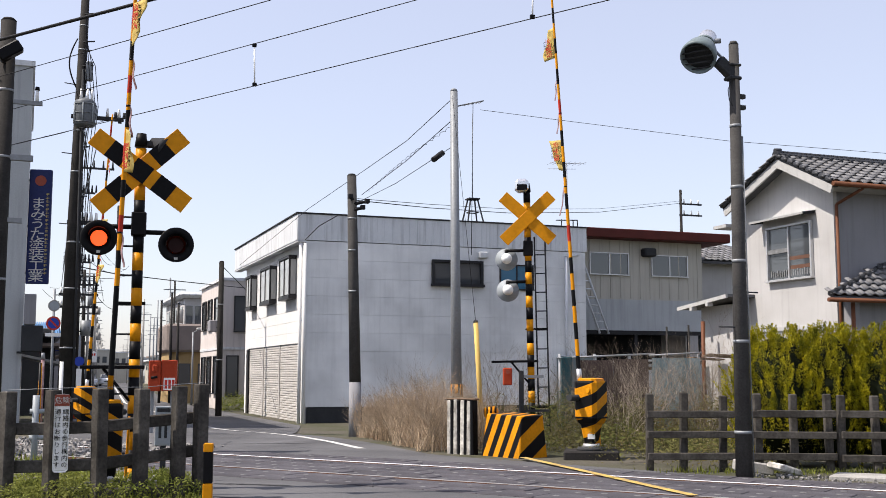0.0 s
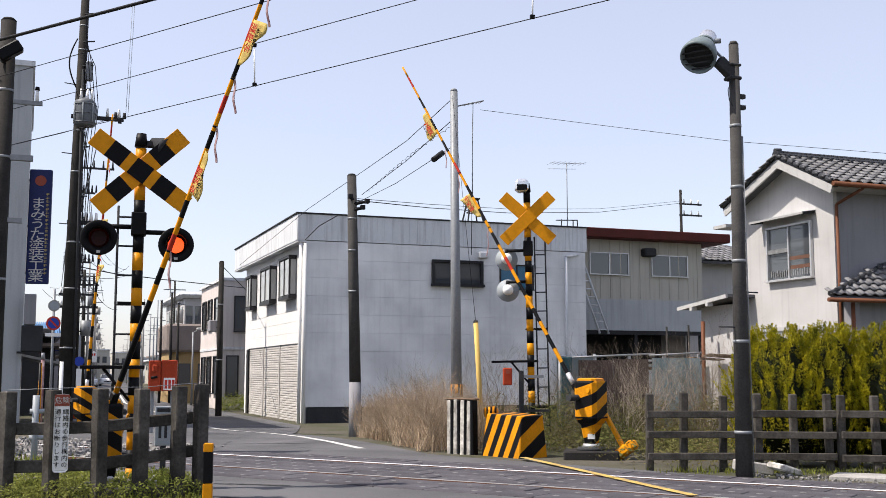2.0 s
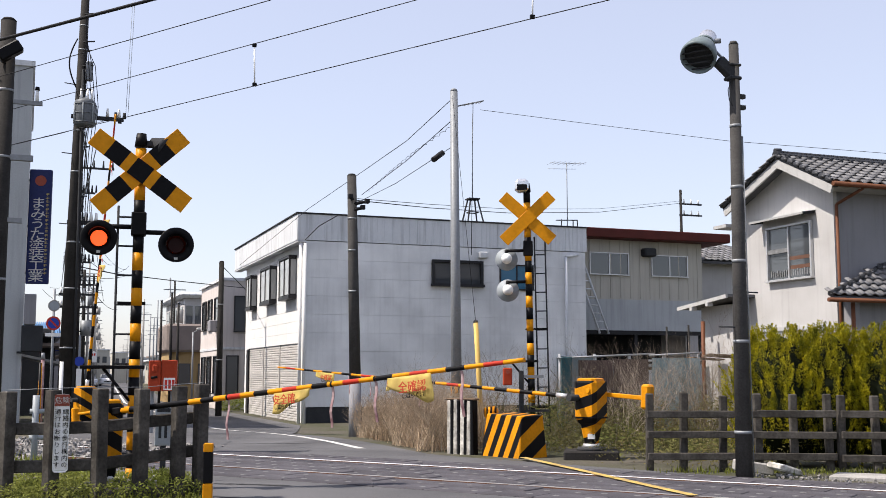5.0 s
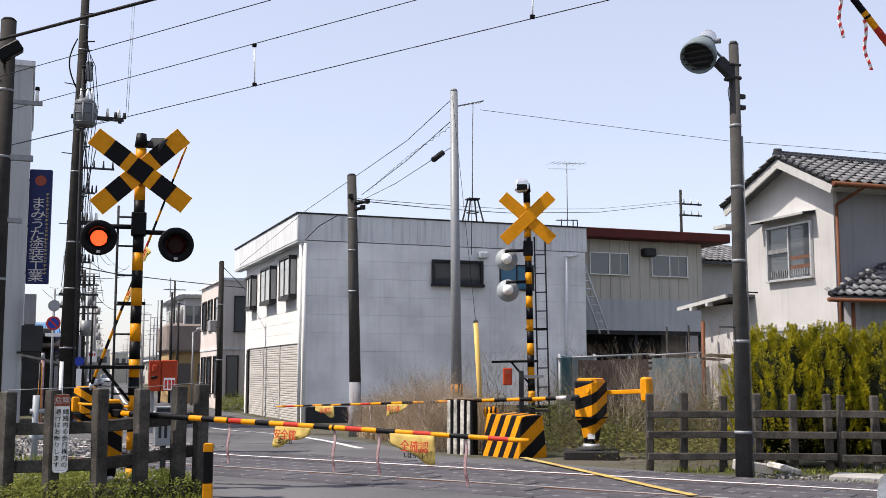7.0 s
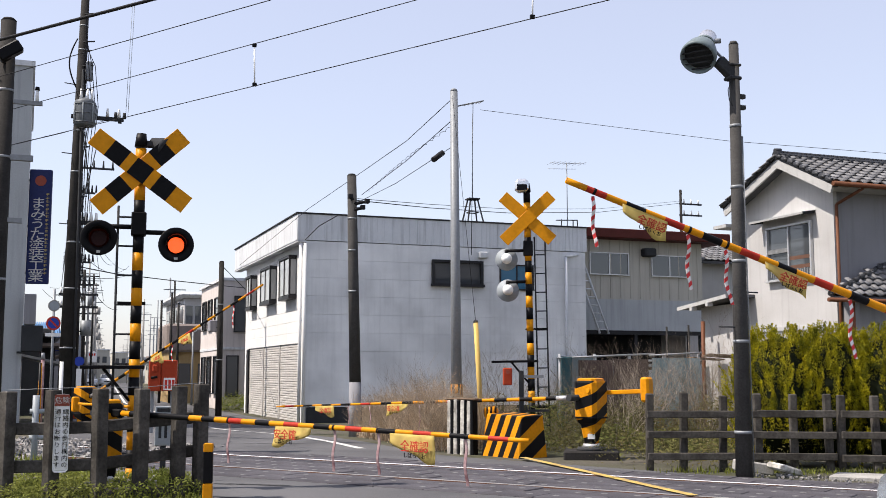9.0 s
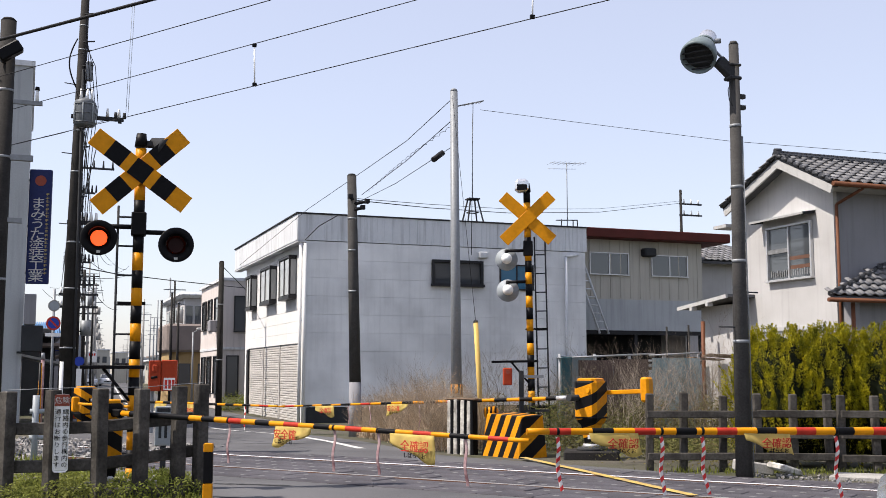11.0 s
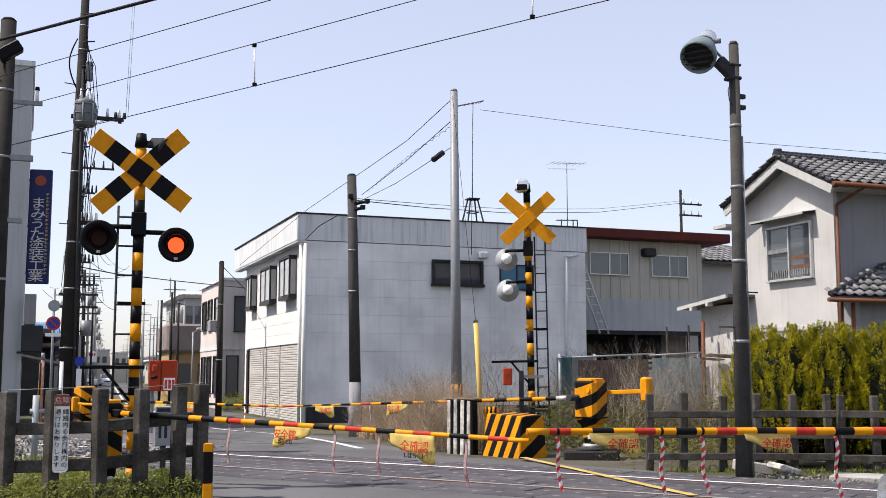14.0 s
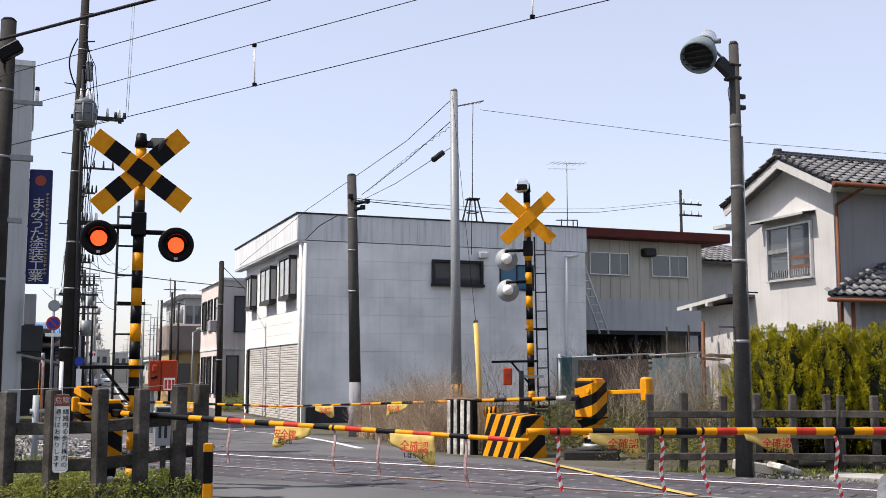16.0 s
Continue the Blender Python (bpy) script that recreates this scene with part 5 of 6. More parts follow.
    # bollard at the end of the near fence
    b = thing("striped_bollard", pose(1.53, 9.9, 0, 0, 0, -15), "square yellow and black bollard at a fence end", "bollard")
    for k, (z0, z1, m) in enumerate(((-.1, .2, M_YELLOW), (.2, .47, M_BLACK), (.47, .545, M_YELLOW))):
        part("band", bx(-.04, .04, -.04, .04, z0, z1, bevel=.006), m, b)
    # rubble by the lamp pole
    d = thing("broken_slab", pose(8.25, 10.72, .06, 8, 12, 25), "broken white-painted concrete slab on gravel", "rubble")
    part("slab", bx(-.20, .22, -.12, .12, -.04, .04, bevel=.02), M_WHITE2, d)
    d = thing("timber_offcut", pose(7.98, 10.95, .07, 0, 8, -25), "grey weathered timber offcut on gravel", "rubble")
    part("beam", bx(-.22, .24, -.07, .07, -.06, .06, bevel=.012), M_CONC, d)
    d = thing("concrete_pad", pose(9.1, 9.75, -.01, 0, 0, -50), "pale flat concrete pad beside the track", "pad")
    part("slab", bx(-.75, .75, -.28, .28, -.05, .035, bevel=.01), M_CONC, d)
    # road signs on the street's left
    s = thing("road_sign", pose(.55, 26.6, land(.5, 26.6), 0, 0, 8), "round traffic signs on a thin pole", "road sign")
    part("pole", cyl((0, .03, 0), (0, .03, 3.1), .03, n=8), M_GPOLE, s)
    part("back_disc", cyl((0, 0, 2.72), (0, .012, 2.72), .13, n=24), M_CONC, s)
    part("disc_face", cyl((0, -.006, 2.72), (0, -.001, 2.72), .105, n=24), M_LAMPBACK, s)
    part("red_disc", cyl((0, 0, 2.32), (0, .012, 2.32), .16, n=24), M_REDLETTER, s, "red-rimmed blue sign")
    part("blue_disc", cyl((0, -.006, 2.32), (0, -.001, 2.32), .12, n=24), M_BLUE, s)
    part("slash", box(bmesh.new(), -.12, .12, -.011, -.007, -.018, .018, turn=pose(0, 0, 2.32, 0, 45, 0)), M_REDLETTER, s)
    part("plate", bx(-.17, .17, .0, .012, 2.02, 2.10), M_WHITE, s)
    s = thing("road_sign", pose(1.35, 31.5, land(1.3, 31.5), 0, 0, 8), "small blue round sign on a pole", "road sign")
    part("pole", cyl((0, .03, 0), (0, .03, 2.4), .03, n=8), M_GPOLE, s)
    part("blue_disc", cyl((0, 0, 1.7), (0, .012, 1.7), .13, n=24), M_BLUE, s)
    part("plate", bx(-.07, .07, .0, .012, .9, 1.5), M_WHITE, s)
    # pipes and posts beside the far gate
    g = thing("guard_pipe", (.12, 15.0, 0), "white painted steel guard pipe", "guard pipe")
    for x in (.02, .30):
        part("upright", cyl((x, 0, -.05), (x, 0, .88), .042, n=12), M_LAMPBACK, g)
    for z in (.35, .68):
        part("crossbar", cyl((-.05, 0, z), (.35, 0, z), .03, n=8), M_LAMPBACK, g)
    for x, yy, h, m in ((.55, 19.2, 1.35, M_WHITE), (.25, 21.3, 1.35, M_STRIPEV)):
        q = thing("marker_post", (x, yy, land(x, yy)), "slim upright marker post by the track", "post", "marker posts")
        part("post", cyl((0, 0, -.05), (0, 0, h), .035, .03, n=10), m, q)
    n = thing("notice_board", pose(1.42, 12.35, 0, 0, 0, -10), "grey notice board with faded writing on a post", "sign")
    part("board", bx(-.09, .09, -.01, .01, .38, .80, bevel=.006), M_LAMPBACK, n)
    part("post", bx(-.03, .03, .01, .05, -.05, .7), M_BASE, n)
    for k in range(2):
        part("faded_mark", bx(-.05 + k * .06, -.02 + k * .06, -.013, -.01, .46, .70), M_BASE, n)
    part("header_mark", bx(-.07, .07, -.013, -.01, .74, .78), M_BASE, n)
    k = thing("traffic_cone", (1.63, 40.0, land(1.63, 40)), "orange traffic cone near the gate", "traffic cone")
    part("cone", cyl((0, 0, .03), (0, 0, .7), .16, .03, n=14), M_ORANGE, k)
    part("base", bx(-.2, .2, -.2, .2, 0, .04, bevel=.01), M_ORANGE, k)
    # boxes and a sheet roof on the buildings at the left
    a = thing("air_conditioner", (.05, 32.05, 0), "grey air-conditioner boxes on a wall bracket", "air conditioner")
    part("case", bx(-.15, .15, -.3, .3, 2.47, 3.3, bevel=.02), M_GREYWALL, a)
    part("case", bx(-.20, .35, -.3, .3, 1.75, 2.45, bevel=.02), M_BASE, a)
    part("bracket", bx(-.3, -.1, -.2, .2, 1.70, 1.75), M_BASE, a)
    w = thing("shop_awning", (0, 0, 0), "worn grey shop awning over the pavement", "awning")
    bm = bmesh.new()
    box(bm, -.3, 1.0, 34.0, 39.5, 1.55, 1.62)
    for v in bm.verts:
        v.co.z += (.35 - v.co.x) * .22
    part("sheet", bm, M_CONC, w)
    part("wall_strip", bx(-.4, -.2, 34, 39.5, -.4, 1.75), M_BASE, w)
    w = thing("sheet_roof", (0, 0, 0), "corrugated blue sheet roof", "roof")
    bm = bmesh.new()
    for k in range(24):
        box(bm, -.9 + k * .09, -.84 + k * .09, 47.5, 51.5, 2.70, 2.78)
    box(bm, -.95, 1.3, 47.5, 51.5, 2.62, 2.70)
    for v in bm.verts:
        v.co.z += (v.co.y - 47.5) * .16
    part("sheet", bm, M_BLUEROOF, w)
    part("wall", bx(-.8, 1.1, 48.2, 51.5, -.4, 2.66), M_BASE, w)
    # low green shrub in front of the corner house
    leafy("street_shrub", 1500, lambda r: (r.uniform(7.5, 9.2), r.uniform(45.6, 46.6)), .95, .05, M_GRASS, "low clipped green shrubs by a house wall", 9)
    # second pole of the street, crowded with gear
    p = thing("street_pole", (1.80, 46.0, -.36), "grey street pole crowded with transformers and arms", "utility pole", "street poles")
    part("shaft", cyl((0, 0, 0), (-.06, 0, 10.03), .17, .10, n=10), M_POLE, p)
    for z, reach in ((5.0, .6), (5.9, .5), (7.55, .58), (8.7, .55), (9.72, 1.25)):
        part("cross_arm", bx(-.15, reach, -.05, .05, z, z + .07), M_BASE, p)
        for j in range(4):
            part("insulator", cyl((.1 + j * reach * .29, 0, z + .07), (.1 + j * reach * .29, 0, z + .36), .045, .025, n=6), M_BASE, p)
    for z in (4.1, 4.6):
        part("cross_arm", bx(-.7, .8, -.05, .05, z, z + .09), M_BASE, p)
        for j in range(4):
            part("insulator", cyl((-.6 + j * .42, 0, z + .09), (-.6 + j * .42, 0, z + .3), .05, .03, n=6), M_WHITE, p)
    part("transformer", cyl((.35, -.2, 3.0), (.35, -.2, 3.6), .22, n=12), M_GPOLE, p)
    part("transformer", cyl((-.3, -.2, 3.1), (-.3, -.2, 3.7), .2, n=12), M_GPOLE, p)
    p = thing("street_pole", (3.66, 80.0, -.36), "far concrete street pole with transformers", "utility pole", "street poles")
    part("shaft", cyl((0, 0, 0), (-.1, 0, 8.7), .16, .10, n=8), M_POLE, p)
    part("transformer", cyl((.45, -.2, 6.2), (.45, -.2, 7.2), .3, n=10), M_GPOLE, p)
    for z in (7.6, 8.2, 5.6):
        part("cross_arm", bx(-.6, .9, -.05, .05, z, z + .09), M_BASE, p)
    for j in range(14):
        yy = 62 + j * 15
        q = thing("street_pole", ((2.4 if j % 2 else 7.4) + bend(yy) + .7 * math.sin(j * 2.3), yy, -.36), "far dark street pole with cross-arms", "utility pole", "street poles")
        hh = 6.6 + 2.2 * ((j * 5) % 7) / 7
        part("shaft", cyl((0, 0, 0), (0, 0, hh), .085, .05, n=6), M_CONC if yy > 90 else M_POLE, q)
        for z in (hh - .5, hh - 1.3):
            part("cross_arm", bx(-.6, .6, -.03, .03, z, z + .05), M_GPOLE, q)
        if j % 3 == 0:
            part("transformer", cyl((.3, 0, hh - 2.3), (.3, 0, hh - 1.6), .2, n=8), M_CONC, q)
    q = thing("marker_post", (.32, 24.0, land(.32, 24)), "red and white striped post with a grey cap", "post", "marker posts")
    part("post", cyl((0, 0, -.05), (0, 0, 1.45), .038, n=12), M_TAPEOLD, q)
    part("cap", cyl((0, 0, 1.45), (0, 0, 1.58), .05, .03, n=12), M_GPOLE, q)
    q = thing("shop_notice", (4.78, 90.0, -.36), "white shop notice with red marks on a pole", "sign")
    part("pole", cyl((0, .1, 0), (0, .1, 2.5), .05, n=8), M_WHITE, q)
    part("board", bx(-.34, .34, -.05, .05, 2.40, 3.22, bevel=.02), M_WHITE, q)
    for j in range(3):
        part("red_mark", bx(-.24 + j * .18, -.12 + j * .18, -.06, -.05, 2.9, 3.1), M_REDLETTER, q)
    q = thing("street_lamp", (7.62, 55.0, -.36), "slim grey street lamp beside a shop", "street lamp")
    part("pole", cyl((0, 0, 0), (0, 0, 3.55), .055, .04, n=8), M_GPOLE, q)
    part("arm", cyl((0, 0, 3.5), (.30, -.1, 3.72), .03, n=6), M_GPOLE, q)
    part("lantern", bx(.15, .42, -.18, -.02, 3.66, 3.76, bevel=.02), M_WHITE, q)
    q = thing("hanging_cable", (2.0, 27.0, 7.28), "thin pale cable hanging from overhead wires", "cable", "overhead wires")
    for dx in (0, .05):
        part("strand", cyl((.01 + dx, 0, 0), (.09 + dx, 0, 2.95), .006, n=5), M_LAMPBACK, q)
    for j in range(3):
        part("insulator", cyl((-.02 - .10 * j, 0, -.04 - .12 * (j % 2)), (-.02 - .10 * j, 0, .10 - .12 * (j % 2)), .045, .035, n=8), M_BASE, q)
    rnd = random.Random(17)
    for j in range(26):
        x0, x1 = rnd.uniform(2.4, 2.8), rnd.uniform(.8, 7.0)
        y0 = rnd.choice((27.5, 46, 46, 80, 80, 92))
        x0 = {27.5: 1.0, 46: 1.85, 80: 3.7}.get(y0, x0 + bend(y0))
        y1 = y0 + rnd.uniform(18, 50)
        build_wire("street_cable", sag((x0, y0, rnd.uniform(4.5, 8.5)), (x1, y1, rnd.uniform(5, 9)), rnd.uniform(.2, .8), 8), rnd.uniform(.010, .020), "black street cable between poles")


# ---------------------------------------------------------------- street furniture and the far street
def build_lamp_pole():
    x, y = 7.60, 10.58
    p = build_pole("lamp_pole", x, y, 4.99, .096, .056, M_LAMPPOLE, "dark concrete pole with a round crossing floodlight", lean=(0.03, 0), bands=(.48, 1.5, 2.42, 3.28, 4.0))
    r = thing("floodlight", (x, y, 0), "large round grey floodlight with slatted face", "floodlight")
    c = Vector((-.36, .12, 4.87))
    ax = Vector((-.58, -.42, -.66)).normalized()
    bm = bmesh.new()
    lathe(bm, c, ax, [(-.22, .0), (-.22, .11), (-.16, .15), (-.08, .185), (.0, .205), (.06, .215), (.10, .205), (.095, .19), (.0, .17), (-.01, 0)], n=28)
    part("reflector_shell", bm, M_TEAL, r)
    bm = bmesh.new()
    lathe(bm, c, ax, [(-.46, .0), (-.46, .07), (-.42, .105), (-.24, .115), (-.20, .10)], n=24)
    part("lamp_cap", bm, M_CHROME, r, "pale silver lamp cap")
    s1 = ax.cross(Vector((0, 0, 1))).normalized()
    s2 = ax.cross(s1).normalized()
    for k in range(5):
        o = (k - 2) * .072
        half = math.sqrt(max(.001, .19 ** 2 - o * o))
        m = c + ax * .07 + s2 * o
        bm = bmesh.new()
        tube(bm, m - s1 * half, m + s1 * half, .010, n=6)
        part("louvre", bm, M_BASE, r)
    part("mount_arm", cyl((-.02, -.02, 4.70), c - ax * .32, .016, n=8), M_GPOLE, r)
    part("lamp_inside", cyl(c + ax * .012, c + ax * .02, .172, n=24), M_BASE, r, "dark lamp interior")
    part("cap_ring", cyl(c - ax * .25, c - ax * .22, .125, n=24), M_TEAL, r)
    part("hinge", cyl(c - ax * .30 + Vector((.06, -.06, 0)), c - ax * .30 + Vector((.14, -.10, 0)), .03, n=10), M_GPOLE, r)
    part("mount_plate", box(bmesh.new(), -.24, .0, -.05, .05, -.07, .07, bevel=.012, turn=pose(-.0, 0, 4.63, 0, 38, 0)), M_BASE, r)
    part("clamp", bx(-.075, .085, -.075, .075, 4.56, 4.60, bevel=.01), M_BASE, r)
    part("clamp", bx(-.075, .085, -.075, .075, 4.72, 4.75, bevel=.01), M_BASE, r)
    part("wire_loop", path_tube(bmesh.new(), [Vector((-.05, -.06, 4.56)), Vector((-.12, -.08, 4.42)), Vector((-.11, -.08, 4.30)), Vector((-.05, -.06, 4.24))], .005), M_CABLE, r)
    part("cable", cyl((.11, -.03, .0), (.10, -.02, 3.9), .009, n=6), M_GPOLE, p)
    for z in (4.22, 4.35):
        part("band_clip", bx(.06, .16, -.03, .03, z, z + .05, bevel=.005), M_BASE, p)
    for z, sx in ((2.08, .26), (1.68, -.28)):
        part("step_bolt", cyl((0.02, 0, z), (sx, 0, z), .009, n=6), M_BASE, p)


def build_car(x, y, rz, paint, label):
    """A compact hatchback, its nose along +y."""
    c = thing("car", pose(x, y, land(x, y), 0, 0, rz), label, "car", "cars")
    bm = bmesh.new()
    prof = [(-1.85, .25), (-1.9, .55), (-1.85, .90), (-1.5, .98), (.75, 1.02), (1.55, .95), (1.80, .85), (1.86, .45), (1.8, .22)]
    rings = []
    for xx, low, back in ((-.84, .17, .34), (-.81, .09, .20), (-.74, .06, .14), (-.58, .02, .05), (0, 0, 0), (.58, .015, .04), (.74, .04, .10), (.81, .09, .20), (.84, .17, .34)):
        rings.append([bm.verts.new((xx, a - math.copysign(back, a) if abs(a) > 1 else a, b - low * min(1, (b - .22) / .3))) for a, b in prof])
    for r, s in zip(rings, rings[1:]):
        for k in range(len(prof)):
            f = bm.faces.new((r[k], r[(k + 1) % len(prof)], s[(k + 1) % len(prof)], s[k]))
            f.smooth = abs(prof[k][1] - .22) > .05
    bm.faces.new(rings[0])
    bm.faces.new(rings[-1][::-1])
    body = part("body", bm, paint, c)
    bm = bmesh.new()
    lo = [bm.verts.new(v) for v in ((-.76, -1.7, .9), (.76, -1.7, .9), (.76, .95, .9), (-.76, .95, .9))]
    hi = [bm.verts.new(v) for v in ((-.60, -1.4, 1.46), (.60, -1.4, 1.46), (.60, .15, 1.46), (-.60, .15, 1.46))]
    bm.faces.new(hi)
    for k in range(4):
        bm.faces.new((lo[k], lo[(k + 1) % 4], hi[(k + 1) % 4], hi[k]))
    part("cabin", bm, M_CARGLASS, c, "dark tinted glasshouse")
    part("roof", bx(-.61, .61, -1.45, .18, 1.44, 1.49, bevel=.02), paint, c)
    for sx in (-.58, .58):
        bm = bmesh.new()
        lathe(bm, (sx * 1.12, 1.66, .66), (0, 1, -.1), [(-.1, .0), (-.08, .10), (.02, .10), (.07, .06), (.08, 0)], n=14)
        part("headlight", bm, M_CHROME, c, "clear headlight")
    part("bumper", bx(-.60, .60, 1.66, 1.90, .25, .50, bevel=.05), paint, c)
    part("grille", bx(-.40, .40, 1.84, 1.90, .52, .62, bevel=.01), M_BLACK, c)
    part("number_plate", bx(-.17, .17, 1.92, 1.935, .32, .48), M_WHITE, c)
    for sx in (-.76, .76):
        for yy in (-1.2, 1.2):
            w = part("wheel", cyl((sx - .09, yy, .29), (sx + .09, yy, .29), .29, n=20), M_RUBBER, c)
            part("rim", cyl((sx - .10, yy, .29), (sx + .10, yy, .29), .18, n=16), M_ALU, w)
    return c


def build_left_side():
    # tall white-grey block on the street's left
    b = thing("grey_block", (0, 0, 0), "tall narrow grey rendered building", "building")
    part("wall", bx(-9.0, -.13, 32.2, 41, -.4, 9.7), M_BEIGE2, b)
    part("roof_edge", bx(-9.05, -.08, 32.15, 41.05, 9.7, 9.85), M_FASCIA, b)
    s = thing("shop_sign", pose(.20, 32.38, 3.62, 0, 0, -9), "tall navy projecting shop sign with pale lettering", "sign")
    part("board", bx(-.30, .30, -.07, .07, 0, 3.2, bevel=.02), M_SIGNBLUE, s)
    for z in (.3, 1.6, 2.9):
        part("bracket", cyl((-.55, 0, z), (-.28, 0, z), .03, n=8), M_GPOLE, s)
    part("emblem", cyl((0, -.071, 2.88), (0, -.078, 2.88), .15, n=20), M_REDSIGN, s)
    for o in text_part("まみうた塗装工業", .34, (-.25, -.075, 2.13), M_LETTER, s, vertical=True, gap=.86):
        o.scale.x = 1.25
    bm = bmesh.new()
    for k in range(22):
        z = 2.5 - k * .105
        for ax, az, w_, h_ in ((0, .03, .075, .012), (0, -.005, .085, .012), (-.01, 0, .012, .07)):
            box(bm, .2 + ax - w_ / 2, .2 + ax + w_ / 2, -.078, -.07, z + az - h_ / 2, z + az + h_ / 2)
    part("gold_mark", bm, M_GOLD, s)
    # small roofs and shops behind
    rnd = random.Random(3)
    for k, (x0, x1, y0, y1, z, m) in enumerate(((-8, .45, 44, 52, 2.6, M_BASE), (-9, .75, 54, 66, 3.0, M_BASE), (-9, .9, 70, 84, 3.4, M_GREYWALL), (-9, 1.2, 90, 120, 4.2, M_GREYWALL),
                                               (-9, 1.5, 130, 180, 4.5, M_BEIGE2))):
        h = thing("street_house", (0, 0, 0), "low shop house along the street", "house", "street houses")
        x1 += bend(y0)
        part("wall", bx(x0, x1, y0, y1, -.4, z), m, h)
        part("roof", bx(x0 - .3, x1 + .5, y0 - .4, y1 + .4, z, z + .25, bevel=.05), M_TILE, h)
        part("awning", bx(x1, x1 + .9, y0 + .5, y1 - .5, 2.2, 2.32), (M_TAN, M_SIGNBLUE)[k % 2], h)
        for j in range(3):
            yy = y0 + (j + .3) * (y1 - y0) / 3
            part("window", bx(x1 + .0, x1 + .03, yy, yy + 1.4, z * .55, z * .8), M_GLASS, h)
        part("side_window", bx(x1 - 2.2, x1 - 1.0, y0 - .03, y0, z * .5, z * .75), M_GLASS, h)


def build_right_street():
    b = thing("corner_shop_house", (0, 0, 0), "pale two-storey rendered house with a curved upper roof", "house", "street houses")
    X = 7.9
    part("wall", bx(X, X + 8, 48.2, 54.4, -.4, 5.2), M_WARMWALL, b)
    part("coping", bx(X - .1, X + 8.1, 48.1, 54.5, 5.2, 5.32), M_FASCIA, b)
    for yy in (49.0, 50.9, 52.6):
        for z0, z1 in ((3.2, 4.5), (.3, 1.9)):
            build_window(b, 'x', yy, yy + 1.0, z0, z1, X, M_DFRAME, 1, .08)
    build_window(b, 'y', X + .55, X + 1.0, 3.0, 4.5, 48.2, M_DFRAME, 1, .08)
    build_window(b, 'y', X + .25, X + .7, .2, 1.9, 48.2, M_DFRAME, 1, .08)
    part("belt", bx(X - .03, X + 8, 48.15, 54.4, 2.2, 2.3), M_FASCIA, b)
    part("air_conditioner", bx(X - .40, X - .05, 49.0, 49.7, 3.0, 3.5, bevel=.03), M_GREYWALL, b)
    c = thing("street_house", (0, 0, 0), "tan-roofed ochre shop along the street", "house", "street houses")
    part("wall", bx(X - .8, X + 8, 60, 64, -.4, 2.3), M_OCHRE, c)
    part("roof", bx(X - 1.0, X + 8, 59.6, 64.2, 2.3, 3.8, bevel=.12), M_TAN, c)
    for k in range(3):
        part("window", bx(X - .3 + k * 1.0, X + .3 + k * 1.0, 59.94, 60.0, .6, 1.7), M_GLASS, c)
    part("shop_panel", bx(X - .75, X - .35, 59.9, 59.97, .9, 1.7), M_WHITE, c)
    part("blue_mark", bx(X - .68, X - .42, 59.88, 59.9, 1.1, 1.5), M_BLUE, c)
    d = thing("street_house", (0, 0, 0), "grey house with a round-edged upper storey", "house", "street houses")
    part("wall", bx(X + 1.5, X + 10, 72, 82, -.4, 6.0), M_STUCCO, d)
    part("roof", bx(X + 1.1, X + 10, 71.6, 82.4, 6.0, 6.4, bevel=.18), M_FASCIA, d)
    for k in range(4):
        part("window", bx(X + 1.6 + k * .55, X + 2.0 + k * .55, 71.95, 72.0, 4.2, 5.5), M_GLASS, d)
        part("window", bx(X + 1.46, X + 1.5, 72.8 + k * 2.3, 74.4 + k * 2.3, 4.2, 5.5), M_GLASS, d)
    rnd = random.Random(12)
    for k in range(9):
        y0 = 88 + k * 16
        h = thing("street_house", (0, 0, 0), "far low house along the street", "house", "street houses")
        zt = rnd.uniform(2.3, 3.4)
        X = 9.4 + bend(y0 + 12)
        m = rnd.choice((M_STUCCO, M_BEIGE, M_GREYWALL, M_BEIGE2))
        part("wall", bx(X + .4, X + 9, y0, y0 + 12, -.4, zt), m, h)
        part("roof", bx(X, X + 9.4, y0 - .4, y0 + 12.4, zt, zt + .3, bevel=.06), rnd.choice((M_TILE, M_TAN, M_FASCIA)), h)
        for j in range(3):
            part("window", bx(X + .36, X + .4, y0 + 1 + j * 3.6, y0 + 3 + j * 3.6, zt * .6, zt * .85), M_GLASS, h)
        build = thing("street_pole", (X - 1.6 + rnd.uniform(-.3, .3), y0, -.36), "far concrete street pole with cross-arms", "utility pole", "street poles")
        part("shaft", cyl((0, 0, 0), (0, 0, rnd.uniform(7, 9)), .09, .06, n=8), M_GPOLE, build)
        for z in (5.6, 6.6):
            part("cross_arm", bx(-.6, .6, -.03, .03, z, z + .05), M_GPOLE, build)
        build = thing("street_pole", (2.6 + bend(y0 - 8) + rnd.uniform(-.3, .3), y0 - 8, -.36), "far concrete street pole with cross-arms", "utility pole", "street poles")
        part("shaft", cyl((0, 0, 0), (0, 0, rnd.uniform(8.5, 10)), .09, .055, n=8), M_CONC, build)
        for z in (7.4, 8.4):
            part("cross_arm", bx(-.6, .6, -.03, .03, z, z + .05), M_GPOLE, build)
        part("transformer", cyl((.25, -.2, 6.4), (.25, -.2, 7.0), .16, n=10), M_CONC, build)
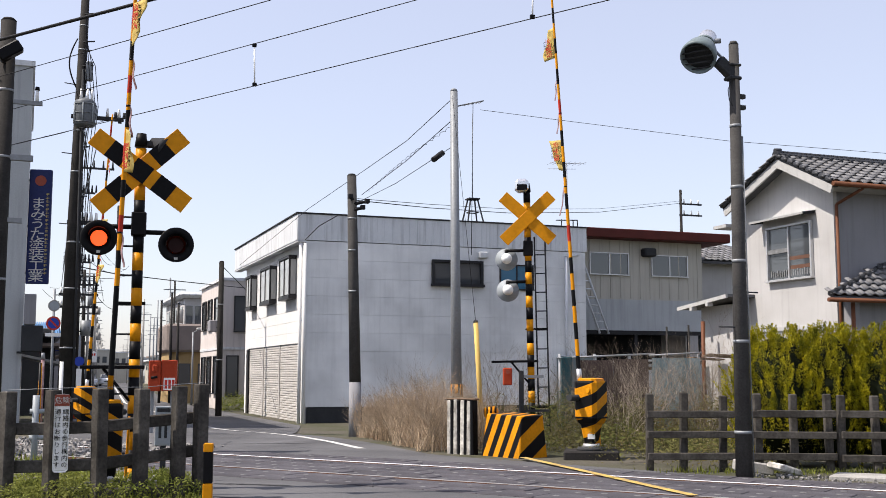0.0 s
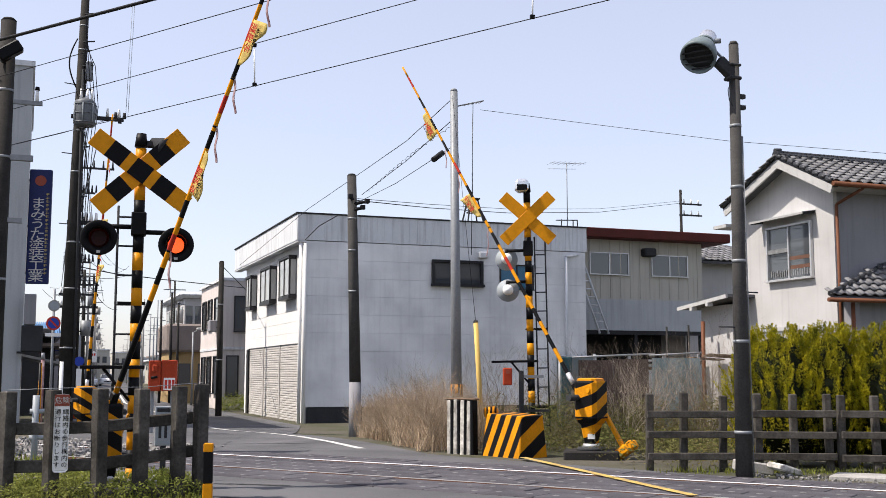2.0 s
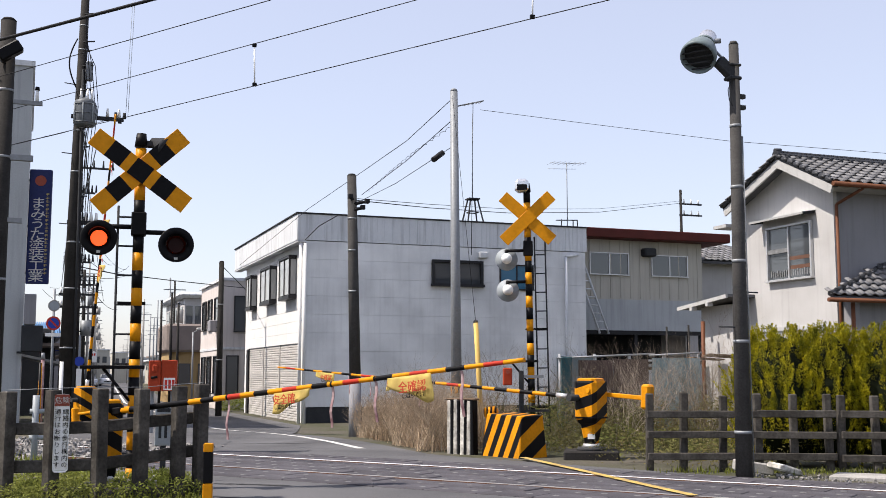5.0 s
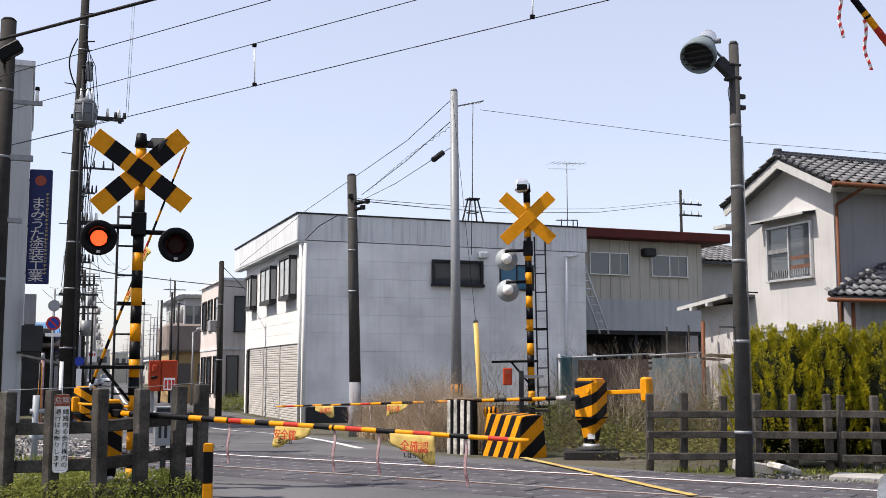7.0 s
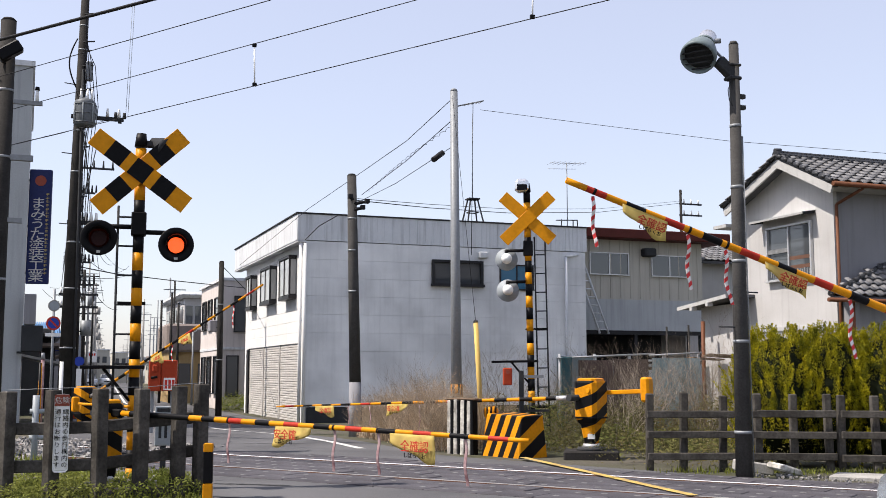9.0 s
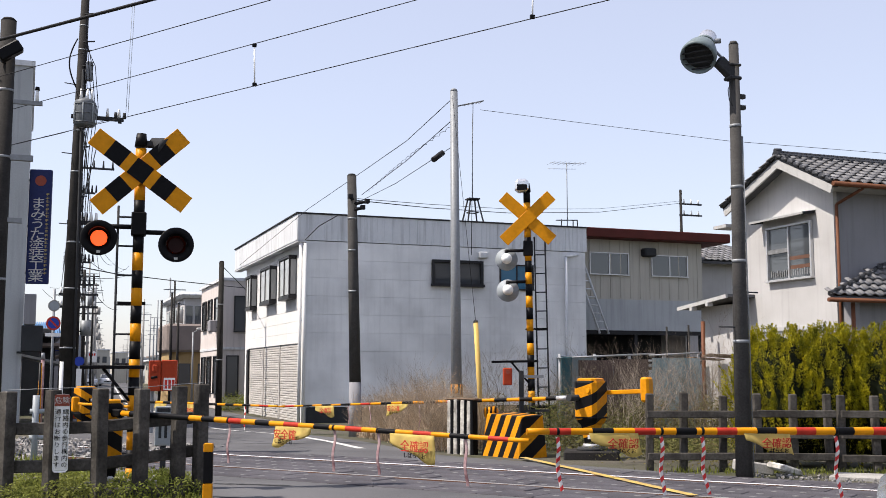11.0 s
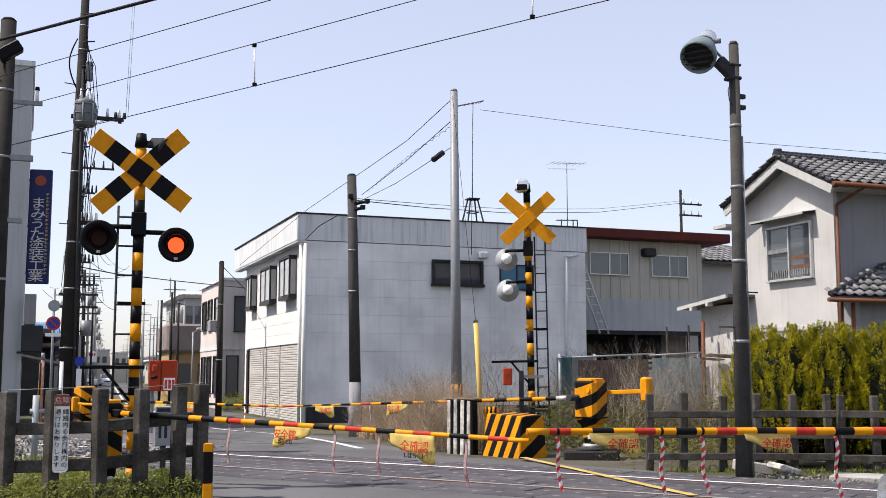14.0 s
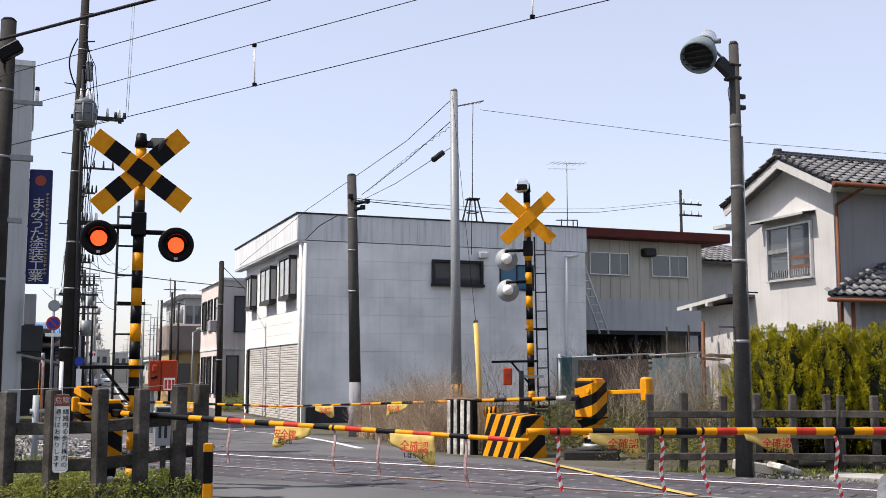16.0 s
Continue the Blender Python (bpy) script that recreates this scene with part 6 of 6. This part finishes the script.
    for x, y, z in ((6.55, 59.3, 4.95), (7.0, 58.7, 5.35), (7.3, 58.3, 4.8)):
        w = thing("street_pole", (x, y, -.36), "slim dark wooden street pole", "utility pole", "street poles")
        part("shaft", cyl((0, 0, 0), (0, 0, z + .36), .075, .055, n=8), M_POLE, w)
        part("cap", cyl((0, 0, z + .36), (0, 0, z + .42), .08, .05, n=8), M_GPOLE, w)
    for x, y, z0, z1, m in ((9.1, 170, 1.6, 4.6, M_BEIGE), (13.4, 190, .5, 4.6, M_BEIGE)):
        w = thing("street_house", (0, 0, 0), "far block among the street poles", "building", "street houses")
        part("wall", bx(x, x + 2.4, y, y + 6, -.4, z1), m, w)
        part("roof", bx(x - .1, x + 2.5, y - .1, y + 6.1, z1, z1 + .15), M_FASCIA, w)
        for j in range(2):
            part("window", bx(x + .4 + j * 1.0, x + 1.0 + j * 1.0, y - .05, y, z1 * .6, z1 * .8), M_GLASS, w)
    end = thing("far_block", (0, 0, 0), "pale distant block closing the street", "building")
    part("wall", bx(-16, 60, 300, 310, -.4, 5.5), M_BEIGE2, end)


def build_big_pole():
    x, y = .88, 27.45
    p = build_pole("big_utility_pole", x, y, 12.0, .20, .078, M_POLE, "tall dark concrete utility pole with transformer", lean=(.15, 0), bands=(1.8, 3.2, 4.3, 6.0, 7.0, 9.0, 9.6))
    bm = bmesh.new()
    lathe(bm, (.20, -.32, 7.08), (0, 0, 1), [(0, 0), (0, .23), (.05, .25), (.55, .25), (.6, .23), (.66, .12), (.7, 0)], n=18)
    tr = part("transformer", bm, M_TRANSF, p, "grey cylindrical transformer")
    for z in (7.14, 7.36, 7.58):
        part("rib", cyl((.20, -.32, z), (.20, -.32, z + .025), .262, n=18), M_TRANSF, tr)
    for a in range(7):
        c2, s2 = math.cos(a * .9), math.sin(a * .9)
        part("fin", cyl((.20 + .27 * c2, -.32 + .27 * s2, 7.15), (.20 + .27 * c2, -.32 + .27 * s2, 7.6), .012, n=5), M_LAMPBACK, tr)
    part("hanger", bx(-.02, .24, -.12, -.02, 7.2, 7.26), M_BASE, tr)
    for dx in (-.1, .05, .15):
        part("bushing", cyl((.20 + dx, -.32, 7.70), (.20 + dx, -.32, 7.98), .04, .02, n=8), M_WHITE, tr)
    part("small_box", bx(.18, .36, -.16, .0, 8.25, 8.72, bevel=.02), M_GPOLE, p)
    for z, w in ((7.32, 1.12), (4.75, .5)):
        part("cross_arm", bx(-.1, w, -.06, .02, z, z + .09), M_BASE, p)
        for k in range(4):
            part("insulator", cyl((.2 + k * w * .24, -.02, z + .09), (.2 + k * w * .24, -.02, z + .3), .045, .025, n=8), M_WHITE, p)
    for k in range(9):
        z = 2.2 + k * .85
        part("step_bolt", cyl((0, 0, z), (-.28 if k % 2 else .3, -.1, z), .012, n=6), M_BASE, p)
    part("cable_duct", cyl((.17, -.16, .3), (.13, -.15, 8.5), .03, n=8), M_BASE, p)
    rnd = random.Random(2)
    for k in range(6):
        build_wire("street_cable", sag((x + .1 * k, y, 6.2 + .33 * (k % 4)), (1.9, 72, 7.6 + .2 * k), .6), .012, "black street cable between poles")
    for k in range(4):
        xx = .12 + .075 * k
        part("drop_cable", path_tube(bmesh.new(), [Vector((.16, -.12, 9.9 - .25 * k)), Vector((xx + .06, -.2, 8.6)), Vector((xx + .16, -.2, 7.6)), Vector((xx + .05, -.2, 6.4)), Vector((.22 + .02 * k, -.15, 3.4))], .009), M_CABLE, p)
    for z in (8.0, 8.6, 9.2, 9.9, 10.3, 6.6, 5.4):
        part("pole_band", cyl((.15 * z / 12, 0, z), (.15 * z / 12, 0, z + .05), .185 - .0088 * z, n=14), M_BASE, p)
        part("band_clip", cyl((.15 * z / 12, -.1, z), (.15 * z / 12 + .26, -.16, z + .02), .018, n=6), M_BASE, p)
    part("loop_cable", path_tube(bmesh.new(), [Vector((-.02 - .17 * math.sin(math.pi * k / 12), -.15, 9.25 - k * .10)) for k in range(13)], .018), M_CABLE, p)


# ---------------------------------------------------------------- the place
build_ground()
build_road()
build_railway()
build_white_building()
build_annex()
build_house()
build_rear_house()
build_left_side()
build_right_street()
build_far_fence()
NEARPOSTS = [(-0.137, 10.737, 0.993), (0.244, 10.594, 1.008), (0.648, 10.441, 1.019), (1.006, 10.467, 1.017), (1.344, 10.5, 1.041), (1.55, 10.529, 1.055)]
build_near_fence()
build_barriers()

build_pole("grey_pole", 6.92, 17.70, 6.10, .100, .066, M_GPOLE, "grey steel pole with a small bracket", lean=(-.05, 0))
build_pole("dark_pole", 6.68, 23.13, 5.49, .125, .10, M_LAMPPOLE, "dark pole with a pale worn foot", lean=(-.12, 0), low=1.15, bands=(3.1, 4.0, 4.7))
build_pole("street_side_pole", 6.54, 40.28, 5.2, .12, .09, M_POLE, "dark utility pole by the street", bands=(2.0, 4.0))
build_pole("catenary_pole", -.44, 17.2, 6.38, .125, .11, M_POLE, "dark catenary pole beside the railway", bands=(2.5, 4.3, 5.3))
build_big_pole()
build_lamp_pole()
build_extras()
yp = thing("guy_guard", (6.92, 16.63, land(6.92, 16.63)), "yellow plastic guard on a guy wire", "guy guard")
part("guard", cyl((.03, 0, 0), (-.08, .02, 2.0), .043, .040, n=12), M_GUARD, yp)
part("guy_wire", cyl((-.08, .02, 2.0), (-.26, .6, 5.9), .004, n=5), M_CABLE, yp)
part("guard_cap", cyl((-.08, .02, 1.99), (-.081, .02, 2.03), .042, .03, n=12), M_BASE, yp)

for nm, pts, r, lb in [
    ('contact_wire', [(-4.37, 24.42, 4.58), (13.52, -0.25, 5.73)], 0.008, 'overhead contact wire above the railway'),
    ('messenger_wire', [(-3.51, 23.23, 5.23), (10.23, 4.29, 6.11)], 0.008, 'overhead messenger wire above the railway'),
        ('feeder_wire', [(-1.71, 18.72, 5.44), (5.83, 8.31, 5.78)], 0.008, 'overhead feeder wire beside the railway'),
    ('feeder_cable', [(-1.5, 16.72, 5.55), (3.22, 10.21, 5.52)], 0.022, 'thick black overhead feeder cable'),
    ('service_cable', [(6.82, 17.74, 5.94), (6.74, 19.9, 5.64), (6.66, 23.14, 5.49), (7.1, 29.38, 5.66), (7.51, 42.05, 5.28)], 0.012, 'black service cable between poles'),
    ('service_cable', [(6.82, 17.74, 5.56), (6.74, 19.9, 5.25), (6.78, 23.09, 5.07)], 0.012, 'black service cable between poles'),
    ('twisted_cable', [(6.82, 17.74, 5.46), (6.73, 19.37, 5.33), (6.75, 20.97, 5.21), (6.9, 23.05, 5.14)], 0.02, 'twisted black service cable between poles'),
    ('service_cable', [(6.82, 17.74, 5.09), (6.7, 20.45, 4.89), (6.66, 23.14, 4.88)], 0.01, 'black service cable between poles'),
    ('service_cable', [(6.66, 23.14, 4.95), (10.22, 28.21, 5.69), (15.53, 34.76, 6.72), (23.34, 42.5, 8.22), (33.4, 51.54, 10.49)], 0.018, 'long black overhead service cable'),
    ('service_cable', [(6.66, 23.14, 4.99), (10.22, 28.21, 5.79), (15.53, 34.76, 6.86), (23.34, 42.5, 8.37), (33.4, 51.53, 10.61)], 0.012, 'long black overhead service cable'),
    ('service_cable', [(6.32, 23.27, 4.63), (6.9, 27.32, 4.92), (7.92, 33.13, 5.26)], 0.02, 'service drop to the white building'),
    ('service_cable', [(7.31, 17.55, 5.77), (8.8, 16.99, 5.56), (11.39, 16.01, 5.21), (13.96, 15.04, 4.99)], 0.007, 'thin grey overhead service cable'),
    ('street_cable', [(1.0, 28.47, 3.8), (2.13, 31.25, 3.88), (4.3, 36.85, 4.2), (8.47, 45.97, 4.72)], 0.02, 'black cable across the street'),
    ('street_cable', [(6.54, 40.28, 5.08), (8.47, 45.96, 4.67)], 0.02, 'black cable across the street'),
    ('street_cable', [(-0.48, 17.28, 4.47), (0.55, 25.44, 6.46), (1.86, 29.22, 7.73)], 0.01, 'thin cable to a street pole'),
]:
    pts = [Vector(p) for p in pts]
    if nm == 'twisted_cable':
        fine = [a.lerp(b, k / 40) for a, b in zip(pts, pts[1:]) for k in range(40)]
        pts = [p + Vector((.018 * math.cos(k * .9), 0, .018 * math.sin(k * .9))) for k, p in enumerate(fine)]
        r = .006
    build_wire(nm, pts, r * (.62 if nm == 'service_cable' else .75 if nm != 'feeder_cable' else 1), lb)

for top, foot in (((2.75, 14.61, 5.61), (2.76, 14.6, 5.06)), ((5.29, 11.11, 5.56), (5.28, 11.11, 5.22))):
    dr = thing("dropper", foot, "thin pale dropper with dark clamps between overhead wires", "cable", "overhead wires")
    up = Vector(top) - Vector(foot)
    part("rod", cyl((0, 0, 0), up, .010, n=6), M_WHITE, dr)
    for p in (Vector((0, 0, 0)), up):
        part("clamp", box(bmesh.new(), -.03, .03, -.015, .015, -.025, .025, bevel=.006, turn=Matrix.Translation(p)), M_BLACK, dr)

cp = thing("pole_fittings", (-.44, 17.2, 0), "dark floodlight box and insulator arms on a catenary pole", "pole fittings")
part("lamp_box", box(bmesh.new(), -.16, .20, -.10, .10, -.09, .09, bevel=.02, turn=pose(.02, -.2, 5.85, 0, -35, 0)), M_BLACK, cp)
part("arm", bx(.0, .52, -.03, .03, 5.13, 5.19), M_GPOLE, cp)
part("insulator", cyl((.44, 0, 5.19), (.44, 0, 5.36), .028, .024, n=10), M_WHITE, cp)
part("insulator_cap", cyl((.44, 0, 5.36), (.44, 0, 5.41), .035, .03, n=10), M_BLACK, cp)
part("arm", bx(-.1, .42, -.05, .05, 4.28, 4.36), M_GPOLE, cp)
part("arm", bx(-.1, .30, -.05, .05, 3.35, 3.42), M_GPOLE, cp)
dp = thing("cable_clamps", (6.58, 23.13, 0), "black cable clamps and insulators on a dark pole", "pole fittings")
for z, dx in ((4.86, .28), (4.72, .18), (4.95, -.1)):
    part("clamp", cyl((0, -.05, z), (dx, -.18, z + .04), .045, .03, n=8), M_CABLE, dp)
    part("clip", bx(dx - .05, dx + .05, -.24, -.14, z, z + .10, bevel=.01), M_CABLE, dp)

# dark strips in the asphalt: painted pole and wire shadows, and a tar seam
for k, (x0, y0, x1, y1, w) in enumerate(((2.3, 18.6, 4.6, 18.2, .05), (2.2, 20.9, 4.5, 22.3, .06), (1.9, 11.9, 2.6, 11.4, .07), (1.5, 10.9, 4.6, 7.4, .03))):
    a, b = Vector((x0, y0, 0)), Vector((x1, y1, 0))
    sd = (b - a).normalized().cross(Vector((0, 0, 1))) * w
    bm = bmesh.new()
    prev = None
    for j in range(15):
        p = a.lerp(b, j / 14) + sd * .8 * noise.noise(Vector((j * .7, k, 0)))
        ww = sd * (.5 + .5 * noise.noise(Vector((j * .9, k, 5))))
        c = [bm.verts.new((q.x, q.y, land(q.x, q.y) + .005)) for q in (p - ww, p + ww)]
        if prev:
            bm.faces.new((prev[0], prev[1], c[1], c[0]))
        prev = c
    tagged(part("shadow_and_tar_seam", bm, M_BASE, None), "dark strip painted for shadow and tar seam lines in worn asphalt", "road marking", kind="structure")

# gates: pivot, heading of the boom, length
GATES = [
    build_gate(.755, 11.042, .786, 149, 4.80, .028, .015, 26, [(2.52, .42, .17, -1), (3.76, .43, .20, 1)], [(1.72, .34), (2.96, .32), (3.42, .31), (4.25, .33)],
               "slim yellow and black crossing gate behind a sleeper fence", 149, shift=(.0, .02), wide=.62, low=.15, tape_w=.012, tape_m=M_TAPEOLD, counter=1.0, weight=.45),
    build_gate(7.261, 13.828, .821, -28.5, 6.40, .030, .014, 26, [(5.17, .46, .19, -1), (3.47, .46, .19, 1)], [(4.1, .30), (3.01, .42), (4.6, .3)],
               "yellow and black crossing gate on a concrete plinth", -28.5, shift=(.13, -.05), tape_w=.008, dense=False, seen=1, counter=.96, tape_m=M_TAPEOLD),
    build_gate(4.739, 3.40, .904, -82.4, 3.00, .0205, .0115, 31, [(2.66, .20, .085, -1), (2.02, .20, .085, -1)], [(2.88, .20), (2.46, .22), (2.29, .22), (1.71, .24), (1.2, .24)],
               "yellow and black crossing gate by the road", -82.4, tape_w=.0065, seen=1, tape_m=M_TAPENEAR),
    build_gate(1.13, 23.079, .639, 152, 5.70, .032, .016, 24, [(2.5, .36, .22, 1), (3.4, .36, .22, 1)], [(4.87, .4), (3.0, .3)],
               "far yellow and black crossing gate", 152, dense=False),
]
DISCS = build_signal(1.028, 11.59, "level-crossing signal with crossed yellow boards and two red lamps", -5.0, True, 3.62, 3.215, 1.155, -43, 36,
                     [(-.385, 2.515), (.375, 2.465)], 0, -.12)
build_signal(7.485, 15.88, "level-crossing signal seen from behind", -23, False, 4.20, 3.617, 1.06, 43, -43, [(-.345, 2.98), (-.335, 2.48)], 0, .19, tilt=-.9)

# dry growth and bushes
blades("dry_weeds", 5200, lambda r: (lambda u, v: (5.55 + v * 1.0 + u * 1.6 + .12 * math.sin(v * 20), 15.9 + v * 6.5))(r.random() ** 1.3, r.random()), .2, .66, .006, M_DRY,
       "tangled tall dry straw-coloured weeds beside the road", 1.25, 1, shape=lambda x, y: .62 + .42 * min(1, max(0, (x - 5.55 - (y - 15.9) * .154) / .8)), category="dry grass")


def thicket(r):
    """A spot behind the far fence and gate."""
    while True:
        x, y = r.uniform(7.0, 12.2), r.uniform(11.2, 17.2)
        if (x - 7.39) ** 2 + (y - 13.78) ** 2 > .5 and y > 12.15 - .40 * (x - 7.086) and x * ACROSS.x + y * ACROSS.y > 13.25:
            return x, y


leafy("green_weeds", 26000, thicket, .62, .024, M_WEED, "leafy green weeds behind the crossing gate", 2)
leafy("rank_weeds", 36000, lambda r: (lambda s: (7.3 + s * 5.2, 15.2 - s * .9 + r.random() ** 1.4 * 2.6))(r.random()), 1.22, .022, M_WEED, "rank dull-green weeds among bare shrubs", 6)
blades("fence_weeds", 800, lambda r: (lambda s: (7.0 + s * 3.2 + r.uniform(-.1, .45), 11.6 - s * 1.5 + r.uniform(-.35, .3)))(r.random()), .02, .09, .007, M_GRASS, "short weeds along a sleeper fence", .7, 3)
leafy("near_weeds", 15000, lambda r: (r.uniform(-.6, 1.6), r.uniform(10.2, 12.2)), .30, .018, M_GRASS, "low leafy green weeds by the near fence", 14)
blades("near_grass", 4200, lambda r: (r.uniform(-.9, 1.55), r.uniform(9.6, 12.6)), .03, .13, .008, M_GRASS, "short green grass by the near fence", .7, 4)
blades("track_grass", 2500, lambda r: (lambda p: (p.x, p.y))(at(r.uniform(8.2, 9.2), r.uniform(-22, -10.6))), .05, .2, .010, M_GRASS, "short grass beside the railway", .7, 5)
rs = random.Random(21)
build_sheet_fence()
for k in range(21):
    build_bare_shrub(8.0 + k * .27 + rs.uniform(-.2, .2), 16.2 + rs.uniform(-.9, 1.1) - k * .035, rs.uniform(.8, 1.9), 100 + k, pale=k % 3 == 0)
for k in range(5):
    build_bare_shrub(6.6 + rs.uniform(-.3, .8), 17.2 + k * .9, rs.uniform(1.2, 1.7), 300 + k, n=5)
for k in range(44):
    build_bare_shrub(5.75 + k * .018 + rs.random() ** 1.4 * 1.3, 15.9 + k * .144 + rs.uniform(-.2, .2), rs.uniform(.7, 1.1), 400 + k, n=9, dry=True)
for k, (x, y, h, r) in enumerate(((9.16, 11.95, 1.79, .66), (9.66, 11.56, 1.80, .50), (10.24, 11.18, 1.80, .52), (10.80, 10.80, 1.74, .5))):
    build_conifer(x, y, h, r, 40 + k)

for k in range(16):
    build_bare_shrub(5.95 + k * .05 + rs.random() * 1.1, 15.9 + k * .38 + rs.uniform(-.2, .2), rs.uniform(.8, 1.35), 700 + k, n=5, pale=True)
CAR = build_car(3.56, 1.475, 0, M_CARSILVER, "silver compact car stopped before the gate")
build_car(9.6, 146, 180, M_CARWHITE, "white car far along the street")
build_car(6.6, 128, 180, M_CARSILVER, "grey car far along the street")


# ---------------------------------------------------------------- what moves
def motions():
    rows1 = [(0, 149, 87.0), (.5, 149, 87.3), (.8, 149, 85), (1.0, 149, 80.5), (1.5, 149.5, 70.2), (2.0, 149.8, 60), (2.5, 150, 49.6), (3.0, 150, 39.6), (3.5, 148.8, 30.8),
             (4.0, 149.5, 22), (4.5, 149, 13.5), (5.0, 149, 5.5), (5.4, 149, .2), (5.8, 148.7, -1.1), (16, 148.7, -1.1)]
    rows2 = [(0, -29.5, 86), (.5, -29.5, 86.2), (.75, -29, 81.5), (1.0, -27.5, 75.8), (1.5, -26.8, 66.7), (2.0, -27.7, 57.2), (2.5, -28.4, 47.7), (3.0, -28.5, 38.3), (3.5, -27.6, 29.1),
             (4.0, -28.7, 20.4), (4.5, -28.7, 11.5), (5.0, -28.8, 4), (5.4, -28.8, -1.0), (5.8, -28.8, -2.2), (16, -28.8, -2.2)]
    rows3 = [(0, -82.4, 86), (5.2, -82.4, 85), (5.8, -82.4, 72), (6.3, -82.4, 61.5), (7.0, -82.4, 49.7), (7.5, -82.4, 41.2), (8.0, -82.4, 33.9), (8.5, -82.4, 26.5), (9.0, -82.4, 19.3), (9.2, -82.4, 16.7),
             (9.8, -82.4, 8.5), (10.4, -82.4, 2.5), (10.8, -82.4, .6), (16, -82.4, .6)]
    rows4 = [(0, 153, 83.5), (5.4, 153, 82), (5.9, 152, 76), (6.3, 152, 69), (6.5, 153, 63.8), (7.0, 154.5, 54), (7.5, 153.5, 45.6), (8.0, 151.7, 37.8), (8.5, 151.5, 29.2), (9.0, 151.4, 20.6), (9.2, 151.4, 17.3),
             (9.8, 151, 8), (10.4, 150.8, 1.5), (10.8, 150.8, -.2), (16, 150.8, -.2)]
    for (boom, tapes, local, heading, face), rows in zip(GATES, (rows1, rows2, rows3, rows4)):
        turn = boom.parent.matrix_world.to_euler().z
        keys = []
        for t, az, el in rows:
            h = radians(90 - az) - turn
            m = Matrix.Translation(local) @ Matrix.Rotation(h, 4, 'Z') @ Matrix.Rotation(-radians(el), 4, 'Y')
            keys.append((t, m))
        walk(boom, keys)
        for tp, d in tapes:
            walk(tp, [(t, pose(d, 0, -.02, 0, min(el, 80) * .97, 0)) for t, az, el in rows])
    # alternating lamps: each lens turns its lit or its dark side to the front
    flips = [round(30 * (.26 + .6045 * k)) + 1 for k in range(27)]
    flips[2], flips[12] = 43, 230
    flips[3] += 2
    flips[22] += 2
    for n, (disc, loc) in enumerate(DISCS):
        on = n == 0
        rows = [(0.0, 180 if on else 0)]
        ang = rows[0][1]
        for f in flips:
            start = f - 3 if not on else (f + 1 if f > 478 else f - 2)
            for k in range(4):
                tt = (start + k - 1) / 30
                if rows[-1][0] < tt <= 16.0:
                    rows.append((tt, ang + 60 * k))
            ang += 180
            on = not on
        if rows[-1][0] < 16.0:
            rows.append((16.0, rows[-1][1]))
        walk(disc, [(t, pose(*loc, 0, 0, a % 360)) for t, a in rows])
    walk(CAR, [(0, pose(3.56, -9.0, 0)), (4.2, pose(3.56, -8.6, 0)), (5.0, pose(3.56, -4.0, 0)), (5.7, pose(3.56, -.1, 0)), (6.2, pose(3.56, 1.475, 0)), (16, pose(3.56, 1.475, 0))])


motions()
